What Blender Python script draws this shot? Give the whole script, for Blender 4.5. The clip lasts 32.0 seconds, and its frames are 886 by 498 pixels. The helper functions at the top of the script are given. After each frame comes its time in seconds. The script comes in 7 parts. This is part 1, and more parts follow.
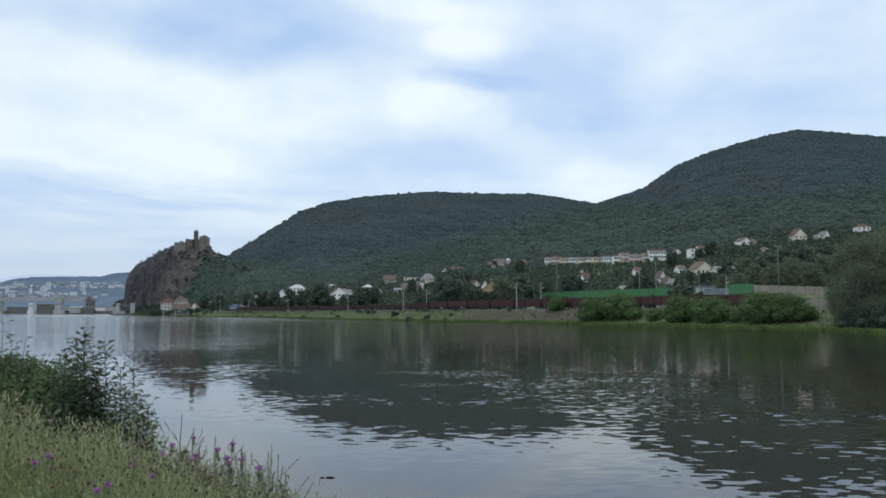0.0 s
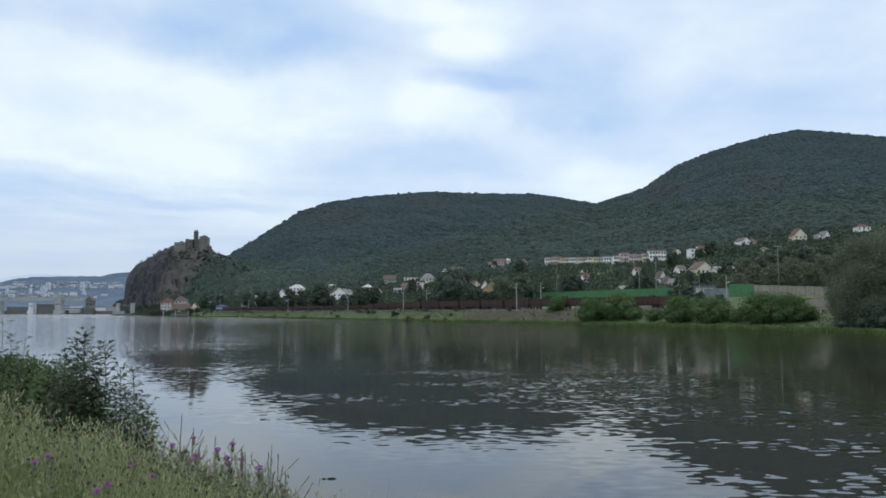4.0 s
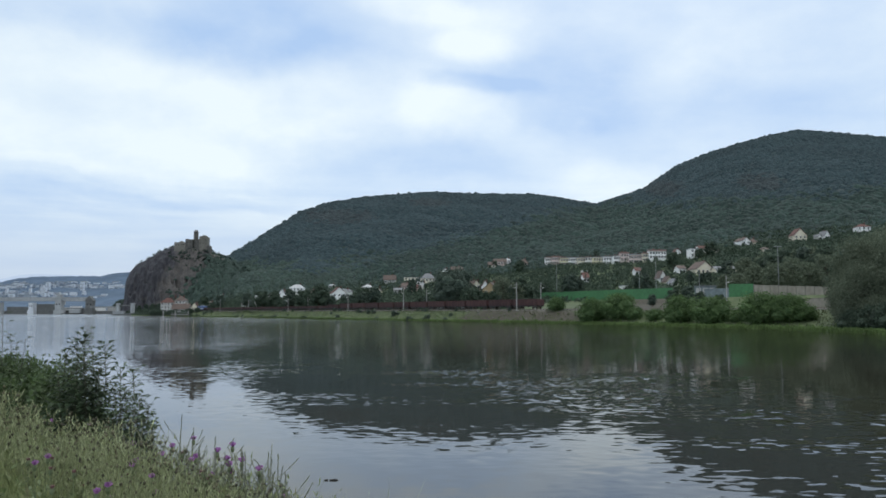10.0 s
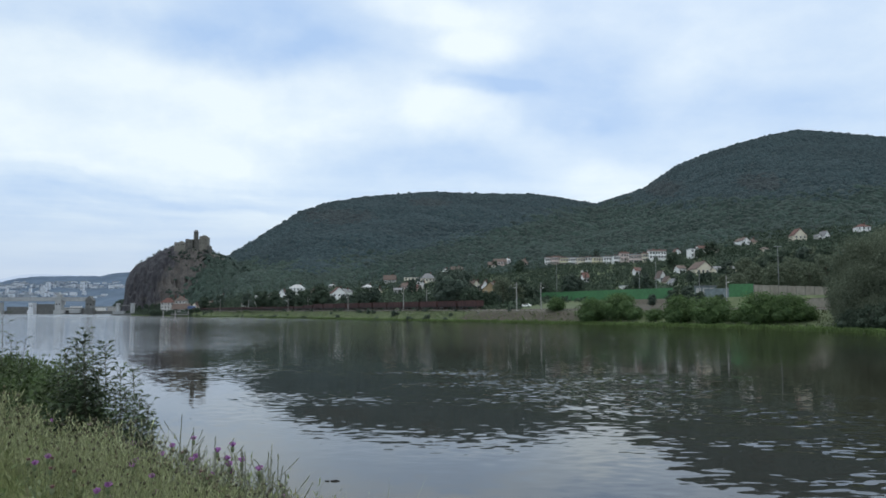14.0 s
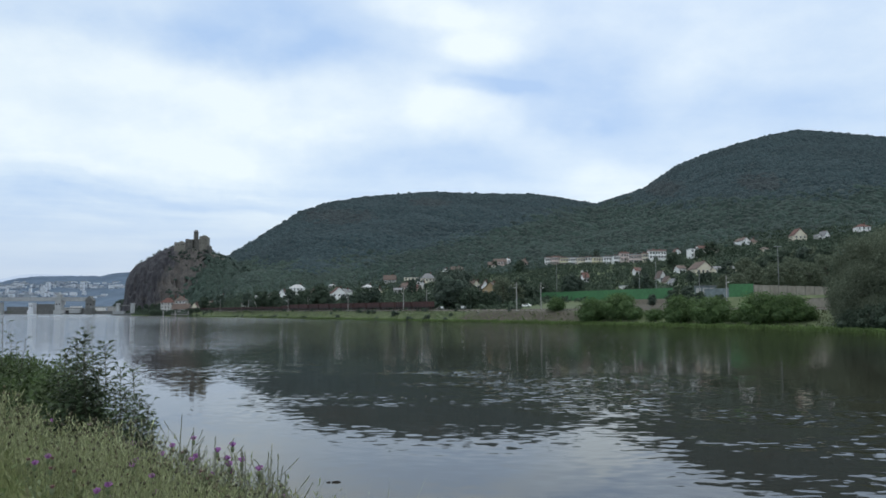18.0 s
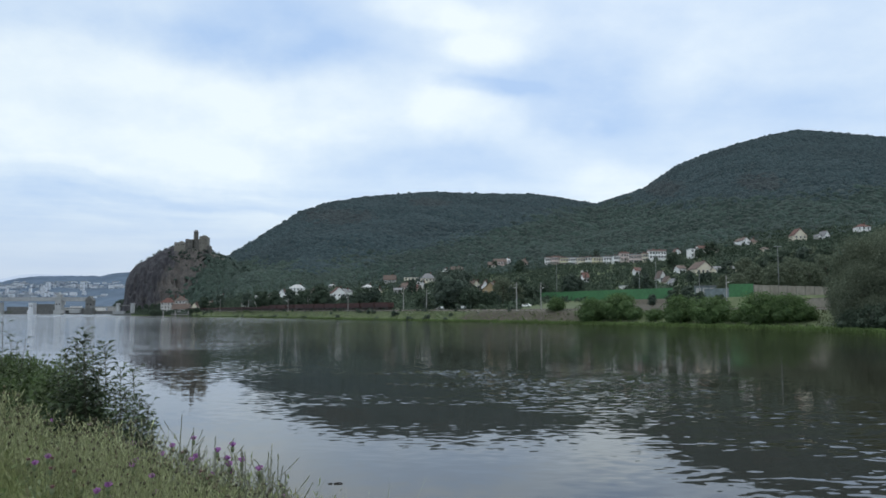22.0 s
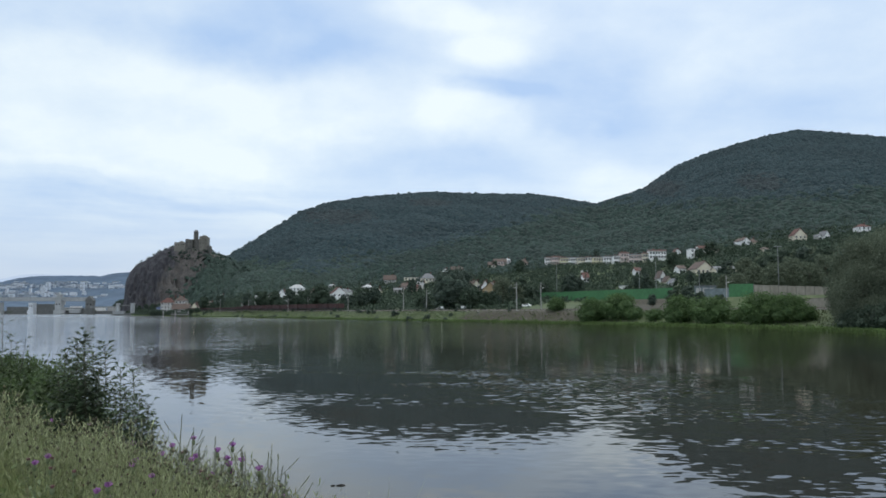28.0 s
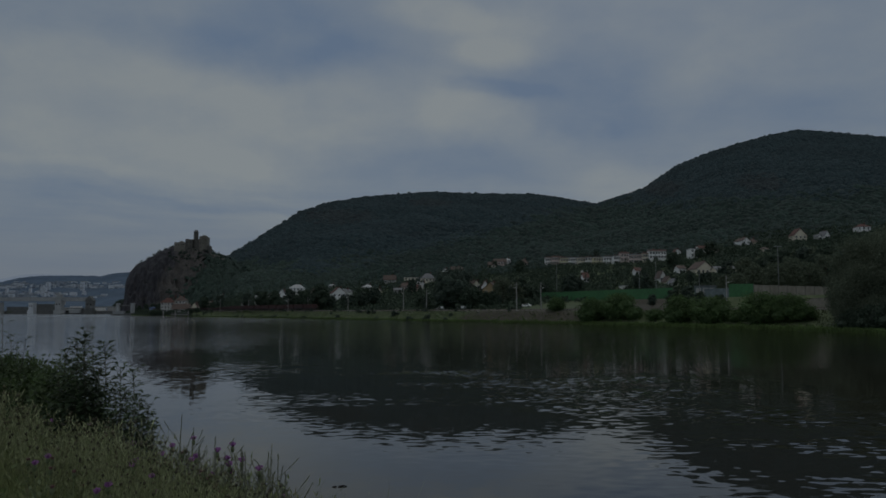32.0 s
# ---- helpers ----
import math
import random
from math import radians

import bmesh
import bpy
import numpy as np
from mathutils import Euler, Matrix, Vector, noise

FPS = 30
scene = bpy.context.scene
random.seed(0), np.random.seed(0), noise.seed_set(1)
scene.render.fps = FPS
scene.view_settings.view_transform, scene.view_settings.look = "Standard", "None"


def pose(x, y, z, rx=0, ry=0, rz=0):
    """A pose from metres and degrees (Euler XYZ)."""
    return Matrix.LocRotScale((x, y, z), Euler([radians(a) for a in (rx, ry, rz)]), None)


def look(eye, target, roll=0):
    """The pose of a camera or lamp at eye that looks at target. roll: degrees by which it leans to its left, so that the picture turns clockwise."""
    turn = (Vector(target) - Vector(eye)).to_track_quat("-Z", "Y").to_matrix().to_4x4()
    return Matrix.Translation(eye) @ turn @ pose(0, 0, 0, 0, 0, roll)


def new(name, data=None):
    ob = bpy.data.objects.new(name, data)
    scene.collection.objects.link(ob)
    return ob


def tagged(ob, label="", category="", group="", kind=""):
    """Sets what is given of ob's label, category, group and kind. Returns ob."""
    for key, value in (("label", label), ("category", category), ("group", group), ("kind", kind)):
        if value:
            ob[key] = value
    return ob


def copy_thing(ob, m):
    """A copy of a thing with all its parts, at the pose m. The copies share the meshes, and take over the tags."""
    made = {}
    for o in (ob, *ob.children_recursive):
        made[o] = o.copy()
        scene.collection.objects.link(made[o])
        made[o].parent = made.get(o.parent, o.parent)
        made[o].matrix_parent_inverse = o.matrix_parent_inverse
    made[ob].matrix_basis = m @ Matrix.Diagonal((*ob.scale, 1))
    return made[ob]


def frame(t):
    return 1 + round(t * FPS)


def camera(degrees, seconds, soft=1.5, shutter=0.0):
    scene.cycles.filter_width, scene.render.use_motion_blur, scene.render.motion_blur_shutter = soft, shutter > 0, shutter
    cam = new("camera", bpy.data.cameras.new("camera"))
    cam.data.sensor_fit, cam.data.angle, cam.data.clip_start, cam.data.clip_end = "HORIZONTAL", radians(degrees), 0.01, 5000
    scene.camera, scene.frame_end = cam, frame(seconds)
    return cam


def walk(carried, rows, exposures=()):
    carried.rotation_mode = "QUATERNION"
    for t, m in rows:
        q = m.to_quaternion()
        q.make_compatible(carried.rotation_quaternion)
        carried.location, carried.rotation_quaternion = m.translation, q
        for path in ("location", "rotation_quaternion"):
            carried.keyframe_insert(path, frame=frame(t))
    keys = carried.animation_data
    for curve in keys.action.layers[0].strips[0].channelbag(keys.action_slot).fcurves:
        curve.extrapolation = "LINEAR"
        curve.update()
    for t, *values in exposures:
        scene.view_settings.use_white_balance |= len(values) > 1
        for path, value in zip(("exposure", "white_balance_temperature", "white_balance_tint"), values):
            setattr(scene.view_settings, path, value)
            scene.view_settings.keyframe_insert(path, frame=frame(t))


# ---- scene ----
# ---- place in numbers: camera 3.3 m over the water, x to the right, y across the river ----
EYE = 3.3
TILT = 4.71
cam = camera(60.0, 32.0, soft=1.7)
walk(cam, [(0.0, pose(0, 0, EYE, 90 + TILT)), (32.0, pose(0, 0, EYE, 90 + TILT))],
     exposures=[(0.0, 0.0), (15.0, 0.0), (30.6, 0.0), (30.9, -0.05), (31.2, -0.35), (31.6, -1.1), (32.0, -2.02)])

# ---- light: cloudy summer day ----
world = bpy.data.worlds.new("world")
scene.world = world
world.use_nodes = True
wn = world.node_tree.nodes
sky = wn.new("ShaderNodeTexSky")
sky.sky_type, sky.sun_disc = "NISHITA", False
sky.sun_elevation, sky.sun_rotation = radians(42), radians(15)
world.node_tree.links.new(sky.outputs[0], wn["Background"].inputs[0])
wn["Background"].inputs[1].default_value = 0.09
sun = new("sun", bpy.data.lights.new("sun", "SUN"))
sun.data.energy, sun.data.angle, sun.data.color = 1.2, radians(15), (1.0, 0.96, 0.9)
sun.matrix_world = look((900, 3300, 3100), (0, 0, 0))


# ---- materials ----
def nodes_of(name):
    m = bpy.data.materials.new(name)
    m.use_nodes = True
    return m, m.node_tree.nodes, m.node_tree.links, m.node_tree.nodes["Principled BSDF"]


def noise_node(n, l, coord, scale, detail=4.0, stretch=None, rough=0.55):
    t = n.new("ShaderNodeTexNoise")
    t.inputs["Scale"].default_value, t.inputs["Detail"].default_value = scale, detail
    t.inputs["Roughness"].default_value = rough
    if stretch:
        mp = n.new("ShaderNodeMapping")
        mp.inputs["Scale"].default_value = stretch
        l.new(coord, mp.inputs[0])
        coord = mp.outputs[0]
    l.new(coord, t.inputs["Vector"])
    return t.outputs["Fac"]


def mix_rgb(n, l, fac, a, b, mode="MIX"):
    m = n.new("ShaderNodeMix")
    m.data_type, m.blend_type = "RGBA", mode
    for sock, val in ((m.inputs[0], fac), (m.inputs[6], a), (m.inputs[7], b)):
        if hasattr(val, "links"):
            l.new(val, sock)
        else:
            sock.default_value = (*val, 1) if isinstance(val, tuple) else val
    return m.outputs[2]


def ramp(n, l, fac, lo, hi, a=0.0, b=1.0):
    r = n.new("ShaderNodeMapRange")
    r.interpolation_type = "SMOOTHSTEP"
    for k, v in zip((1, 2, 3, 4), (lo, hi, a, b)):
        r.inputs[k].default_value = v
    l.new(fac, r.inputs[0])
    return r.outputs[0]


def surface(name, c1, c2, rough=0.8, scale=1.0, big=0.1, bump=0.0, metal=0.0, rand="", spread=0.3, stretch=None, sub=0.0):
    """Two colours mixed by fine and broad noise; rand: 'island' or 'object' varies brightness from piece to piece."""
    m, n, l, p = nodes_of(name)
    co = n.new("ShaderNodeTexCoord").outputs["Object"]
    fine, broad = noise_node(n, l, co, scale, 5, stretch), noise_node(n, l, co, big, 3)
    col = mix_rgb(n, l, ramp(n, l, fine, 0.3, 0.7), c1, c2)
    dark = tuple(0.62 * (a + b) / 2 for a, b in zip(c1, c2))
    col = mix_rgb(n, l, ramp(n, l, broad, 0.4, 0.75, 0.0, 0.55), col, dark)
    if rand in ("island", "object"):
        if rand == "island":
            r = n.new("ShaderNodeNewGeometry").outputs["Random Per Island"]
        else:
            r = n.new("ShaderNodeObjectInfo").outputs["Random"]
        mul = n.new("ShaderNodeMapRange")
        mul.inputs[3].default_value, mul.inputs[4].default_value = 1 - spread, 1 + spread
        l.new(r, mul.inputs[0])
        hs = n.new("ShaderNodeHueSaturation")
        l.new(mul.outputs[0], hs.inputs["Value"])
        hue = n.new("ShaderNodeMapRange")
        hue.inputs[3].default_value, hue.inputs[4].default_value = 0.5 - 0.06 * spread, 0.5 + 0.06 * spread
        l.new(fine, hue.inputs[0])
        l.new(hue.outputs[0], hs.inputs["Hue"])
        l.new(col, hs.inputs["Color"])
        col = hs.outputs[0]
    l.new(col, p.inputs["Base Color"])
    p.inputs["Roughness"].default_value, p.inputs["Metallic"].default_value = rough, metal
    if sub:
        # thin leaves let part of the light through
        tl, mx = n.new("ShaderNodeBsdfTranslucent"), n.new("ShaderNodeMixShader")
        l.new(col, tl.inputs[0])
        mx.inputs[0].default_value = sub
        l.new(p.outputs[0], mx.inputs[1])
        l.new(tl.outputs[0], mx.inputs[2])
        l.new(mx.outputs[0], n["Material Output"].inputs[0])
    if bump:
        bn = n.new("ShaderNodeBump")
        bn.inputs["Strength"].default_value, bn.inputs["Distance"].default_value = 0.8, bump
        l.new(fine, bn.inputs["Height"])
        l.new(bn.outputs[0], p.inputs["Normal"])
    return m


# oak, ash and dry scrub colours on the hills carry aerial haze as blue
M_FOREST = surface("haze-tinted oak woodland crowns", (0.016, 0.034, 0.039), (0.027, 0.052, 0.057), 0.95, 0.5, 0.006, 0.3, rand="island", spread=0.14)
M_FOREST_LIGHT = surface("faintly haze-tinted ash and hornbeam crowns", (0.0132, 0.0285, 0.024), (0.024, 0.049, 0.037), 0.95, 0.5, 0.008, 0.3, rand="island", spread=0.28)
M_FLANK = surface("hazel and ash scrub", (0.022, 0.041, 0.033), (0.038, 0.064, 0.047), 0.95, 0.5, 0.02, 0.3, rand="island", spread=0.25)
M_DRYWOOD = surface("haze-tinted dry hillside scrub", (0.02, 0.031, 0.034), (0.034, 0.048, 0.05), 0.95, 0.5, 0.006, 0.4, rand="island", spread=0.2)
# garden and willow leaves are nudged towards blue in place of haze
M_LEAF = surface("garden foliage", (0.044, 0.069, 0.046), (0.08, 0.112, 0.073), 0.85, 0.7, 0.2, rand="island", spread=0.3, sub=0.3)
M_LEAF_DARK = surface("dark foliage", (0.043, 0.065, 0.05), (0.078, 0.106, 0.076), 0.9, 0.7, 0.2, rand="island", spread=0.3)
M_LEAF_LIGHT = surface("willow foliage", (0.066, 0.122, 0.042), (0.118, 0.183, 0.066), 0.85, 0.7, 0.2, rand="island", spread=0.3, sub=0.35)
M_LEAF_OLIVE = surface("olive foliage", (0.11, 0.137, 0.09), (0.175, 0.207, 0.14), 0.9, 0.7, 0.2, rand="island", spread=0.14, sub=0.35)
M_BARK = surface("bark", (0.07, 0.055, 0.04), (0.14, 0.115, 0.09), 0.95, 6.0, 0.5, 0.02)
M_STONE = surface("castle stone", (0.085, 0.083, 0.077), (0.165, 0.156, 0.142), 0.95, 0.5, 0.06, 0.1)
M_CONCRETE = surface("weathered concrete", (0.3, 0.29, 0.275), (0.41, 0.4, 0.38), 0.85, 0.8, 0.06, 0.01)
M_STEEL = surface("galvanised steel", (0.26, 0.27, 0.27), (0.36, 0.37, 0.37), 0.6, 3.0, 0.3, metal=0.3)
M_GREENNET = surface("green fence netting", (0.048, 0.165, 0.062), (0.07, 0.22, 0.085), 0.7, 1.2, 0.1)
M_RUST = surface("rusty wagon paint", (0.052, 0.022, 0.021), (0.088, 0.038, 0.034), 0.75, 1.2, 0.25, rand="object", spread=0.22)
M_UNDER = surface("bogie iron", (0.02, 0.018, 0.017), (0.045, 0.04, 0.036), 0.7, 3.0, 0.4)
M_BLUE = surface("loco blue paint", (0.025, 0.075, 0.23), (0.04, 0.105, 0.29), 0.45, 1.0, 0.2)
M_CREAM = surface("loco cream band", (0.6, 0.58, 0.5), (0.7, 0.67, 0.6), 0.45, 1.0, 0.2)
M_GLASS = surface("window glass", (0.02, 0.024, 0.028), (0.04, 0.045, 0.05), 0.1, 0.6, 0.3)
M_RAIL = surface("rail steel", (0.16, 0.12, 0.1), (0.25, 0.2, 0.17), 0.5, 2.0, 0.3, metal=0.7)
M_BALLAST = surface("track ballast", (0.08, 0.072, 0.06), (0.155, 0.142, 0.122), 0.95, 4.0, 0.3, 0.08)
WALLS = {
    "white": surface("white render", (0.9, 0.89, 0.87), (0.95, 0.94, 0.92), 0.85, 0.7, 0.12),
    "cream": surface("cream render", (0.7, 0.63, 0.49), (0.78, 0.71, 0.57), 0.85, 0.7, 0.12),
    "yellow": surface("yellow render", (0.68, 0.61, 0.38), (0.74, 0.67, 0.45), 0.85, 0.7, 0.12),
    "ochre": surface("ochre render", (0.38, 0.27, 0.15), (0.46, 0.34, 0.2), 0.85, 0.7, 0.12),
    "pink": surface("pink render", (0.62, 0.49, 0.44), (0.68, 0.55, 0.5), 0.85, 0.7, 0.12),
    "pale": surface("weathered pale render", (0.5, 0.49, 0.46), (0.6, 0.58, 0.55), 0.85, 0.7, 0.12),
    "grey": surface("grey render", (0.4, 0.39, 0.37), (0.48, 0.47, 0.45), 0.85, 0.7, 0.12),
}
ROOFS = {
    "red": surface("red roof tiles", (0.1, 0.046, 0.037), (0.15, 0.07, 0.056), 0.85, 2.5, 0.2, 0.03),
    "brown": surface("brown roof tiles", (0.095, 0.068, 0.056), (0.145, 0.105, 0.088), 0.85, 2.5, 0.2, 0.03),
    "grey": surface("grey slate roof", (0.16, 0.16, 0.165), (0.24, 0.24, 0.245), 0.8, 2.5, 0.2, 0.02),
    "white": surface("pale sheet roof", (0.42, 0.42, 0.42), (0.54, 0.54, 0.54), 0.6, 1.5, 0.2, 0.01),
}


# ---- builders ----
class Shape:
    """Verts and faces of one mesh, put together from boxes, prisms and tubes."""

    def __init__(self):
        self.v, self.f = [], []

    def add(self, verts, faces):
        k = len(self.v)
        self.v += [tuple(p) for p in verts]
        self.f += [tuple(i + k for i in q) for q in faces]
        return self

    def box(self, c, s, turn=None):
        """A box with its centre c and size s, its edges broken by a small chamfer at the top."""
        hx, hy, hz = (q / 2 for q in s)
        vs = [Vector((x, y, z)) for z in (-hz, hz) for x, y in ((-hx, -hy), (hx, -hy), (hx, hy), (-hx, hy))]
        if turn is not None:
            vs = [turn @ p for p in vs]
        vs = [p + Vector(c) for p in vs]
        return self.add(vs, [(3, 2, 1, 0), (4, 5, 6, 7), (0, 1, 5, 4), (1, 2, 6, 5), (2, 3, 7, 6), (3, 0, 4, 7)])

    def tube(self, a, b, r1, r2=None, n=8, cap=True):
        a, b = Vector(a), Vector(b)
        r2 = r1 if r2 is None else r2
        q = (b - a).to_track_quat("Z", "Y")
        ring = [(math.cos(2 * math.pi * i / n), math.sin(2 * math.pi * i / n)) for i in range(n)]
        vs = [a + q @ Vector((r1 * x, r1 * y, 0)) for x, y in ring] + [b + q @ Vector((r2 * x, r2 * y, 0)) for x, y in ring]
        fs = [(i, (i + 1) % n, n + (i + 1) % n, n + i) for i in range(n)]
        if cap:
            fs += [tuple(range(n))[::-1], tuple(range(n, 2 * n))]
        return self.add(vs, fs)

    def mesh(self, name="mesh", smooth=False):
        me = bpy.data.meshes.new(name)
        me.from_pydata(self.v, [], self.f)
        if smooth:
            me.polygons.foreach_set("use_smooth", [True] * len(me.polygons))
        me.update()
        return me


def part(name, shape, material, parent=None, label="", smooth=False):
    me = shape if isinstance(shape, bpy.types.Mesh) else shape.mesh(name, smooth)
    if not me.materials:
        me.materials.append(material)
    ob = new(name, me)
    ob.parent = parent
    if label:
        ob["label"] = label
    return ob


def thing(name, m, label, category, group="", kind=""):
    ob = new(name)
    ob.matrix_basis = m
    return tagged(ob, label, category, group, kind)


def sheet(name, verts, faces, material, smooth=True):
    me = bpy.data.meshes.new(name)
    verts, faces = np.asarray(verts, np.float32), np.asarray(faces, np.int32)
    k = faces.shape[1]
    me.vertices.add(len(verts))
    me.vertices.foreach_set("co", verts.ravel())
    me.loops.add(faces.size)
    me.loops.foreach_set("vertex_index", faces.ravel())
    me.polygons.add(len(faces))
    me.polygons.foreach_set("loop_start", np.arange(0, faces.size, k, dtype=np.int32))
    me.polygons.foreach_set("loop_total", np.full(len(faces), k, np.int32))
    me.polygons.foreach_set("use_smooth", np.full(len(faces), smooth))
    me.update(calc_edges=True)
    me.materials.append(material)
    return new(name, me)


def grid_faces(rows, cols, wrap=False):
    i, j = np.meshgrid(np.arange(rows - 1), np.arange(cols if wrap else cols - 1), indexing="ij")
    j2 = (j + 1) % cols
    return np.stack([i * cols + j, i * cols + j2, (i + 1) * cols + j2, (i + 1) * cols + j], -1).reshape(-1, 4)


def wave(x, y, s, seed):
    """Smooth rolling noise from a few crossed sines, in -1..1."""
    r = np.random.RandomState(seed)
    out = 0
    for k in range(7):
        a, ph, f = r.uniform(0, 6.28), r.uniform(0, 6.28), r.uniform(0.6, 1.9) / s
        out = out + np.sin(6.28 * f * (np.cos(a) * x + np.sin(a) * y) + ph)
    return out / 4.0


# ---- the land: river, far bank with the railway, village slope, wooded hills ----
BANK_Y = [-3000, 60, 115, 140, 172, 213, 264, 345, 498, 655, 747, 870, 1100, 1450, 1600]
BANK_X = [420, 84, 66, 62, 52, 34, 7, -47, -130, -243, -298, -364, -440, -583, -640]
RAIL_X0, RAIL_K, RAIL_Z = 185.8, 0.622, 4.3
SKY_B = [-0.4653, -0.4128, -0.3561, -0.2980, -0.2835, -0.2543, -0.2251, -0.1884, -0.1552, -0.1070, -0.0178, 0.0491, 0.1234, 0.2012, 0.2648, 0.3102, 0.3630, 0.4234, 0.4686, 0.5208, 0.5864, 0.6839, 0.9046]
SKY_E = [-0.0001, 0.0094, 0.0314, 0.0609, 0.0713, 0.0898, 0.1077, 0.1315, 0.1435, 0.1517, 0.1585, 0.1562, 0.1555, 0.1427, 0.1637, 0.1946, 0.2150, 0.2325, 0.2416, 0.2378, 0.2317, 0.2105, 0.1652]
TOWN_B = [-0.43, -0.335, -0.3, -0.268, -0.135, 0.012, 0.159, 0.306, 0.454, 0.577, 0.9]
TOWN_D = [1000, 1000, 800, 640, 600, 560, 560, 540, 560, 560, 560]
TOWN_Z = [8, 9, 11, 12, 14, 24, 36, 41, 55, 60, 62]
CREST_B = [-0.45, -0.28, -0.1, 0.2, 0.3, 0.46, 0.6, 1.0]
CREST_D = [1150, 1250, 1500, 1900, 1900, 1800, 1700, 1500]


def rail_x(y):
    return RAIL_X0 - RAIL_K * y


def smooth(t):
    t = np.clip(t, 0, 1)
    return t * t * (3 - 2 * t)


def ground(x, y):
    """Height of the land at x, y (numbers or arrays)."""
    x, y = np.asarray(x, float), np.asarray(y, float)
    t = (x - np.interp(y, BANK_Y, BANK_X)) * 0.86
    tt = (x - rail_x(y)) * 0.85
    width = np.maximum(t - tt, 7.0)
    bed = np.clip(t * 0.45, -2.2, 0)
    shelf = 0.12 + 0.02 * np.clip(t, 0, 4) + 3.55 * smooth((t - 2.0) / np.maximum(width - 6.0, 2.0))
    shelf = shelf + 0.12 * wave(x, y, 9, 3) * smooth(t / 6) * smooth((-tt - 4) / 5)
    d = np.maximum(y, 1.0)
    b = np.clip(x / d, -0.6, 1.5)
    start = RAIL_X0 / (b + RAIL_K + 0.002)
    town_d = np.maximum(np.interp(b, TOWN_B, TOWN_D), start + 60)
    town_z = np.interp(b, TOWN_B, TOWN_Z)
    crest_d = np.maximum(np.interp(b, CREST_B, CREST_D), town_d + 200)
    crest_z = EYE - 2.2 + crest_d * np.interp(b, SKY_B, SKY_E)
    p1 = np.clip((d - start - 6) / (town_d - start - 6), 0, 1)
    slope = 3.7 + (town_z - 3.7) * (0.35 * p1 + 0.65 * p1 ** 1.7)
    p2 = np.clip((d - town_d) / (crest_d - town_d), 0, 1)
    hill = town_z + (crest_z - town_z) * (0.55 * p2 + 0.45 * p2 ** 1.5)
    hill = hill + (wave(x, y, 260, 5) * 9 + wave(x, y, 90, 6) * 3) * np.sin(np.pi * p2) ** 1.2
    hill = np.where(d > crest_d, np.maximum(crest_z - 0.4 * (d - crest_d), 4), hill)
    land = np.where(d < town_d, slope, hill)
    land = np.where(y < 40, 3.7, land)
    # levelled terrace of the sports ground behind a short slope
    edge = x - (181.14 - 0.4118 * y)
    terrace = 3.7 + 4.1 * smooth((edge + 15) / 13) * smooth((395 - y) / 45)
    land = np.where((y > 40) & (d < town_d), np.maximum(land, terrace), land)
    far = np.where(t < 0, bed, np.where(tt < -3.6, shelf, np.where(tt < 3.6, 3.7, land)))
    flat = np.where(y > 1500, 2.5 + 0.004 * (y - 1500), far)
    far = np.where((y > 1500) & (far < flat), flat, far)
    s = (2.03 - 0.85 * y - x) * 0.76
    near = np.where(s > 0, 1.75 + 0.25 * smooth(s / 6) + 0.05 * wave(x, y, 1.8, 8) + 0.02 * np.clip(s - 8, 0, 200), np.maximum(1.75 + s * 0.75, -2.2))
    river = (near < -2.1) | (y > 1500)
    return np.where((x < np.interp(y, BANK_Y, BANK_X) - 6) & ~river, near, np.where(river, far, near))


angles = np.concatenate([np.arange(-40, 40, 0.27), np.arange(42, 318, 4.0)]) * math.pi / 180
radii = np.concatenate([[0.001, 0.2], 0.4 * 1.045 ** np.arange(0, 115), np.geomspace(66, 620, 260), np.geomspace(630, 4900, 150)])
R, A = np.meshgrid(radii, angles, indexing="ij")
GX, GY = R * np.sin(A), R * np.cos(A) - 0.35
GZ = ground(GX, GY)
m_ground, n, l, p = nodes_of("meadow, bare earth and gravel")
co = n.new("ShaderNodeNewGeometry").outputs["Position"]
mp = n.new("ShaderNodeMapping")
mp.vector_type = "TEXTURE"
mp.inputs["Location"].default_value, mp.inputs["Scale"].default_value = (22, 243, 0), (42, 50, 60)
l.new(co, mp.inputs[0])
bare = n.new("ShaderNodeTexGradient")
bare.gradient_type = "SPHERICAL"
l.new(mp.outputs[0], bare.inputs[0])
spread = n.new("ShaderNodeMath")
l.new(noise_node(n, l, co, 0.12, 6), spread.inputs[0])
mp = n.new("ShaderNodeMapping")
mp.vector_type = "TEXTURE"
mp.inputs["Location"].default_value, mp.inputs["Scale"].default_value = (62, 250, 0), (30, 55, 60)
l.new(co, mp.inputs[0])
yard = n.new("ShaderNodeTexGradient")
yard.gradient_type = "SPHERICAL"
l.new(mp.outputs[0], yard.inputs[0])
both = n.new("ShaderNodeMath")
both.operation = "MAXIMUM"
l.new(bare.outputs["Fac"], both.inputs[0])
l.new(yard.outputs["Fac"], both.inputs[1])
l.new(both.outputs[0], spread.inputs[1])
patch = ramp(n, l, spread.outputs[0], 0.74, 0.98)
fine = noise_node(n, l, co, 1.3, 6)
tuft = noise_node(n, l, co, 0.35, 5)
green = mix_rgb(n, l, ramp(n, l, tuft, 0.3, 0.7), (0.055, 0.08, 0.031), (0.1, 0.127, 0.052))
earth = mix_rgb(n, l, ramp(n, l, fine, 0.3, 0.7), (0.042, 0.037, 0.025), (0.078, 0.067, 0.045))
spot = n.new("ShaderNodeSeparateXYZ")
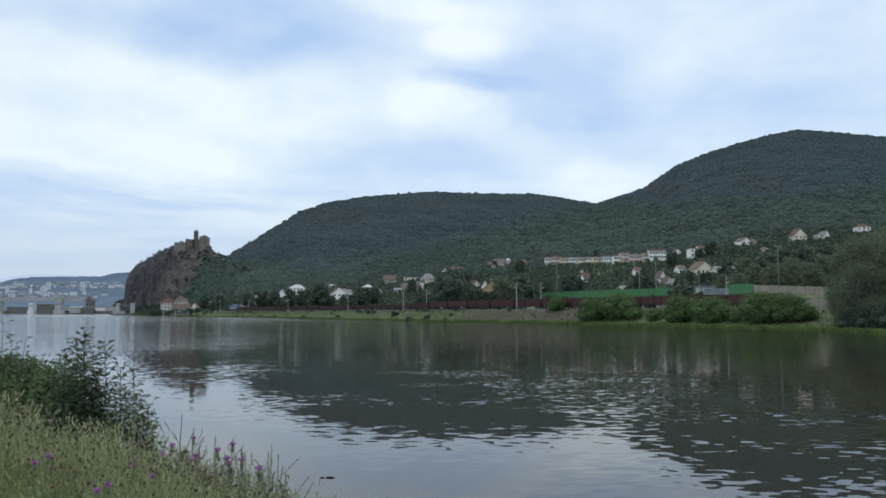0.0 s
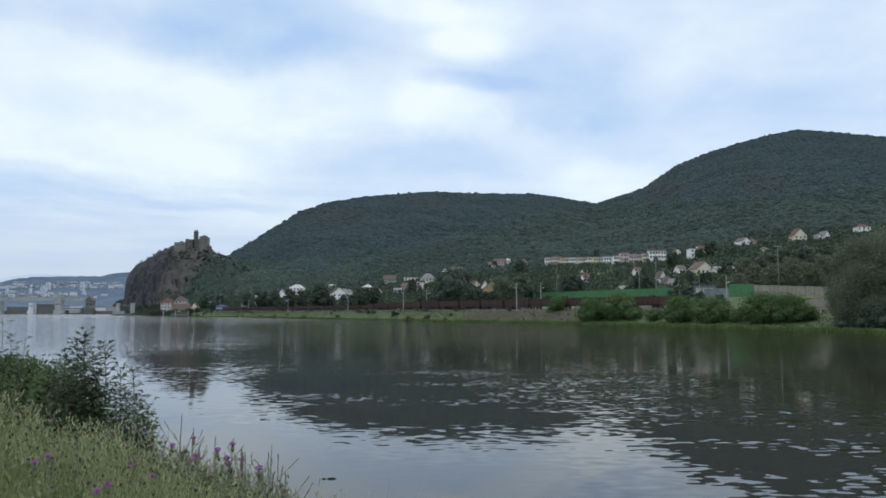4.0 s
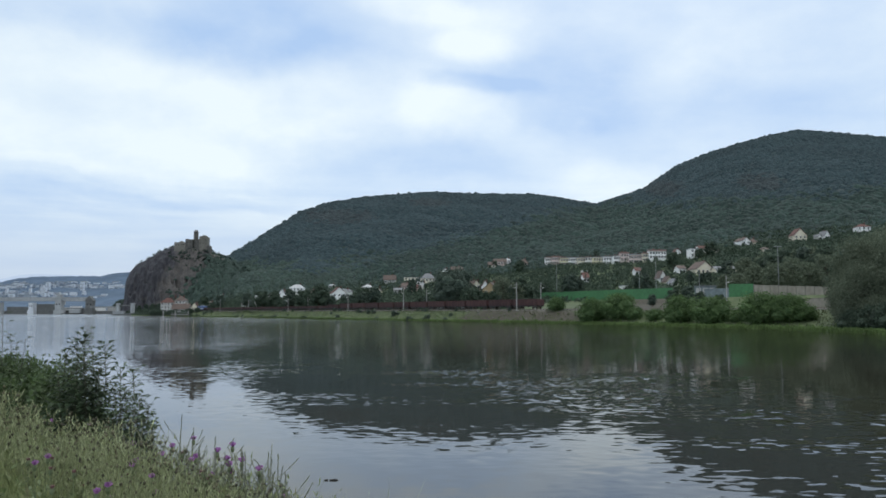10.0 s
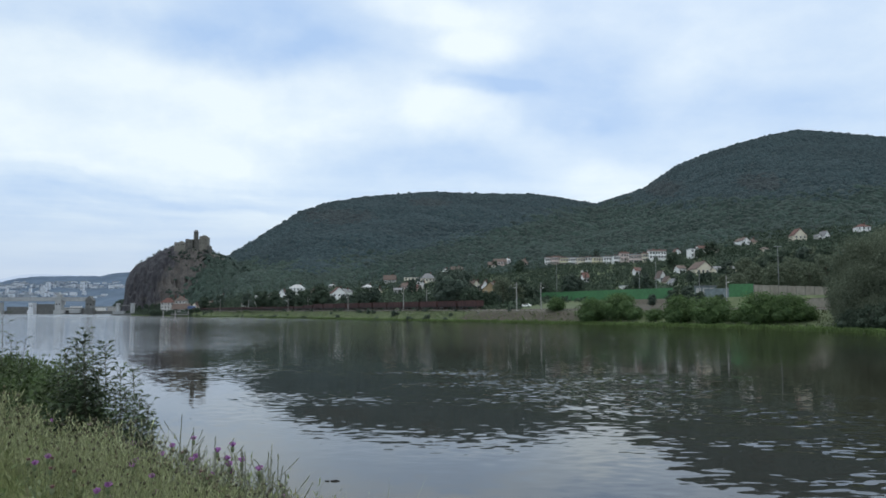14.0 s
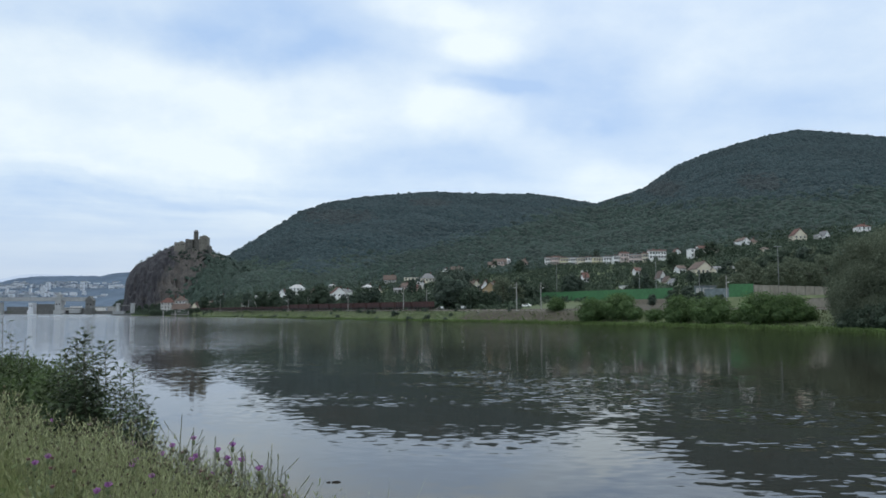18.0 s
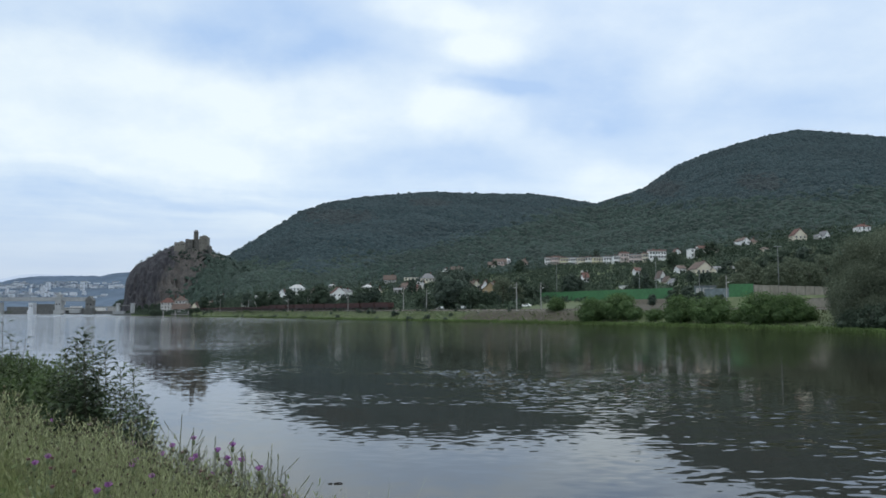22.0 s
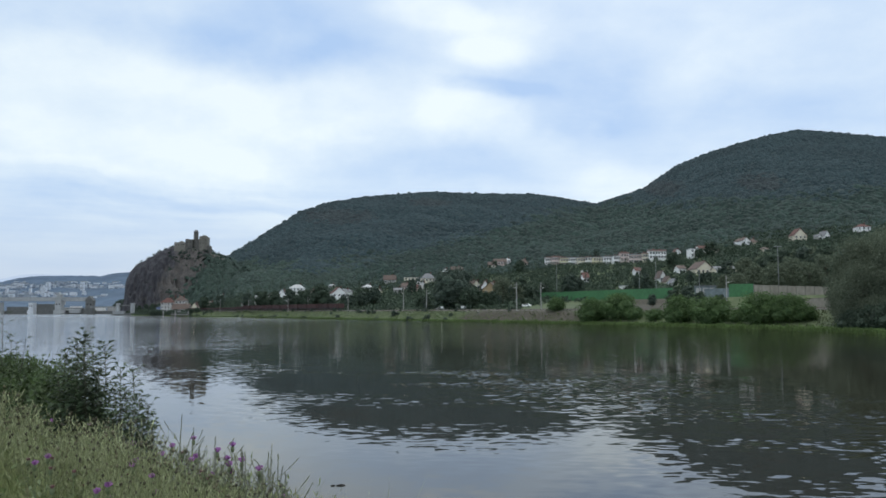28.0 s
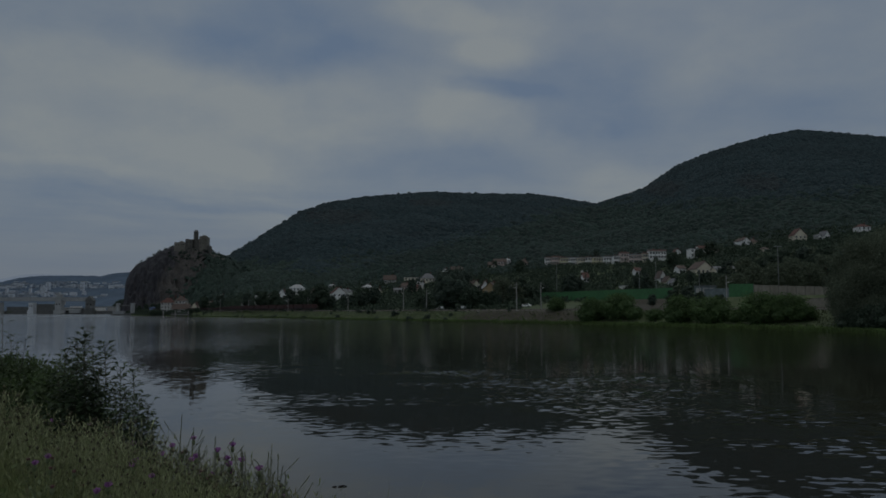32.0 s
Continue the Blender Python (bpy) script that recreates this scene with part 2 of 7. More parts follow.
l.new(co, spot.inputs[0])
canopy_floor = n.new("ShaderNodeMath")
canopy_floor.operation = "MAXIMUM"
l.new(ramp(n, l, spot.outputs[1], 640.0, 690.0), canopy_floor.inputs[0])
l.new(ramp(n, l, spot.outputs[2], 60.0, 72.0), canopy_floor.inputs[1])
# woods floor takes the crowns' haze-blue colour, so gaps don't look dark
l.new(mix_rgb(n, l, canopy_floor.outputs[0], mix_rgb(n, l, patch, green, earth), mix_rgb(n, l, ramp(n, l, noise_node(n, l, co, 0.05, 6), 0.35, 0.65), (0.022, 0.036, 0.036), (0.032, 0.052, 0.048))), p.inputs["Base Color"])
p.inputs["Roughness"].default_value = 0.95
bn = n.new("ShaderNodeBump")
bn.inputs["Distance"].default_value = 0.05
l.new(fine, bn.inputs["Height"])
l.new(bn.outputs[0], p.inputs["Normal"])
land = sheet("ground", np.stack([GX, GY, GZ], -1).reshape(-1, 3), grid_faces(len(radii), len(angles), True), m_ground)
tagged(land, "grassy river banks rising to wooded hills", "ground", kind="structure")

# water: one wide sheet whose ripples drift with it
m_water, n, l, p = nodes_of("river water")
co = n.new("ShaderNodeTexCoord").outputs["Object"]
still = n.new("ShaderNodeNewGeometry").outputs["Position"]


def slope_field(scale, stretch, detail, rough):
    """Two independent slopes of the water's surface, each round zero."""
    mp = n.new("ShaderNodeMapping")
    mp.inputs["Scale"].default_value = stretch
    l.new(co, mp.inputs[0])
    t = n.new("ShaderNodeTexNoise")
    t.inputs["Scale"].default_value, t.inputs["Detail"].default_value, t.inputs["Roughness"].default_value = scale, detail, rough
    l.new(mp.outputs[0], t.inputs["Vector"])
    q = n.new("ShaderNodeVectorMath")
    q.operation = "SUBTRACT"
    q.inputs[1].default_value = (0.5, 0.5, 0.5)
    l.new(t.outputs["Color"], q.inputs[0])
    return q.outputs[0]


def scaled(vec, k):
    q = n.new("ShaderNodeVectorMath")
    q.operation = "SCALE"
    l.new(vec, q.inputs[0])
    l.new(k, q.inputs["Scale"])
    return q.outputs[0]


swell = slope_field(2.8, (0.8, 1.65, 1), 0.6, 0.4)
chop = slope_field(3.4, (0.95, 1.45, 1), 0.6, 0.45)
fine_ripple = slope_field(7.0, (1.0, 1.0, 1), 1.0, 0.5)


def math_node(kind, a, b):
    q = n.new("ShaderNodeMath")
    q.operation = kind
    for sock, val in zip(q.inputs, (a, b)):
        if hasattr(val, "links"):
            l.new(val, sock)
        else:
            sock.default_value = val
    return q.outputs[0]


ragged = ramp(n, l, noise_node(n, l, still, 0.22, 4.0, (0.5, 1.0, 1), 0.6), 0.36, 0.6)


def gust(x, y, rx, ry):
    """A patch of water that the breeze roughens."""
    mp = n.new("ShaderNodeMapping")
    mp.vector_type = "TEXTURE"
    mp.inputs["Location"].default_value, mp.inputs["Scale"].default_value = (x, y, 0), (rx, ry, 1)
    l.new(still, mp.inputs[0])
    g = n.new("ShaderNodeTexGradient")
    g.gradient_type = "SPHERICAL"
    l.new(mp.outputs[0], g.inputs[0])
    return math_node("MULTIPLY", ramp(n, l, g.outputs["Fac"], 0.0, 0.9), ragged)


def gusts(patches, start):
    total = start
    for q in patches:
        total = math_node("MAXIMUM", total, math_node("MULTIPLY", gust(*q[:4]), q[4]))
    return total


patchy = ramp(n, l, noise_node(n, l, still, 0.06, 3.0, (0.7, 1.4, 1)), 0.42, 0.7, 0.025, 0.11)
rolling = gusts(((6, 30, 14, 12, 0.38), (10, 17, 10, 9, 0.6), (12, 24, 10, 10, 0.5), (-11, 46, 9, 15, 0.34), (-4, 28, 7, 8, 0.36)), patchy)
choppy = gusts(((0.5, 40, 8, 9, 1.0), (9, 35, 11, 12, 0.9), (15, 26, 9, 10, 0.75), (10, 16, 7, 6, 0.45), (-25, 84, 12, 42, 1.0)), 0.05)
where = n.new("ShaderNodeSeparateXYZ")
l.new(still, where.inputs[0])
near_by = ramp(n, l, where.outputs[1], 60.0, 170.0, 1.0, 0.17)
both = n.new("ShaderNodeVectorMath")
l.new(scaled(swell, math_node("MULTIPLY", rolling, 0.42)), both.inputs[0])
l.new(scaled(chop, math_node("MULTIPLY", choppy, 0.32)), both.inputs[1])
tilt = n.new("ShaderNodeVectorMath")
tilt.operation = "MULTIPLY_ADD"
ripples = n.new("ShaderNodeVectorMath")
l.new(scaled(both.outputs[0], near_by), ripples.inputs[0])
l.new(scaled(fine_ripple, math_node("ADD", ramp(n, l, where.outputs[1], 30.0, 110.0, 0.006, 0.23), ramp(n, l, where.outputs[1], 150.0, 450.0, 0.0, 0.55))), ripples.inputs[1])
l.new(ripples.outputs[0], tilt.inputs[0])
tilt.inputs[1].default_value, tilt.inputs[2].default_value = (0.9, 1.1, 0), (0, 0, 1)
unit = n.new("ShaderNodeVectorMath")
unit.operation = "NORMALIZE"
l.new(tilt.outputs[0], unit.inputs[0])
l.new(unit.outputs[0], p.inputs["Normal"])
# the open reach beyond the bend is roughened by the wind
mp = n.new("ShaderNodeMapping")
mp.vector_type = "TEXTURE"
mp.inputs["Location"].default_value, mp.inputs["Scale"].default_value = (-285, 690, 0), (95, 180, 1)
mp.inputs["Rotation"].default_value = (0, 0, radians(30))
l.new(still, mp.inputs[0])
reach = n.new("ShaderNodeTexGradient")
reach.gradient_type = "SPHERICAL"
l.new(mp.outputs[0], reach.inputs[0])
l.new(math_node("ADD", ramp(n, l, where.outputs[1], 30.0, 320.0, 0.03, 0.07), ramp(n, l, reach.outputs["Fac"], 0.0, 0.4, 0.0, 0.16)), p.inputs["Roughness"])
p.inputs["Base Color"].default_value = (0.027, 0.025, 0.018, 1)
p.inputs["IOR"].default_value = 1.33
river = sheet("water", [(-4200, -4000, 0), (4200, -4000, 0), (4200, 1560, 0), (-4200, 1560, 0)], [(0, 1, 2, 3)], m_water)
tagged(river, "calm grey river water with small ripples", "river", kind="structure")

# sky: a vault of drifting cloud
m_cloud, n, l, p = nodes_of("cloud cover")
n.remove(p)
co = n.new("ShaderNodeTexCoord").outputs["Object"]
nrm = n.new("ShaderNodeVectorMath")
nrm.operation = "NORMALIZE"
l.new(co, nrm.inputs[0])
sep = n.new("ShaderNodeSeparateXYZ")
l.new(nrm.outputs[0], sep.inputs[0])
up = n.new("ShaderNodeMath")
up.operation = "ADD"
l.new(sep.outputs[2], up.inputs[0])
up.inputs[1].default_value = 0.12
proj = n.new("ShaderNodeVectorMath")
proj.operation = "DIVIDE"
l.new(nrm.outputs[0], proj.inputs[0])
l.new(up.outputs[0], proj.inputs[1])
flat = n.new("ShaderNodeVectorMath")
flat.operation = "MULTIPLY"
flat.inputs[1].default_value = (1, 1, 0)
l.new(proj.outputs[0], flat.inputs[0])
big = noise_node(n, l, flat.outputs[0], 0.9, 5.0, (0.8, 1.0, 1), 0.5)
puff = noise_node(n, l, nrm.outputs[0], 6.5, 7.0, (1.0, 1.0, 1.5), 0.58)
wisp = noise_node(n, l, flat.outputs[0], 2.6, 6.0, (0.6, 1.0, 1), 0.6)


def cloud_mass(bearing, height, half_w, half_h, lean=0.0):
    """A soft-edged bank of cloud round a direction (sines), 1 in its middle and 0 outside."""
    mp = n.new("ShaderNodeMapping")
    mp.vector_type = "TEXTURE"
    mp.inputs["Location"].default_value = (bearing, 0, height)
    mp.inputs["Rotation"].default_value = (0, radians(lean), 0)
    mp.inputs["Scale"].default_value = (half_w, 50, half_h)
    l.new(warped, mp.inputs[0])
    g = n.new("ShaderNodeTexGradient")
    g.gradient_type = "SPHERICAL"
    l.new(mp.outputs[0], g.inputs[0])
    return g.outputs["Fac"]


def summed(parts):
    total = None
    for sock, k in parts:
        q = n.new("ShaderNodeMath")
        q.operation = "MULTIPLY_ADD"
        l.new(sock, q.inputs[0])
        q.inputs[1].default_value = k
        if total is None:
            q.inputs[2].default_value = 0
        else:
            l.new(total, q.inputs[2])
        total = q.outputs[0]
    return total


wv = n.new("ShaderNodeTexNoise")
wv.inputs["Scale"].default_value, wv.inputs["Detail"].default_value = 4.0, 6.0
l.new(nrm.outputs[0], wv.inputs["Vector"])
wsub = n.new("ShaderNodeVectorMath")
wsub.operation = "MULTIPLY_ADD"
l.new(wv.outputs["Color"], wsub.inputs[0])
wsub.inputs[1].default_value = (0.17, 0.0, 0.09)
wsub.inputs[2].default_value = (-0.085, 0.0, -0.045)
wadd = n.new("ShaderNodeVectorMath")
l.new(nrm.outputs[0], wadd.inputs[0])
l.new(wsub.outputs[0], wadd.inputs[1])
warped = wadd.outputs[0]
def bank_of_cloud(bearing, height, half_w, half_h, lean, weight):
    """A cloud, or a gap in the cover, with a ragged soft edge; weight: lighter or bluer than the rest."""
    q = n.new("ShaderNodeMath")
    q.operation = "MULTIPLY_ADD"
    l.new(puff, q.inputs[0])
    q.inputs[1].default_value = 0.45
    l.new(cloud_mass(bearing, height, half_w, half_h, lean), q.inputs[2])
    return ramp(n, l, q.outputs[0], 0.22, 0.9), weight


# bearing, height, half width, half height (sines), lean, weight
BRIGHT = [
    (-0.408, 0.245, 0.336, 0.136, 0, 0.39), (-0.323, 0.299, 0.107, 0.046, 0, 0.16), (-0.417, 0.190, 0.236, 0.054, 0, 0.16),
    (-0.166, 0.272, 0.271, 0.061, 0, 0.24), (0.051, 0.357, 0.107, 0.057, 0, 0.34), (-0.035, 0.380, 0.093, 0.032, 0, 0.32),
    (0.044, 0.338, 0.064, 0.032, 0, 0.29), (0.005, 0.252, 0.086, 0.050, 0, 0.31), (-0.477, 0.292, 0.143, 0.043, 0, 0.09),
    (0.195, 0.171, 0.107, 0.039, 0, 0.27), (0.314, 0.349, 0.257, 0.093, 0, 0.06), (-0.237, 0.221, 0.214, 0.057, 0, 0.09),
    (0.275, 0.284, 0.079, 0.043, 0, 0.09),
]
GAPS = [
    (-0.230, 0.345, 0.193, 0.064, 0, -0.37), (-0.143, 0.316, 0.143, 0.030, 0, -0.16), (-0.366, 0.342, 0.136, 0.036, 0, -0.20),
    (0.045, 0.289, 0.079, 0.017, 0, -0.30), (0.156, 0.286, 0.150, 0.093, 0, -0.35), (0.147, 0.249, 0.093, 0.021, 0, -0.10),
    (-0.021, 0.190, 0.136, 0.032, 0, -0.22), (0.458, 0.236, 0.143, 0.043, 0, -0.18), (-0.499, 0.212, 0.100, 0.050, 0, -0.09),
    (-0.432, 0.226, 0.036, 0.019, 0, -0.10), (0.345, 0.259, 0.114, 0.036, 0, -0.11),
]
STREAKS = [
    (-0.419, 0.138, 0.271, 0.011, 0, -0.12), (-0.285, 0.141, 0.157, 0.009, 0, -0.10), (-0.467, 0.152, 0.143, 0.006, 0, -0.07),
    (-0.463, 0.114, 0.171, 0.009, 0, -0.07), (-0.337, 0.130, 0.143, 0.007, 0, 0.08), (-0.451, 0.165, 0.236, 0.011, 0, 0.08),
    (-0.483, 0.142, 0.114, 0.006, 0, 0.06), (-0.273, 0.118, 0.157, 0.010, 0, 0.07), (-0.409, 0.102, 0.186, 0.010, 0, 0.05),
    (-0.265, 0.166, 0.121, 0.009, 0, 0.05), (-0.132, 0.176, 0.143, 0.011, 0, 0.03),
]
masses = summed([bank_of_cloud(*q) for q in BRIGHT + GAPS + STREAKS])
# thin level streaks low in the sky
streak = noise_node(n, l, nrm.outputs[0], 4.0, 5.0, (0.8, 0.8, 12.0), 0.55)
low_down = n.new("ShaderNodeMath")
low_down.operation = "MULTIPLY"
l.new(ramp(n, l, streak, 0.3, 0.7, -0.5, 0.5), low_down.inputs[0])
l.new(ramp(n, l, sep.outputs[2], 0.13, 0.19, 1.0, 0.0), low_down.inputs[1])
fleece = noise_node(n, l, nrm.outputs[0], 16.0, 6.0, (0.8, 1.0, 1.7), 0.6)
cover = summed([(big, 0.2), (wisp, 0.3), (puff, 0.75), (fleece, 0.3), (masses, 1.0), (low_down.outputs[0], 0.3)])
lit = n.new("ShaderNodeMapRange")
for k_, v_ in zip((1, 2), (0.28, 1.32)):
    lit.inputs[k_].default_value = v_
l.new(cover, lit.inputs[0])
tone = mix_rgb(n, l, lit.outputs[0], (0.44, 0.63, 0.93), (0.91, 1.015, 1.065))

em = n.new("ShaderNodeEmission")
tone = mix_rgb(n, l, ramp(n, l, sep.outputs[2], 0.02, 0.17, 0.75, 0.0), tone, (0.54, 0.65, 0.83))
l.new(mix_rgb(n, l, ramp(n, l, sep.outputs[2], 0.42, 0.85), tone, (0.93, 0.97, 0.99)), em.inputs[0])
l.new(ramp(n, l, sep.outputs[2], 0.42, 1.0, 1.0, 1.75), em.inputs[1])
tr = n.new("ShaderNodeBsdfTransparent")
mx = n.new("ShaderNodeMixShader")
mx.inputs[0].default_value = 0.88
l.new(tr.outputs[0], mx.inputs[1])
l.new(em.outputs[0], mx.inputs[2])
l.new(mx.outputs[0], n["Material Output"].inputs[0])
ele = np.linspace(-0.012, math.pi / 2 - 0.02, 40)
azi = np.linspace(0, 2 * math.pi, 97)[:-1]
E2, A2 = np.meshgrid(ele, azi, indexing="ij")
vault = np.stack([4700 * np.cos(E2) * np.sin(A2), 4700 * np.cos(E2) * np.cos(A2), 2600 * np.sin(E2)], -1).reshape(-1, 3)
cap = len(vault)
clouds = sheet("backdrop", vault, grid_faces(40, 96, True), m_cloud)
tagged(clouds, "bright broken cloud cover with pale blue gaps", "sky", kind="structure")


def leafy_field(name, xs, ys, zs, sizes, material, label, per=18, seed=6):
    """Low leafy clumps: loose leaf tufts in a half ball, all in one mesh."""
    k = len(xs)
    r = np.random.RandomState(seed)
    u = r.normal(size=(k, per, 3))
    u /= np.linalg.norm(u, axis=2)[..., None]
    u[..., 2] = np.abs(u[..., 2]) * 1.15
    c = np.stack([xs, ys, zs], -1)[:, None] + u * (r.uniform(0.35, 1.1, (k, per, 1)) * sizes[:, None, None])
    t1 = r.normal(size=(k, per, 3))
    t1 /= np.linalg.norm(t1, axis=2)[..., None]
    t2 = np.cross(t1, u + 0.6 * r.normal(size=(k, per, 3)))
    t2 /= np.linalg.norm(t2, axis=2)[..., None] + 1e-6
    s = sizes[:, None, None] * r.uniform(0.25, 0.55, (k, per, 1))
    v = np.stack([c - t1 * s, c + t2 * s * 0.6, c + t1 * s, c - t2 * s * 0.6], 2).reshape(-1, 3)
    return tagged(sheet(name, v, np.arange(len(v)).reshape(-1, 4), material, False), label, "scrub", kind="stuff")


# woods on the hills: thousands of crowns in one sheet of stuff
def crown_field(name, xs, ys, sizes, material, label, sides=5, zs=None):
    """Lumpy low crowns at the given places, all in one mesh."""
    k = len(xs)
    rs = np.random.RandomState(4)
    ring = np.arange(sides) * 2 * math.pi / sides
    unit = [(0, 0, 1.0)] + [(0.72 * math.cos(a), 0.72 * math.sin(a), 0.62) for a in ring] + [(math.cos(a + 0.6), math.sin(a + 0.6), -0.5) for a in ring]
    unit = np.array(unit)
    c = len(unit)
    v = unit[None] * sizes[:, None, None] * rs.uniform(0.72, 1.28, (k, c, 1)) * np.array([1.1, 1.1, 0.74])
    v += np.stack([xs, ys, (ground(xs, ys) if zs is None else zs) - sizes * 0.1], -1)[:, None]
    tri = [(0, 1 + i, 1 + (i + 1) % sides) for i in range(sides)]
    for q in (1,):
        for i in range(sides):
            a, b2, c2, d2 = q + i, q + (i + 1) % sides, q + sides + (i + 1) % sides, q + sides + i
            tri += [(a, d2, b2), (b2, d2, c2)]
    tri = np.array(tri)
    f = (tri[None] + (np.arange(k) * c)[:, None, None]).reshape(-1, 3)
    ob = sheet(name, v.reshape(-1, 3), f, material, smooth=True)
    return tagged(ob, label, "woodland", kind="stuff")



# ---- castle rock ----
CLIFF_B = [-0.4198, -0.4151, -0.4137, -0.4082, -0.4004, -0.3852, -0.3701, -0.3577, -0.3429, -0.3245, -0.3089, -0.3028, -0.2849, -0.2610, -0.2311, -0.1939]
CLIFF_E = [-0.0023, 0.0131, 0.0385, 0.0512, 0.0602, 0.0685, 0.0783, 0.0831, 0.0854, 0.0876, 0.0854, 0.0765, 0.0691, 0.0535, 0.0314, 0.0058]
rb = np.linspace(CLIFF_B[0], CLIFF_B[-1], 190)
rd = np.concatenate([np.linspace(800, 905, 60), np.linspace(908, 1000, 30), np.linspace(1010, 1160, 16)])
D2, B2 = np.meshgrid(rd, rb, indexing="ij")
top_e = np.interp(B2, CLIFF_B, CLIFF_E)
side = (B2 - CLIFF_B[0]) / (CLIFF_B[-1] - CLIFF_B[0])
front = 866 - 50 * smooth((side - 0.12) / 0.5)
crest = 920 + 20 * smooth((side - 0.1) / 0.3)
rise = np.clip((D2 - front) / (crest - front), 0, 1)
rise = 0.72 * rise ** 0.75 + 0.28 * smooth(rise)
ribs = np.abs(wave(B2 * 900, D2 * 0.45, 15, 21))
cols = 5.0 - 7.5 * ribs + wave(B2 * 900, D2 * 0.3, 6, 22) * 2.4 + wave(B2 * 900, D2 * 0.9, 2.6, 23) * 1.1
ZR = (EYE + D2 * top_e) * rise + cols * np.sin(np.pi * np.clip(rise, 0.02, 0.98)) ** 0.6
ZR = np.where(D2 > 985, ZR * (1 - smooth((D2 - 985) / 120)) , ZR)
ZR = np.where(D2 < front, -3.0, ZR)
m_crag, n, l, p = nodes_of("jointed basalt with soil and moss")
co = n.new("ShaderNodeNewGeometry").outputs["Position"]
joints = noise_node(n, l, co, 0.22, 4.0, (1.0, 1.0, 0.12), 0.6)
blotch = noise_node(n, l, co, 0.035, 5.0)
bare_rock = mix_rgb(n, l, ramp(n, l, joints, 0.35, 0.65), (0.017, 0.018, 0.023), (0.052, 0.051, 0.058))
soil = mix_rgb(n, l, ramp(n, l, noise_node(n, l, co, 0.3, 5.0), 0.3, 0.7), (0.056, 0.052, 0.05), (0.104, 0.095, 0.087))
east = n.new("ShaderNodeSeparateXYZ")
l.new(co, east.inputs[0])
cover = n.new("ShaderNodeMath")
l.new(ramp(n, l, east.outputs[0], -362.0, -285.0, -0.12, 0.32), cover.inputs[0])
l.new(blotch, cover.inputs[1])
l.new(mix_rgb(n, l, ramp(n, l, cover.outputs[0], 0.5, 0.68), bare_rock, soil), p.inputs["Base Color"])
p.inputs["Roughness"].default_value = 0.95
bn = n.new("ShaderNodeBump")
bn.inputs["Distance"].default_value = 1.2
l.new(joints, bn.inputs["Height"])
l.new(bn.outputs[0], p.inputs["Normal"])
rock = sheet("castle_rock", np.stack([B2 * D2, D2, ZR], -1).reshape(-1, 3), grid_faces(len(rd), len(rb)), m_crag, smooth=True)
tagged(rock, "steep dark basalt crag rising from the river", "cliff", kind="structure")


def rock_z(x, y):
    i, j = int(np.argmin(abs(rd - y))), int(np.argmin(abs(rb - x / y)))
    return float(ZR[i, j])


# scrub on the crag
sx, sy, sz, ss = [], [], [], []
rs = np.random.RandomState(31)
for _ in range(5600):
    b, y = rs.uniform(CLIFF_B[4], CLIFF_B[-1]), rs.uniform(822, 990)
    q = (b - CLIFF_B[0]) / (CLIFF_B[-1] - CLIFF_B[0])
    if rs.uniform() > (0.05 + 0.7 * max(0, q - 0.4)) or rock_z(b * y, y) < 2:
        continue
    sx.append(b * y), sy.append(y), sz.append(rock_z(b * y, y)), ss.append(rs.uniform(1.2, 2.8) * (0.5 + 1.6 * q))
for _ in range(90):
    b, y = rs.uniform(CLIFF_B[7], CLIFF_B[12]), rs.uniform(905, 930)
    sx.append(b * y), sy.append(y), sz.append(rock_z(b * y, y)), ss.append(rs.uniform(1.0, 2.3))
leafy_field("crag_scrub", np.array(sx), np.array(sy), np.array(sz), np.array(ss), M_FLANK, "scrub and small trees growing on the crag", 22)


# woods that climb the inland flank of the crag
wb, wy_ = rs.uniform(-0.3560, CLIFF_B[-1], 38000), rs.uniform(822, 975, 38000)
wz_ = np.array([rock_z(b * y, y) for b, y in zip(wb, wy_)])
we = (wz_ - EYE) / wy_
tree_line = np.interp(we, (0.0006, 0.024, 0.046, 0.068, 0.0755), (-0.350, -0.322, -0.308, -0.292, -0.286))
ok = (wb + rs.normal(0, 0.011, len(wb)) > tree_line) & (wz_ > 1)
crown_field("crag_woods", (wb * wy_)[ok], wy_[ok], rs.uniform(1.5, 3.3, ok.sum()), M_FLANK, "dark green woods climbing the flank of the crag", zs=wz_[ok] + 0.3)


# ---- castle ruin on the crag ----
def wall_block(shape, x0, x1, y0, y1, z0, z1, crumble, seed):
    """A ruined wall block with an uneven, stepped top edge."""
    r = random.Random(seed)
    k = max(2, int((x1 - x0) / 1.6))
    prof = [(x0, z0), (x1, z0)]
    for i in reversed(range(k)):
        h = z1 - r.uniform(0, crumble)
        prof += [(x0 + (x1 - x0) * (i + 1) / k, h), (x0 + (x1 - x0) * i / k, h)]
    q = len(prof)
    shape.add([(a, y0, c) for a, c in prof] + [(a, y1, c) for a, c in prof],
              [tuple(range(q)), tuple(range(2 * q - 1, q - 1, -1))] + [(i, q + i, q + (i + 1) % q, (i + 1) % q) for i in range(q)])


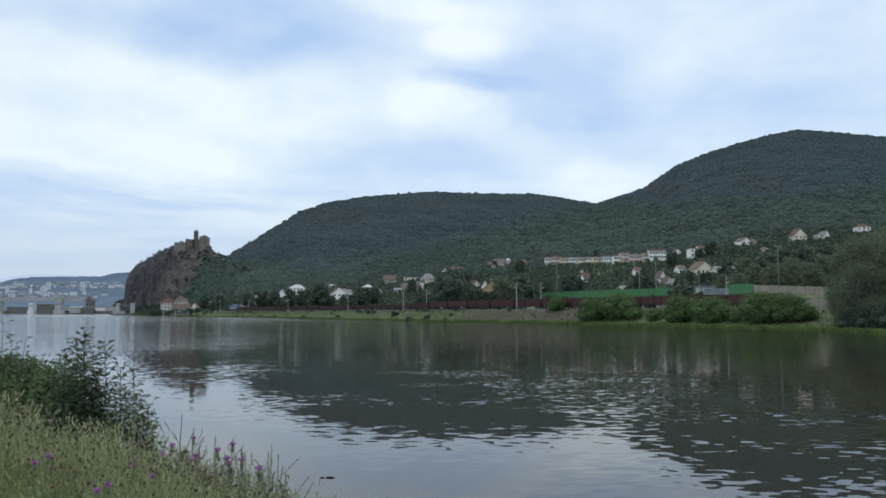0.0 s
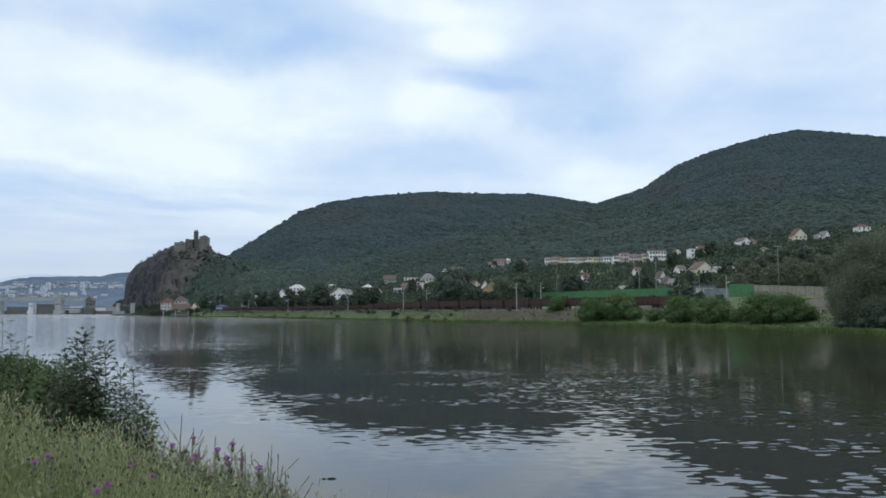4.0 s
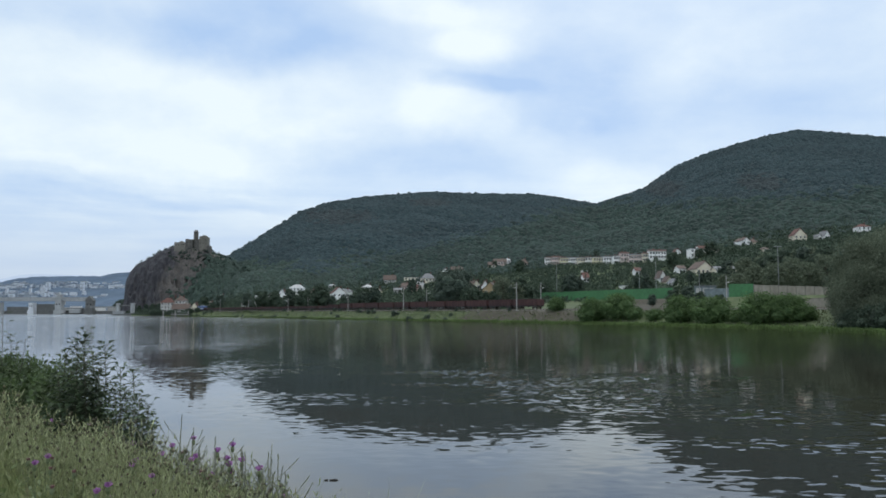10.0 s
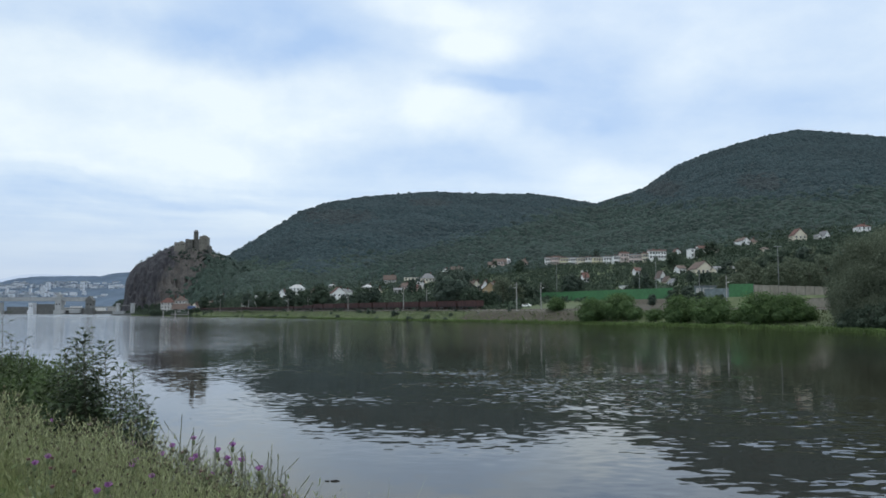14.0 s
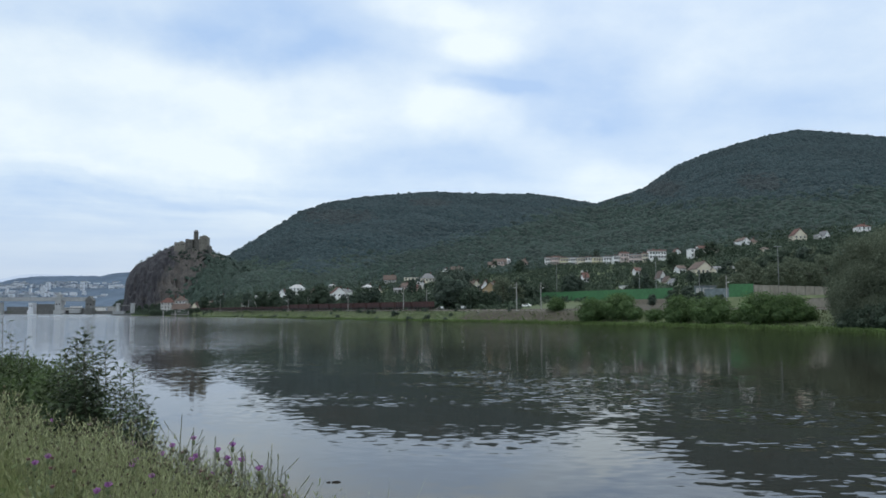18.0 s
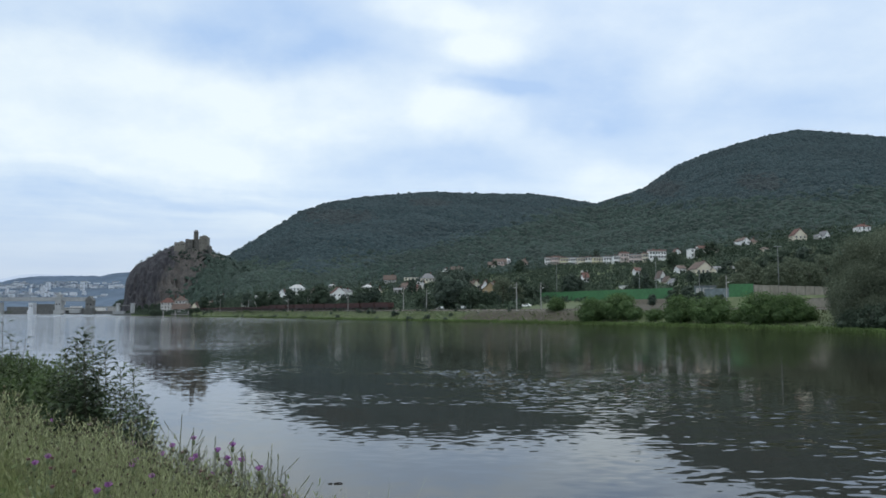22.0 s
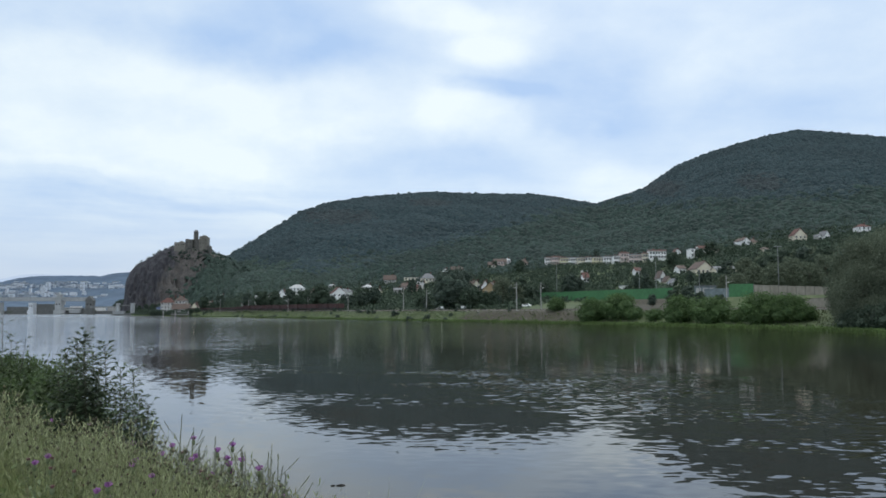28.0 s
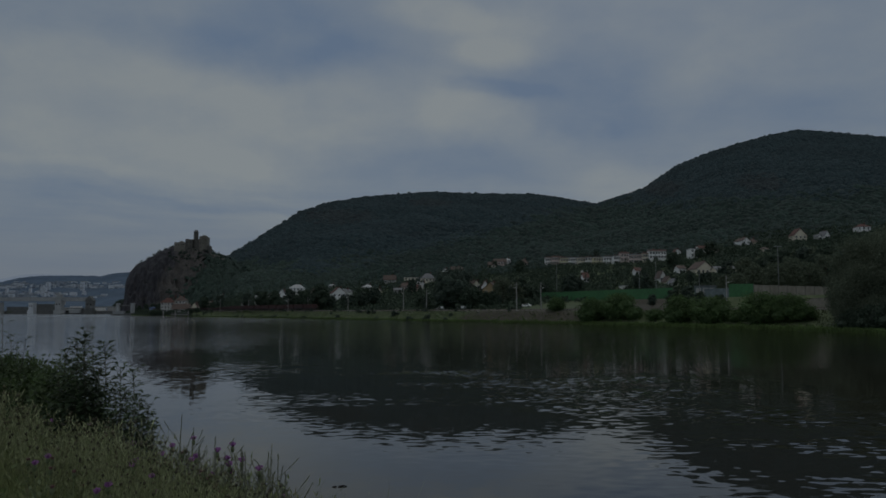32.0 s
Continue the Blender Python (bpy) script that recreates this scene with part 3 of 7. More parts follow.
castle = thing("castle_ruin", pose(-305.19, 930.00, 82.68), "grey stone castle ruin with a tall round keep on a crag", "castle")
M_PALESTONE = surface("weathered pale castle stone", (0.15, 0.142, 0.122), (0.26, 0.245, 0.21), 0.95, 0.5, 0.06, 0.1)
s = Shape()
wall_block(s, -20.4, -13.5, -4, 5, -9, 5.6, 0.9, 1)
wall_block(s, -13.5, -7.2, -4.3, 5, -9, 6.6, 1.2, 2)
part("curtain_wall", s, M_PALESTONE, castle, "pale crumbling curtain wall")
s = Shape()
wall_block(s, -7.2, 1.6, -3.4, 7, -9, 9.4, 1.3, 12)
wall_block(s, 6.4, 10.2, -4.2, 7, -10, 9.2, 1.0, 14)
part("inner_wall", s, M_STONE, castle)
s = Shape()
wall_block(s, 10.2, 14.0, -5, 7, -12, 12.6, 0.5, 3)
wall_block(s, 14.0, 16.6, -5.4, 7, -12, 13.6, 0.3, 4)
wall_block(s, 16.6, 19.2, -5, 7, -12, 12.4, 0.9, 15)
part("palace_wall", s, M_PALESTONE, castle, "roofless stone palace wing")
s = Shape()
s.tube((4.2, 1, -6), (4.2, 1, 17.6), 3.0, 2.75, 20).tube((4.2, 1, 17.6), (4.2, 1, 18.3), 3.0, 3.0, 20)
part("keep", s, M_STONE, castle, "round stone keep", smooth=False)
part("keep_cap", Shape().tube((4.2, 1, 18.3), (4.2, 1, 20.6), 2.8, 1.5, 20), ROOFS["grey"], castle, "low conical cap")
s = Shape()
wall_block(s, 19.2, 22.6, -6, 5, -24, 2.6, 2.6, 5)
part("bastion", s, M_STONE, castle, "broken corner bastion")
s = Shape()
wall_block(s, 22.6, 29, -6, 3, -28, -8.4, 1.6, 6)
wall_block(s, 29, 35, -7, 2, -30, -10.6, 2.2, 7)
wall_block(s, 35, 40, -8, 1, -32, -14.0, 2.2, 8)
part("outer_wall", s, M_PALESTONE, castle, "pale outer wall stepping down the ridge")
# a bright spot below the walls, built as an added pale stone block
part("gatehouse", Shape().box((4.6, -6.5, -4.6), (3.6, 3, 3.4)).box((4.6, -6.5, -2.8), (4.1, 3.5, 0.4)), M_PALESTONE, castle, "small pale stone block below the walls")
for x_, y_, z_ in ((-18, -4.12, 1.8), (-15.2, -4.12, 2.0), (-11.6, -4.42, 2.4), (-9.0, -4.42, 2.2), (-4.6, -3.52, 5.0), (-1.6, -3.52, 5.2), (8.3, -4.32, 5.0), (11.8, -5.12, 8.4), (15.2, -5.52, 9.2), (17.8, -5.12, 8.2), (11.8, -5.12, 4.0), (15.2, -5.52, 4.2)):
    part("window_opening", Shape().box((0, 0, 0), (0.75, 0.25, 1.4)), M_GLASS, castle).matrix_basis = pose(x_, y_, z_)


# ---- weir bridge and lock far downstream ----
weir = thing("weir_bridge", pose(0, 1430, 0), "pale concrete weir with gate towers and a covered footbridge", "weir")
W = 1430.0


def wx(b):
    return b * W


# far walls lean to blue: the town's haze is put into their colour
M_FARWALL = surface("whitewashed panel walls, haze tint", (0.62, 0.65, 0.69), (0.74, 0.77, 0.81), 0.85, 0.1, 0.02)
M_FARGREY = surface("grey panel walls, haze tint", (0.3, 0.34, 0.39), (0.4, 0.44, 0.49), 0.85, 0.1, 0.02)
M_UNDER2 = surface("dark steel gates", (0.1, 0.105, 0.1), (0.17, 0.175, 0.17), 0.7, 0.4, 0.05)
M_PALE = surface("pale weir concrete", (0.36, 0.375, 0.38), (0.46, 0.475, 0.48), 0.8, 0.3, 0.05)
deck_x = (wx(-0.62) + wx(-0.463)) / 2
deck_w = wx(-0.463) - wx(-0.62)
part("bridge_deck", Shape().box((deck_x, 2, 27.4), (deck_w, 6, 6.2)), M_PALE, weir, "long pale enclosed footbridge")
part("deck_roof", Shape().box((deck_x, 2, 30.8), (deck_w, 7, 0.6)), ROOFS["white"], weir)
part("deck_soffit", Shape().box((deck_x, 1.9, 23.9), (deck_w, 5.6, 0.8)), M_STEEL, weir)
for b_, wd, zt, mt in ((-0.5760, 9, 21, M_PALE), (-0.5335, 8.5, 20.5, M_FARWALL), (-0.4985, 11.5, 25, M_PALE), (-0.4585, 13, 25, M_UNDER2), (-0.605, 9, 21, M_PALE)):
    s = Shape()
    s.box((wx(b_), 0, zt / 2 - 1.5), (wd, 12, zt + 3))
    s.box((wx(b_), 0, zt + 0.2), (wd * 1.08, 13, 0.7))
    s.box((wx(b_), -0.5, 3.5), (wd * 1.35, 13.5, 7))
    pier = part("gate_tower", s, mt, weir)
    for sg in (-0.22, 0.22):
        part("window_strip", Shape().box((wx(b_) + wd * sg, -6.04, zt * 0.72), (wd * 0.16, 0.15, 3.0)), M_GLASS, pier)
s = Shape().box((wx(-0.4985), 0, 30.5), (7.5, 8, 11)).box((wx(-0.4985), 0, 36.2), (8.4, 8.8, 0.5))
s.tube((wx(-0.4985), 0, 36.2), (wx(-0.4985), 0, 41.5), 3.2, 0.4, 8)
part("turret", s, M_PALE, weir, "pale turret with a pointed cap")
tower = wx(-0.4585)
part("gabled_cap", Shape().add([(tower - 7.5, -6.4, 24.6), (tower + 7.5, -6.4, 24.6), (tower + 1.5, -6.4, 33), (tower - 1.5, -6.4, 33), (tower - 7.5, 6.4, 24.6), (tower + 7.5, 6.4, 24.6), (tower + 1.5, 6.4, 33), (tower - 1.5, 6.4, 33)],
                               [(0, 1, 2, 3), (7, 6, 5, 4), (0, 3, 7, 4), (1, 5, 6, 2), (3, 2, 6, 7)]), M_UNDER2, weir, "steep dark grey gabled cap")
for a, b2, z in ((-0.6, -0.58, 11), (-0.567, -0.538, 12), (-0.528, -0.503, 17), (-0.489, -0.466, 10)):
    part("weir_gate", Shape().box((wx((a + b2) / 2), 1, z / 2), (wx(b2) - wx(a), 2, z + 3)), M_UNDER2, weir, "dark grey steel weir gate")
part("machine_hall", Shape().box((wx(-0.477), -9, 6), (26, 8, 8)).box((wx(-0.487), -9, 4), (16, 8, 5)), M_PALE, weir)
part("quay", Shape().box((wx(-0.5), 9, 2.0), (330, 10, 7)), M_UNDER2, weir)
for k in range(9):
    part("shed", Shape().box((wx(-0.57 + 0.016 * k), 40, 7 + (k % 3)), (14 + 5 * (k % 2), 10, 7 + 2 * (k % 3))), WALLS["white" if k % 2 else "grey"], weir)

lock = thing("river_lock", pose(0, 795, 0), "white lock towers joined by a gallery at the river's edge", "lock")
for b_, zt in ((-0.4222, 12.2), (-0.4032, 12.2)):
    part("lock_tower", Shape().box((b_ * 795, 0, zt / 2 - 1), (2.9, 4.5, zt + 2)).box((b_ * 795, 0, zt + 0.2), (3.5, 5.1, 0.4)), M_PALE, lock)
part("lock_gallery", Shape().box((-0.4127 * 795, 0.3, 10.4), (13.5, 2.5, 1.2)), M_UNDER2, lock)
part("lock_footbridge", Shape().box((-0.442 * 795, 0, 8.6), (26, 1.8, 1.2)), M_STEEL, lock, "thin grey lock footbridge")
part("lock_wall", Shape().box((-0.414 * 795, 1, 0.2), (24, 8, 4)), M_UNDER2, lock)
part("lock_house", Shape().box((-0.4205 * 795, -1, 2.8), (11, 5, 2.8)).box((-0.4205 * 795, -1, 4.4), (11.8, 5.8, 0.4)), M_PALE, lock, "low white lock house")

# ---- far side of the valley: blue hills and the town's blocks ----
# haze across the valley is painted as blue into this woods colour
m_far = surface("distant woods in painted haze", (0.09, 0.135, 0.19), (0.135, 0.185, 0.245), 0.95, 0.02, 0.004)
FAR_B = [-0.7981, -0.6067, -0.5774, -0.5556, -0.5336, -0.4672, -0.4450, -0.4304, -0.4010, -0.3345, -0.2237]
FAR_E = [0.0388, 0.0388, 0.0432, 0.0484, 0.0506, 0.0484, 0.0476, 0.0513, 0.0535, 0.0476, 0.0329]
fb2 = np.linspace(-0.85, -0.15, 140)
fd2 = np.linspace(2600, 4300, 30)
D3, B3 = np.meshgrid(fd2, fb2, indexing="ij")
lift = ((D3 - 2600) / 1700) ** 1.15
Z3 = 6 + (4300 * np.interp(B3, FAR_B, FAR_E) - 6) * lift + wave(B3 * 3000, D3, 240, 41) * 8 * lift * (1 - lift) * 4 + wave(B3 * 3000, D3, 30, 42) * 2.0 * lift
tagged(sheet("backdrop_hills", np.stack([B3 * D3, D3, Z3], -1).reshape(-1, 3), grid_faces(30, 140), m_far), "wooded hills across the valley, haze painted as blue", "hills", kind="structure")


def far_z(b, d):
    q = ((d - 2600) / 1700) ** 1.15
    return 6 + (4300 * float(np.interp(b, FAR_B, FAR_E)) - 6) * max(q, 0)


def tower_block(b, d, w, h, wall, name="apartment_block"):
    ob = thing(name, pose(b * d, d, far_z(b, d) - 2, 0, 0, random.uniform(-12, 12)), "pale concrete apartment block in the distant town", "building", "blocks of the far town")
    part("wall", Shape().box((0, 0, h / 2), (w, 14, h)), wall, ob)
    part("roof", Shape().box((0, 0, h + 0.4), (w + 0.6, 14.6, 0.8)), M_CONCRETE, ob)
    for k in range(max(1, int(h / 6))):
        part("window_band", Shape().box((0, -7.03, 3 + 6 * k), (w * 0.86, 0.1, 1.5)), M_GLASS, ob)
    return ob


random.seed(5)


def town_row(count, b0, b1, e0, e1, low, high, share):
    """Blocks of the far town on the slope between two heights over the eye, most of them low."""
    for _ in range(count):
        b, e = random.uniform(b0, b1), random.uniform(e0, e1)
        d = next((q for q in range(2650, 4200, 20) if (far_z(b, q) - EYE) / q > e), 4200)
        tall = random.random() < share
        tower_block(b, d, random.uniform(9, 15) if tall else random.uniform(10, 40), random.uniform(low * 2.2, high * 2.2) if tall else random.uniform(low, high), M_FARWALL if random.random() < 0.55 else M_FARGREY)


town_row(70, -0.585, -0.415, 0.0300, 0.0345, 7, 12, 0.22)
town_row(34, -0.56, -0.42, 0.0345, 0.0385, 6, 9, 0.0)
town_row(44, -0.6, -0.515, 0.0185, 0.0245, 8, 15, 0.15)
town_row(16, -0.53, -0.43, 0.0160, 0.0260, 7, 11, 0.0)
tower_block(-0.4950, 2860, 17, 26, WALLS["grey"])
tower_block(-0.4696, 3500, 17, 40, M_FARWALL)
tower_block(-0.5140, 3500, 16, 34, M_FARWALL)

# ---- railway ----
RAIL_TURN = math.degrees(math.atan2(1.0, -RAIL_K))
ALONG = Vector((-RAIL_K, 1.0, 0)).normalized()
RAIL_MID = Vector((rail_x(400), 400, 0))
track = thing("railway_track", pose(RAIL_MID.x, RAIL_MID.y, RAIL_Z, 0, 0, RAIL_TURN), "double steel rails on a ballast bed along the river", "railway", kind="structure")
s = Shape()
s.add([(-520, -2.9, -0.65), (478, -2.9, -0.65), (478, -1.8, -0.2), (-520, -1.8, -0.2), (-520, 1.8, -0.2), (478, 1.8, -0.2), (478, 2.9, -0.65), (-520, 2.9, -0.65)],
      [(0, 1, 2, 3), (3, 2, 5, 4), (4, 5, 6, 7)])
part("ballast", s, M_BALLAST, track)
for y in (-0.75, 0.75):
    part("rail", Shape().box((-21, y, -0.08), (998, 0.07, 0.16)), M_RAIL, track)
s = Shape()
for k in range(-320, 298):
    s.box((k * 1.6, 0, -0.2), (0.28, 2.5, 0.14))
part("sleepers", s, M_CONCRETE, track)["kind"] = "stuff"


def build_wagon(top=3.2, label="rusty brown-red open freight wagon on the riverside track"):
    """Four-axle open wagon, 14.04 m over the buffers, its sides up to top; origin on the rail head."""
    w = thing("open_wagon", pose(0, 0, 0), label, "wagon", "wagons of the freight train")
    tall, mid = top - 1.2, top / 2 + 0.6
    s = Shape()
    for y in (-1.42, 1.42):
        s.box((0, y, mid), (12.8, 0.06, tall))
    for x in (-6.37, 6.37):
        s.box((x, 0, mid), (0.06, 2.84, tall))
    s.box((0, 0, 1.24), (12.8, 2.8, 0.1))
    part("body", s, M_RUST, w)
    for y in (-1.47, 1.47):
        part("top_rail", Shape().box((0, y, top + 0.02), (12.86, 0.12, 0.14)), M_RUST, w)
        for k in range(9):
            part("side_rib", Shape().box((-6.3 + 1.575 * k, y * 1.015, mid), (0.14, 0.1, tall - 0.05)), M_RUST, w)
    part("underframe", Shape().box((0, 0, 1.06), (12.9, 2.5, 0.26)).box((0, -1.3, 1.0), (12.9, 0.1, 0.3)).box((0, 1.3, 1.0), (12.9, 0.1, 0.3)), M_UNDER, w)
    for x in (-4.5, 4.5):
        b = part("bogie", Shape().box((x, -1.0, 0.55), (2.5, 0.16, 0.34)).box((x, 1.0, 0.55), (2.5, 0.16, 0.34)).box((x, 0, 0.62), (0.5, 2.0, 0.3)), M_UNDER, w)
        for dx in (-0.9, 0.9):
            part("wheelset", Shape().tube((x + dx, -0.82, 0.46), (x + dx, -0.68, 0.46), 0.46, 0.46, 14).tube((x + dx, 0.68, 0.46), (x + dx, 0.82, 0.46), 0.46, 0.46, 14).tube((x + dx, -0.7, 0.46), (x + dx, 0.7, 0.46), 0.08), M_RAIL, b)
    for x in (-6.45, 6.45):
        for y in (-0.87, 0.87):
            part("buffer", Shape().tube((x, y, 1.06), (x * 1.08, y, 1.06), 0.1, 0.1).tube((x * 1.075, y, 1.06), (x * 1.088, y, 1.06), 0.23, 0.23, 12), M_UNDER, w)
    part("door_band", Shape().box((0, -1.465, mid - 0.1), (1.5, 0.05, tall * 0.75)), M_RUST, w)
    part("lettering", Shape().box((-3.2, -1.46, mid), (1.1, 0.02, 0.24)).box((-3.2, -1.46, mid - 0.32), (0.8, 0.02, 0.14)), M_CREAM, w, "faded white lettering bars")
    return w


def build_loco():
    """Electric locomotive, 16.8 m; origin on the rail head."""
    w = thing("locomotive", pose(0, 0, 0), "blue electric locomotive hauling the freight train", "locomotive")
    s = Shape()
    pts = [(-8.0, 1.05), (8.0, 1.05), (8.2, 2.1), (7.6, 3.45), (7.0, 3.85), (-7.0, 3.85), (-7.6, 3.45), (-8.2, 2.1)]
    vs = [(x, -1.48, z) for x, z in pts] + [(x, 1.48, z) for x, z in pts]
    k = len(pts)
    s.add(vs, [tuple(range(k)), tuple(range(2 * k - 1, k - 1, -1))] + [(i, k + i, k + (i + 1) % k, (i + 1) % k) for i in range(k)])
    part("body", s, M_BLUE, w)
    for y in (-1.49, 1.49):
        part("band", Shape().box((0, y, 1.75), (16.1, 0.03, 0.34)), M_CREAM, w, "cream stripe")
        for x in (-6.7, 6.7):
            part("cab_window", Shape().box((x, y, 2.95), (0.9, 0.04, 0.75)), M_GLASS, w)
        for x in (-3.6, -1.2, 1.2, 3.6):
            part("engine_window", Shape().box((x, y, 3.0), (1.1, 0.04, 0.6)), M_GLASS, w)
    for x in (-1, 1):
        part("windscreen", Shape().box((x * 7.93, 0, 2.85), (0.06, 2.3, 0.8), Matrix.Rotation(radians(-24 * x), 3, "Y")), M_GLASS, w)
        for y in (-0.9, 0.9):
            part("headlight", Shape().tube((x * 8.05, y, 1.45), (x * 8.22, y, 1.45), 0.14, 0.14), M_CREAM, w)
    part("roof_gear", Shape().box((0, 0, 4.0), (9, 1.3, 0.3)).box((-2, 0, 4.25), (1.6, 0.8, 0.25)), M_STEEL, w)
    part("pantograph", Shape().tube((4.2, 0, 4.1), (5.4, 0, 4.8), 0.04).tube((5.4, 0, 4.8), (4.2, 0, 5.5), 0.03).box((4.2, 0, 5.52), (0.2, 1.7, 0.05)), M_UNDER, w)
    part("underframe", Shape().box((0, 0, 0.95), (15.8, 2.6, 0.3)).box((0, 0, 0.6), (3.4, 2.3, 0.7)), M_UNDER, w)
    for x in (-4.6, 4.6):
        b = part("bogie", Shape().box((x, -1.1, 0.62), (4.2, 0.18, 0.5)).box((x, 1.1, 0.62), (4.2, 0.18, 0.5)), M_UNDER, w)
        for dx in (-1.6, 1.6):
            part("wheelset", Shape().tube((x + dx, -0.85, 0.6), (x + dx, -0.68, 0.6), 0.6, 0.6, 16).tube((x + dx, 0.68, 0.6), (x + dx, 0.85, 0.6), 0.6, 0.6, 16), M_RAIL, b)
    return w


WAGONS = 29
first = build_wagon()
low = build_wagon(2.15, "dark rusty low-sided freight wagon on the riverside track")
train = [first] + [copy_thing(first, pose(0, 0, 0)) for _ in range(10)] + [build_wagon(2.7, "rusty brown freight wagon with sides of middling height")]
train += [low] + [copy_thing(low, pose(0, 0, 0)) for _ in range(WAGONS - len(train) - 1)]
loco = build_loco()


def mast(x, y, top, arm, label="grey catenary mast beside the railway", arms=True):
    z0 = float(ground(x, y)) - 0.3
    ob = thing("catenary_mast", pose(x, y, z0, 0, 0, RAIL_TURN), label, "mast", "masts of the railway")
    h = top - z0
    part("post", Shape().tube((0, 0, 0), (0, 0, h), 0.18, 0.13, 8), M_CONCRETE, ob)
    part("footing", Shape().box((0, 0, 0.25), (0.8, 0.8, 0.7)), M_CONCRETE, ob)
    if arms:
        part("cantilever", Shape().tube((0, 0, h * 0.8), (0, arm, h * 0.86), 0.035).tube((0, 0, h * 0.95), (0, arm, h * 0.86), 0.025), M_STEEL, ob)
        part("insulator", Shape().tube((0, arm * 0.2, h * 0.81), (0, arm * 0.32, h * 0.825), 0.09, 0.09, 8), WALLS["white"], ob)
    return ob


def mast_at(b, e, side):
    d = (RAIL_X0 - side * 1.18) / (b + RAIL_K)
    mast(b * d, d, EYE + e * d, 3.0 if side > 0 else -3.0)


for be in ((0.0957, 0.0388, 3.2), (-0.0515, 0.0307, 3.2), (-0.0213, 0.0300, -4.2), (0.1274, 0.0388, -4.2), (-0.1235, 0.0234, 3.2),
           (-0.2014, 0.0182, 3.2), (-0.2896, 0.0168, 3.2), (0.3691, 0.0476, -4.2), (-0.1757, 0.0197, -4.2), (-0.2528, 0.0160, -4.2)):
    mast_at(*be)

# ---- green netting fence and concrete wall beyond the line ----
def fence_run(name, a, b, n_posts, top, panel, frame, label, cat, off=0.15):
    a, b = Vector(a), Vector(b)
    ob = thing(name, pose(0, 0, 0), label, cat)
    for i in range(n_posts + 1):
        p = a.lerp(b, i / n_posts)
        z = float(ground(p.x, p.y)) - 0.3
        part("post", Shape().tube((p.x + 0.1, p.y + off, z), (p.x + 0.1, p.y + off, p.z + 0.05), 0.07 + max(-off, 0), 0.07 + max(-off, 0), 6), frame, ob)
        if i < n_posts:
            q = a.lerp(b, (i + 1) / n_posts)
            zq = float(ground(q.x, q.y)) - 0.3
            o = Vector((b.y - a.y, a.x - b.x, 0)).normalized() * 0.05
            s = Shape()
            s.add([(p.x, p.y, min(z + 0.3, p.z - 1.8)), (q.x, q.y, min(zq + 0.3, q.z - 1.8)), tuple(q), tuple(p)], [(0, 1, 2, 3)])
            s.add([(p.x + o.x, p.y + o.y, min(z + 0.3, p.z - 1.8)), (q.x + o.x, q.y + o.y, min(zq + 0.3, q.z - 1.8)), (q.x + o.x, q.y + o.y, q.z), (p.x + o.x, p.y + o.y, p.z)], [(3, 2, 1, 0)])
            s.add([tuple(p), tuple(q), (q.x + o.x, q.y + o.y, q.z), (p.x + o.x, p.y + o.y, p.z)], [(0, 1, 2, 3)])
            part("panel", s, panel, ob)
    return ob


M_PANEL = surface("stained precast concrete", (0.24, 0.215, 0.175), (0.34, 0.31, 0.26), 0.9, 0.6, 0.08, 0.01)
M_FPOST = surface("dark weathered concrete posts", (0.16, 0.145, 0.12), (0.22, 0.2, 0.165), 0.9, 0.6, 0.08, 0.01)
fence_run("netting_fence", (39.07, 345.00, 11.87), (76.2, 254.9, 11.4), 26, 0, M_GREENNET, M_STEEL, "green netting fence round a sports ground", "fence")
fence_run("netting_fence", (86.0, 230.9, 11.8), (89.72, 222.00, 11.51), 4, 0, M_GREENNET, M_STEEL, "short run of green netting fence beside a shed", "fence")
fence_run("concrete_fence", (89.47, 221.00, 11.14), (99.67, 196.00, 9.75), 9, 0, M_PANEL, M_FPOST, "grey precast concrete panel fence", "fence", -0.12)


def floodlight(x, y, top, heads):
    z0 = float(ground(x, y)) - 0.3
    ob = thing("floodlight_mast", pose(x, y, z0), "slim grey lamp mast behind the fence", "lamp mast")
    part("post", Shape().tube((0, 0, 0), (0, 0, top - z0), 0.13, 0.08, 8), M_STEEL, ob)
    part("crossbar", Shape().box((0, 0, top - z0), (heads * 0.9, 0.08, 0.08)), M_STEEL, ob)
    for k in range(heads):
        part("lamp_head", Shape().box(((k - (heads - 1) / 2) * 0.8, -0.1, top - z0 + 0.12), (0.45, 0.3, 0.22)), M_STEEL, ob)


for q, heads in (((51.89, 350.00, 24.62), 1), ((83.30, 300.00, 26.02), 2), ((105.01, 240.00, 23.79), 3), ((84.44, 330.00, 22.19), 3), ((80.12, 240.00, 15.09), 1)):
    floodlight(q[0], q[1], q[2], heads)


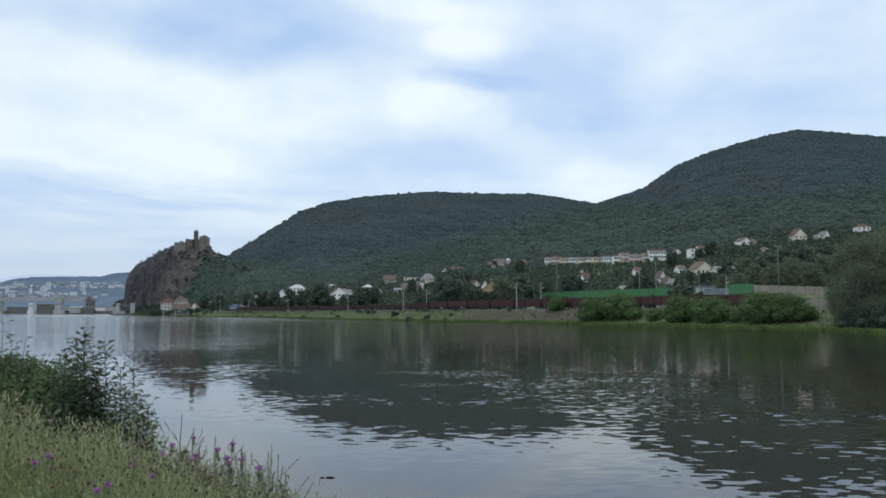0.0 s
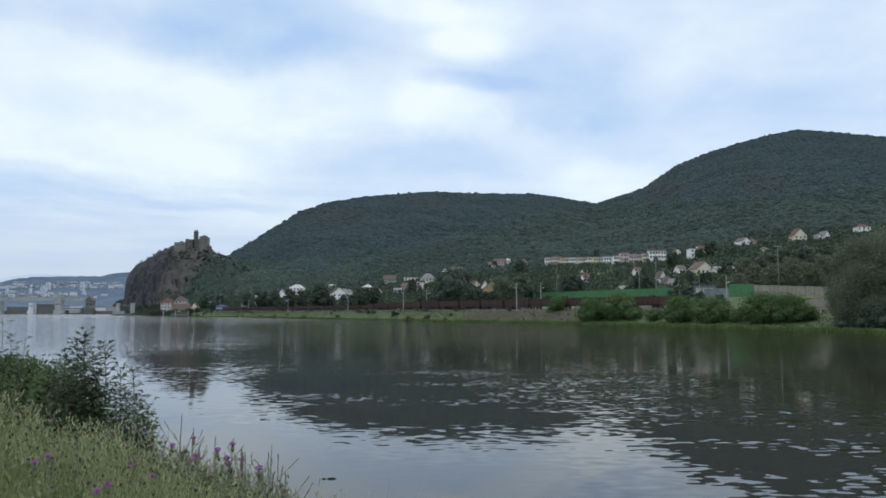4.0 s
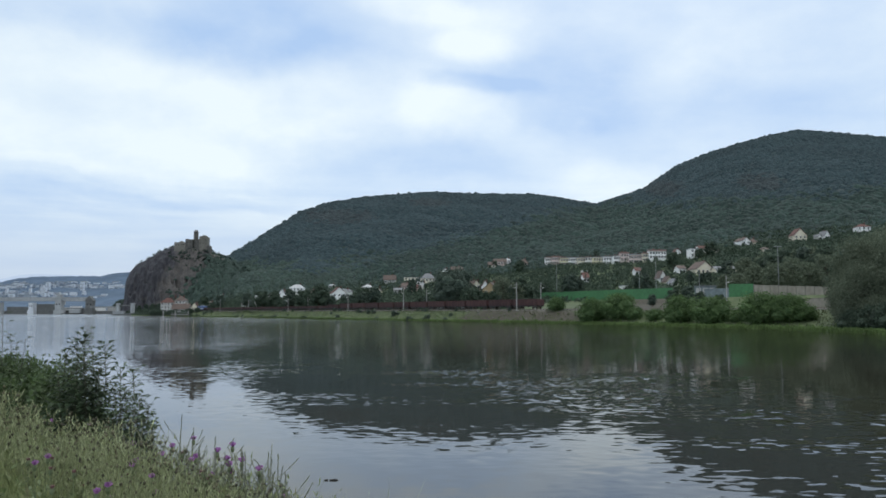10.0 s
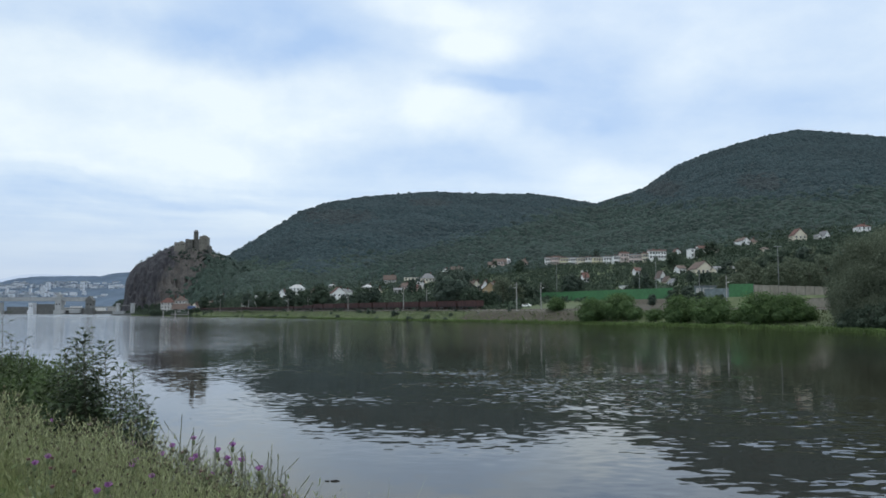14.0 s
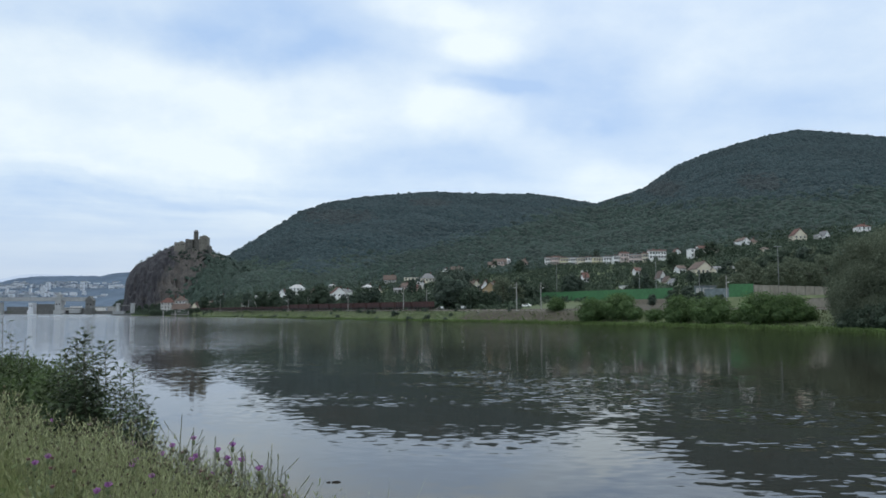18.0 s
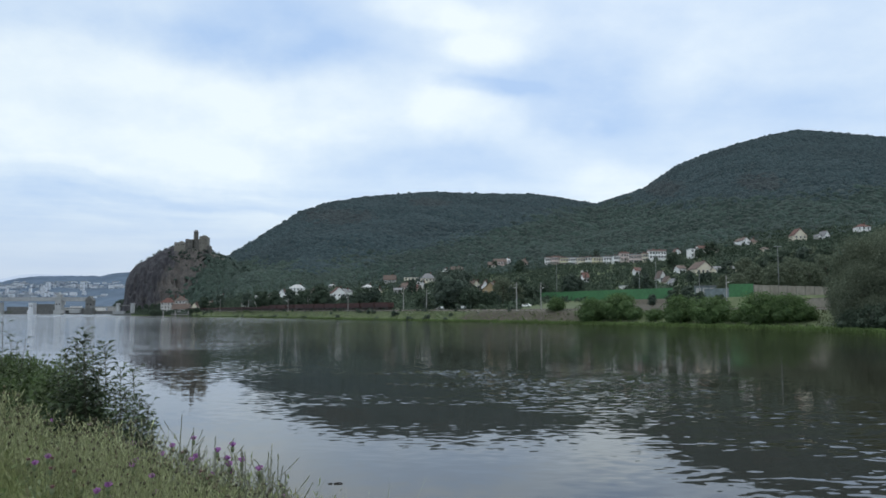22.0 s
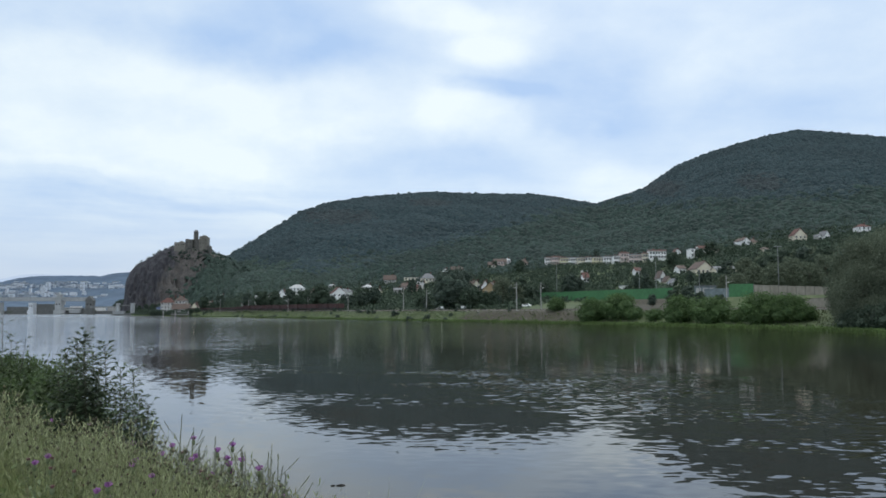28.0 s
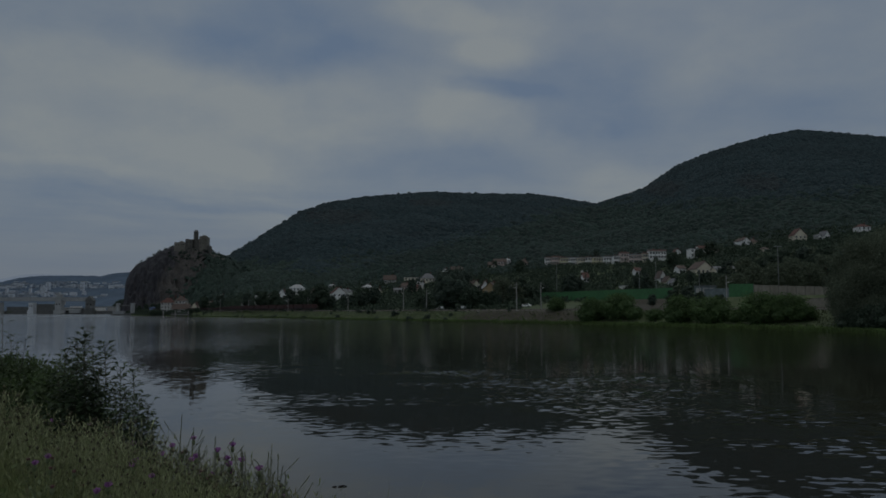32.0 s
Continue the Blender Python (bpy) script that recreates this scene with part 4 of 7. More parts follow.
# ---- houses ----
def house(x, y, w, h, rise, wall, roof, style="gable", turn=0, dp=9.0, label="", cols=0, rows=0, name="house", cat="house", group="", chimneys=1, side=False):
    """A rendered house on the slope: walls, overhanging roof, windows with frames, chimney. side: the gable faces the river."""
    z0 = min(float(ground(x + q, y)) for q in (-w / 3, w / 3)) - 0.3
    ob = thing(name, pose(x, y, z0, 0, 0, turn), label, cat, group)
    h += 0.3
    s = Shape().box((0, 0, h / 2 - 1.0), (w, dp, h + 2.0))
    hw, hd, o = w / 2, dp / 2, 0.45
    if style == "gable" and side:
        s.add([(-hw, -hd, h), (hw, -hd, h), (0, -hd, h + rise)], [(0, 1, 2)]).add([(-hw, hd, h), (hw, hd, h), (0, hd, h + rise)], [(2, 1, 0)])
    elif style == "gable":
        s.add([(-hw, -hd, h), (-hw, hd, h), (-hw, 0, h + rise)], [(2, 1, 0)]).add([(hw, -hd, h), (hw, hd, h), (hw, 0, h + rise)], [(0, 1, 2)])
    part("wall", s, WALLS[wall], ob)
    r = Shape()
    if style == "flat":
        r.box((0, 0, h + 0.15), (w + 0.4, dp + 0.4, 0.34))
    elif style == "hip":
        k = min(hw, hd) * 0.85
        lo = [(-hw - o, -hd - o, h), (hw + o, -hd - o, h), (hw + o, hd + o, h), (-hw - o, hd + o, h)]
        up = [(-max(hw - k, 0.2), 0, h + rise), (max(hw - k, 0.2), 0, h + rise)]
        r.add([(a, b, c - 0.15) for a, b, c in lo] + lo + up, [(3, 2, 1, 0), (0, 1, 5, 4), (1, 2, 6, 5), (2, 3, 7, 6), (3, 0, 4, 7), (4, 5, 9, 8), (5, 6, 9), (6, 7, 8, 9), (7, 4, 8)])
    else:
        hx, hy = (hw, hd) if not side else (hd, hw)
        k = rise / hy
        for sg in (-1, 1):
            quad = [(-hx - o, sg * (hy + o), h - o * k), (hx + o, sg * (hy + o), h - o * k), (hx + o, 0, h + rise), (-hx - o, 0, h + rise)]
            slab = [(a, b, c + 0.05) for a, b, c in quad] + [(a, b, c + 0.27) for a, b, c in quad]
            if side:
                slab = [(-b, a, c) for a, b, c in slab]
            r.add(slab, [(0, 1, 2, 3), (7, 6, 5, 4), (0, 4, 5, 1), (1, 5, 6, 2), (2, 6, 7, 3), (3, 7, 4, 0)])
    part("roof", r, ROOFS[roof], ob)
    cols = cols or max(2, int(w / 2.6))
    rows = rows or max(1, int(h / 2.9))
    fr, pn = Shape(), Shape()
    fr.box((0, 0, 0.81), (1.36, 0.1, 0.08)).box((0, 0, -0.81), (1.46, 0.16, 0.08)).box((-0.64, 0, 0), (0.08, 0.1, 1.56)).box((0.64, 0, 0), (0.08, 0.1, 1.56)).box((0, 0, 0), (0.05, 0.09, 1.56))
    pn.box((0, 0.01, 0), (1.2, 0.05, 1.54))
    fr, pn = fr.mesh("frame"), pn.mesh("pane")
    for i in range(cols):
        for j in range(rows):
            wo = part("window", pn, M_GLASS, ob)
            wo.matrix_basis = pose(-hw + w * (i + 0.5) / cols, -hd - 0.04, h - 1.35 - 2.8 * j)
            part("window_frame", fr, WALLS["white"], wo)
    for c in range(chimneys):
        cx = w * (0.22 - 0.4 * c)
        part("chimney", Shape().box((cx, 0.4, h + rise * 0.8), (0.7, 0.7, 2.0 + rise * 0.3)).box((cx, 0.4, h + rise * 0.95 + 1.1), (0.85, 0.85, 0.2)), ROOFS["red"], ob)
    return ob


VIL = "houses of the village"
HOUSES = [
    (259.6, 559.0, 9.1, 4.1, 4.9, "cream", "red", "gable", 0, "cream house with a red tiled gable roof on the hillside", True),
    (274.8, 561.1, 2.5, 1.7, 1.7, "white", "grey", "gable", 0, "small white gabled outhouse on the hillside", True),
    (278.1, 557.8, 4.1, 2.5, 3.3, "white", "grey", "gable", 8, "white gabled house on the hillside", True),
    (321.3, 585.7, 9.5, 4.7, 2.6, "white", "red", "hip", -10, "house with a broad red hipped roof on the hillside", False),
    (269.6, 487.0, 6.5, 1.8, 1.1, "white", "grey", "flat", 0, "low white flat-roofed house among trees", False),
    (264.5, 492.3, 2.5, 1.1, 1.1, "cream", "grey", "gable", 0, "small cream shed on the hillside", False),
    (222.6, 568.3, 7.1, 4.2, 2.5, "white", "brown", "gable", 12, "white house with a brown tiled roof", True),
    (230.9, 571.0, 5.9, 2.1, 2.9, "cream", "brown", "hip", 0, "cream house with a brown hipped roof", False),
    (170.9, 525.1, 4.6, 6.6, 1.5, "white", "grey", "flat", 0, "tall narrow white house", False),
    (193.2, 561.3, 14.1, 2.9, 2.5, "white", "red", "gable", 5, "long white house under a low red roof", False),
    (177.9, 583.4, 4.7, 2.1, 2.1, "white", "red", "gable", 0, "small white house with a red roof", True),
    (139.8, 415.9, 10.4, 2.5, 4.0, "cream", "brown", "gable", 14, "beige house with a steep brown roof", True),
    (133.6, 432.6, 3.8, 2.5, 1.9, "white", "brown", "gable", 0, "white cottage with a brown roof", False),
    (149.7, 405.4, 13.1, 1.8, 1.5, "cream", "grey", "gable", -6, "low long building with a grey roof", False),
    (110.0, 388.2, 2.9, 2.3, 3.1, "white", "brown", "gable", 0, "narrow white gabled house", True),
    (108.9, 373.4, 2.2, 1.4, 1.9, "cream", "brown", "gable", 0, "small cream gabled house", True),
    (113.6, 449.4, 3.3, 2.3, 2.0, "white", "red", "gable", 0, "white cottage half hidden by trees", False),
    (85.9, 364.7, 2.7, 1.1, 0.5, "white", "white", "flat", 0, "small white flat-roofed hut by the fence", False),
    (79.7, 431.3, 2.9, 2.5, 2.9, "white", "red", "gable", 0, "narrow house with a red roof among trees", False),
    (92.8, 503.4, 2.6, 1.1, 1.1, "white", "white", "flat", 0, "small white outbuilding among trees", False),
    (24.6, 389.2, 7.4, 4.4, 3.6, "ochre", "brown", "gable", -14, "ochre yellow house with a steep brown-red roof", True),
    (23.5, 432.7, 5.1, 2.9, 4.5, "white", "red", "gable", 0, "white gabled house with a red roof", True),
    (17.2, 487.7, 9.3, 2.5, 3.2, "cream", "brown", "gable", -12, "cream house with a weathered brown roof", False),
    (49.9, 669.8, 10.9, 3.9, 2.5, "pink", "brown", "gable", 0, "long house with a faded red roof", False),
    (66.1, 626.4, 6.5, 2.8, 3.7, "pink", "brown", "hip", 0, "house with a dull red hipped roof", False),
    (11.3, 641.5, 9.4, 3.8, 2.4, "pink", "brown", "gable", 10, "house with a red gable roof among trees", False),
    (1.9, 651.3, 5.8, 2.9, 2.4, "white", "grey", "gable", 0, "small white house among trees", True),
    (-20.2, 597.9, 11.4, 3.1, 1.3, "white", "grey", "flat", 0, "white flat-roofed modern house", False),
    (-26.1, 633.9, 11.7, 3.3, 0.9, "cream", "grey", "flat", 0, "long cream flat-roofed house", False),
    (-11.9, 599.6, 10.6, 4.0, 4.0, "cream", "grey", "hip", 10, "large cream villa with a grey hipped roof", False),
    (-44.5, 643.1, 9.9, 2.8, 3.8, "grey", "brown", "gable", 0, "grey house with a brown gable roof", False),
    (-31.6, 536.9, 5.1, 3.2, 1.6, "grey", "grey", "gable", 0, "grey cottage near the railway", False),
    (-19.9, 551.1, 7.3, 2.4, 2.0, "pink", "red", "gable", 10, "pinkish cottage with a red roof", False),
    (-60.4, 617.5, 8.2, 3.2, 2.3, "white", "white", "hip", 0, "white house with a pale hipped roof", False),
    (-96.8, 670.9, 4.9, 1.5, 1.0, "white", "white", "hip", 0, "small white house among trees", False),
    (-77.1, 563.8, 10.0, 5.8, 4.2, "white", "red", "gable", 20, "white house with a red roof by the railway", True),
    (-76.6, 605.9, 7.1, 4.0, 2.2, "white", "grey", "gable", -20, "white cottage with a grey roof", True),
    (-122.7, 646.8, 11.4, 6.7, 2.9, "white", "white", "hip", 0, "square white villa with a pale hipped roof", False),
    (-123.6, 592.5, 6.1, 6.1, 3.9, "white", "grey", "gable", 0, "white gabled house near the railway", True),
    (-158.4, 660.9, 5.8, 1.9, 1.5, "white", "white", "hip", 0, "small white house under trees", False),
    (-150.1, 584.1, 3.9, 2.2, 1.3, "white", "red", "gable", 0, "small white cottage by the railway", True),
    (-143.0, 576.1, 3.8, 2.1, 1.3, "white", "red", "gable", 0, "small white cottage by the railway", True),
    (-138.6, 575.5, 3.8, 2.5, 1.3, "white", "grey", "gable", 0, "small white cottage by the railway", True),
    (-216.5, 715.5, 7.9, 3.2, 4.2, "pink", "brown", "gable", 14, "pinkish house with a brown roof", True),
    (-28.2, 580.0, 5.1, 2.6, 2.6, "pink", "brown", "gable", -8, "pinkish cottage with a brown roof", False),
    (-14.8, 557.0, 5.7, 2.9, 2.5, "white", "grey", "gable", 0, "white cottage on the slope", True),
    (14.3, 509.9, 5.3, 2.3, 2.6, "cream", "grey", "gable", 10, "cream house with a grey roof", False),
    (20.8, 480.2, 4.6, 2.8, 2.5, "cream", "brown", "gable", 0, "cream gabled house with a brown roof", True),
    (11.9, 577.1, 5.1, 2.1, 2.6, "pink", "brown", "hip", 0, "pinkish house with a brown hipped roof", False),
    (31.7, 448.3, 4.0, 2.6, 2.6, "cream", "red", "gable", -10, "cream house with a red roof", False),
    (57.5, 683.1, 5.0, 2.5, 2.0, "white", "white", "hip", 0, "small white house among trees", False),
    (42.1, 664.1, 5.9, 2.4, 2.4, "cream", "brown", "gable", 0, "cream cottage with a brown roof", False),
    (107.5, 359.8, 2.1, 1.3, 1.6, "white", "grey", "gable", 0, "small white gabled cottage", True),
    (191.5, 542.6, 4.8, 2.0, 2.0, "cream", "brown", "gable", 0, "cream house with a brown roof", False),
    (214.1, 510.4, 3.8, 1.9, 1.5, "cream", "brown", "hip", 0, "cream house half hidden by trees", False),
    (231.2, 443.5, 3.3, 1.6, 1.3, "white", "grey", "gable", 0, "small white house among trees", False),
    (-141.9, 630.9, 4.2, 2.3, 2.3, "white", "red", "gable", 0, "small white cottage under trees", True),
    (-106.8, 636.9, 4.2, 2.3, 2.3, "white", "brown", "gable", 0, "small white cottage under trees", False),
    (-49.1, 585.2, 4.3, 2.6, 2.2, "cream", "brown", "gable", 0, "cream cottage under trees", True),
    (-228.3, 794.3, 4.7, 2.9, 1.8, "white", "white", "hip", 0, "small white house under the hill", False),
]
random.seed(9)
for x, y, w, h, rise, wall, roof, style, turn, label, side in HOUSES:
    house(x, y, w, h, rise, wall, roof, style, turn, random.uniform(8, 10.5), label, group=VIL, side=side, chimneys=0 if style == "flat" or w < 4 else 1)

TERRACE = [
    (83.5, 608.7, 4.9, 5.6, 0.7, "white", "brown"), (88.4, 599.4, 7.1, 6.2, 0.9, "pink", "red"), (92.7, 587.3, 5.6, 5.4, 0.6, "yellow", "brown"), (99.1, 586.9, 7.3, 5.0, 0.6, "white", "grey"),
    (104.0, 577.7, 5.5, 4.9, 0.6, "cream", "grey"), (110.1, 578.7, 6.4, 4.9, 0.6, "white", "brown"), (114.3, 565.4, 7.1, 4.8, 0.6, "yellow", "grey"), (120.6, 559.9, 7.4, 4.7, 0.6, "white", "grey"),
    (124.3, 549.0, 4.9, 5.1, 0.6, "white", "grey"), (129.3, 547.5, 6.0, 6.7, 1.0, "pink", "red"), (136.2, 542.9, 10.4, 5.2, 0.8, "pink", "grey"), (142.6, 539.7, 4.8, 5.6, 0.8, "cream", "red"),
    (149.3, 535.2, 11.4, 7.3, 1.0, "white", "red"),
]
for x, y, w, h, rise, wall, roof in TERRACE:
    house(x, y, w, h, rise, wall, roof, "gable", -4, 10.0, wall + " terraced house in a long hillside row", cols=max(3, int(w / 1.7)), rows=2, name="terraced_house", group="houses of the terrace", chimneys=2)

# the white riverside inn under the crag and its neighbours
house(-238.6, 668.0, 10.6, 10.0, 3.8, "pale", "red", "hip", 8, 9, "white riverside inn with a red hipped roof", cols=4, rows=3, name="inn", cat="house", chimneys=1)
house(-227.4, 669.0, 9.0, 9.6, 4.0, "pale", "brown", "hip", 4, 9, "white wing of a riverside inn under a brown-red roof", cols=3, rows=3, group=VIL, chimneys=3)
house(-217.2, 640.0, 14.5, 3.4, 4.2, "grey", "brown", "gable", -5, 8, "low house with a broad brown roof at the water", cols=4, rows=1, group=VIL)
house(-203.4, 632.0, 5.6, 3.4, 3.8, "cream", "brown", "gable", 4, 7, "small cream boat house with a steep brown gable", cols=2, rows=1, group=VIL, side=True)
jetty = thing("landing_stage", pose(-204.5, 598.0, 0), "low pale landing stage between mooring posts", "jetty")
part("deck", Shape().box((0.6, 0, 1.7), (13.5, 4, 0.45)), M_CONCRETE, jetty)
part("deck_fender", Shape().box((0.6, -2.1, 1.25), (13.5, 0.2, 0.5)), M_UNDER2, jetty)
for x_ in (-5.8, -2.6, 0.6, 3.8, 7.0):
    part("rail_post", Shape().tube((x_, -1.8, 1.9), (x_, -1.8, 3.0), 0.07, 0.07, 6), M_STEEL, jetty)
    part("pile", Shape().tube((x_, 0.5, -2.2), (x_, 0.5, 1.5), 0.3, 0.3, 8), M_UNDER2, jetty)
part("handrail", Shape().tube((-5.8, -1.8, 3.0), (7.0, -1.8, 3.0), 0.07, 0.07, 6), M_STEEL, jetty)
for x_ in (-216.2, -206.9, -196.9):
    post = thing("mooring_post", pose(x_, 595.0, 0), "pale concrete mooring post standing in the river", "mooring post", "mooring posts at the landing")
    part("shaft", Shape().tube((0, 0, -2.2), (0, 0, 4.4), 0.5, 0.34, 10), M_CONCRETE, post)
    part("cap", Shape().tube((0, 0, 4.4), (0, 0, 4.8), 0.44, 0.44, 10), M_UNDER2, post)


# ---- trees ----
def leaf_cloud(lobes, per, size, seed, aim=0.5, hearts=True):
    """Bent leaf tufts on the skins of several lobes (cx, cy, cz, rx, ry, rz), with small dark hearts."""
    r = np.random.RandomState(seed)
    V, F = [], []
    k = 0
    for cx, cy, cz, rx, ry, rz in lobes:
        u = r.normal(size=(per, 3))
        u /= np.linalg.norm(u, axis=1)[:, None]
        rad = r.uniform(0.6, 1.28, (per, 1))
        c = np.array([cx, cy, cz]) + u * rad * np.array([rx, ry, rz])
        t1 = np.cross(u, r.normal(size=(per, 3)))
        t1 /= np.linalg.norm(t1, axis=1)[:, None]
        nn = u * aim + r.normal(size=(per, 3)) * 0.6
        t2 = np.cross(t1, nn)
        t2 /= np.linalg.norm(t2, axis=1)[:, None]
        sz = size * r.uniform(0.55, 1.35, (per, 1))
        q = np.stack([c - t1 * sz, c - t2 * sz * 0.55 + u * sz * 0.25, c + t1 * sz, c + t2 * sz * 0.55 + u * sz * 0.2], 1)
        V.append(q.reshape(-1, 3))
        F.append(np.arange(per * 4).reshape(-1, 4) + k)
        k += per * 4
        if not hearts:
            continue
        n_a, n_b = 7, 5
        th, ph = np.meshgrid(np.linspace(0.25, math.pi - 0.25, n_b), np.arange(n_a) * 2 * math.pi / n_a, indexing="ij")
        core = np.stack([np.sin(th) * np.cos(ph) * rx, np.sin(th) * np.sin(ph) * ry, np.cos(th) * rz], -1) * r.uniform(0.5, 0.75, (n_b, n_a, 1)) + np.array([cx, cy, cz])
        V.append(core.reshape(-1, 3))
        F.append(grid_faces(n_b, n_a, True) + k)
        k += n_a * n_b
    me = bpy.data.meshes.new("crown")
    V, F = np.concatenate(V), np.concatenate(F)
    me.from_pydata(V.tolist(), [], F.tolist())
    me.update()
    return me


def build_tree(h, w, leaf, seed, label, name="tree", size=0.55, per=80, lobes=11, low=0.25, cat="tree", group="", hearts=True):
    r = random.Random(seed)
    ob = thing(name, pose(0, 0, 0), label, cat, group)
    s = Shape().tube((0, 0, -0.6), (0.1, 0, h * 0.45), 0.028 * h, 0.016 * h, 8).tube((0.1, 0, h * 0.45), (0.0, 0.1, h * 0.85), 0.016 * h, 0.005 * h, 6)
    ls = []
    for k in range(lobes):
        a, q = k * 2.4 + r.uniform(-0.4, 0.4), (k + 0.5) / lobes
        z = h * (low + (0.92 - low) * q)
        reach = w / 2 * math.sin(math.pi * (0.18 + 0.72 * q)) * r.uniform(0.45, 0.75)
        rr = w * r.uniform(0.17, 0.32) * (1.1 - 0.35 * q)
        c = (reach * math.cos(a), reach * math.sin(a), z)
        ls.append((*c, rr, rr, rr * r.uniform(0.7, 0.95)))
        s.tube((0, 0, z * 0.6), c, 0.008 * h, 0.003 * h, 5, False)
    part("trunk", s, M_BARK, ob)
    part("crown", leaf_cloud(ls, per, size, seed, hearts=hearts), leaf, ob)
    return ob


def put(src, x, y, k=1.0, turn=0.0, kz=1.0, dz=0.0):
    return copy_thing(src, pose(x, y, float(ground(x, y)) - 0.1 + dz, 0, 0, turn) @ Matrix.Diagonal((k, k, k * kz, 1)))


GARDEN = "trees of the village"
KINDS = [build_tree(10, 8, M_LEAF, 1, "leafy green garden tree on the village slope", group=GARDEN),
         build_tree(10, 7, M_LEAF_DARK, 2, "dark green broadleaf tree on the village slope", group=GARDEN),
         build_tree(10, 9, M_LEAF, 3, "round-crowned green tree on the village slope", group=GARDEN),
         build_tree(10, 4.5, M_LEAF_DARK, 4, "slender dark conifer on the village slope", group=GARDEN, low=0.12),
         build_tree(10, 8.5, M_LEAF, 5, "light green fruit tree on the village slope", group=GARDEN),
         build_tree(10, 10, M_LEAF, 6, "spreading green tree on the village slope", group=GARDEN, low=0.2)]
BIG_DARK = build_tree(16, 17, M_LEAF_DARK, 7, "large dark broad tree behind the railway", size=0.5, per=260, lobes=16, low=0.12)
BIG_RIVER = build_tree(16.5, 15, M_LEAF_OLIVE, 8, "large olive-green willow on the river bank", size=0.2, per=1150, lobes=26, low=0.1, hearts=False)
BUSH = build_tree(6.4, 9.5, M_LEAF_LIGHT, 9, "dense green willow bush on the river bank", "bush", 0.26, 330, 13, 0.14, "bush", "bushes on the far bank")
BUSH2 = build_tree(6.0, 10.5, M_LEAF_LIGHT, 10, "dense green bush on the river bank", "bush", 0.26, 330, 14, 0.14, "bush", "bushes on the far bank")
BUSH3 = build_tree(1.8, 2.6, M_LEAF_DARK, 12, "low dark shrub on the embankment", "shrub", 0.14, 60, 7, 0.2, "shrub", "shrubs on the embankment")

BUSH_DARK = build_tree(6.2, 9.0, M_LEAF, 13, "dark green bush at the water's edge", "bush", 0.3, 200, 12, 0.12, "bush", "bushes on the far bank")
OLIVE = build_tree(10, 9, M_LEAF_OLIVE, 14, "soft olive-green tree behind the concrete fence", group=GARDEN, size=0.36, per=190, lobes=15, low=0.15, hearts=False)
PROTO = KINDS + [BIG_DARK, BIG_RIVER, BUSH, BUSH2, BUSH3, BUSH_DARK, OLIVE]
random.seed(21)
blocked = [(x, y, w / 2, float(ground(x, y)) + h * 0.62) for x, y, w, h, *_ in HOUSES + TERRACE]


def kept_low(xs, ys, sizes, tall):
    """Sizes of growth, cut down where it would hide a house from the camera."""
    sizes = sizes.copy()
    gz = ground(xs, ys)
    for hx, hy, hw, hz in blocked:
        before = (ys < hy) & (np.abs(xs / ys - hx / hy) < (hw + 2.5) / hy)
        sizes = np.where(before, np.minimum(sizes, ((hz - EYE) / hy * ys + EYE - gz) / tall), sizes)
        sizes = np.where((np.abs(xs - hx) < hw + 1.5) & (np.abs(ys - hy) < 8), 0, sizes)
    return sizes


rs = np.random.RandomState(11)
fb = rs.uniform(-0.31, 0.72, 92000)
f_town, f_crest = np.interp(fb, TOWN_B, TOWN_D) + 18, np.interp(fb, CREST_B, CREST_D) + 25
fd = f_town + (f_crest - f_town) * rs.uniform(0, 1, len(fb)) ** 0.8
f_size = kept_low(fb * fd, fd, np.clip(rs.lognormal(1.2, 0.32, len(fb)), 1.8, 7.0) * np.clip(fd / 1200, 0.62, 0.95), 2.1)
ok = f_size > 0.7
# dry, thinner growth on a few rocky patches near the crests
f_el = (ground(fb * fd, fd) - EYE) / fd
dry = np.zeros(len(fb), bool)
for cb, ce, rb_, re_ in ((-0.1364, 0.1241, 0.05, 0.011), (0.2930, 0.1615, 0.03, 0.012), (0.4175, 0.1690, 0.035, 0.012), (-0.0178, 0.1427, 0.03, 0.006)):
    dry |= ((fb - cb) / rb_) ** 2 + ((f_el - ce) / re_) ** 2 < rs.uniform(0.2, 1.2, len(fb))
wet = ok & ~dry
# lighter mixed woods, less haze blue, on the nearer flank and the lower slopes
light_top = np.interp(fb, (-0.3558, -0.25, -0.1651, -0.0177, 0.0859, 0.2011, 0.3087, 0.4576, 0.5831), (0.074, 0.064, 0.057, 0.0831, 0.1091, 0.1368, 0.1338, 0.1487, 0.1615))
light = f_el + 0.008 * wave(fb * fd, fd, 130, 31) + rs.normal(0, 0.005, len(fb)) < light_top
f_size = np.where(light & (fb > 0.06), f_size * rs.uniform(1.0, 1.7, len(fb)), f_size)
foot = wet & light & (fb + rs.normal(0, 0.02, len(fb)) < -0.11)
light &= ~foot
wet &= ~foot
crown_field("foot_woods", (fb * fd)[foot], fd[foot], f_size[foot], M_FLANK, "green ash and hazel woods at the foot of the hill")
crown_field("hill_woods", (fb * fd)[wet & ~light], fd[wet & ~light], f_size[wet & ~light], M_FOREST, "dense dark oak woods tinted blue for haze on the upper hillsides")
crown_field("lower_woods", (fb * fd)[wet & light], fd[wet & light], f_size[wet & light], M_FOREST_LIGHT, "dense mid green mixed woods with a faint haze tint on the lower hillsides")
dry &= ok
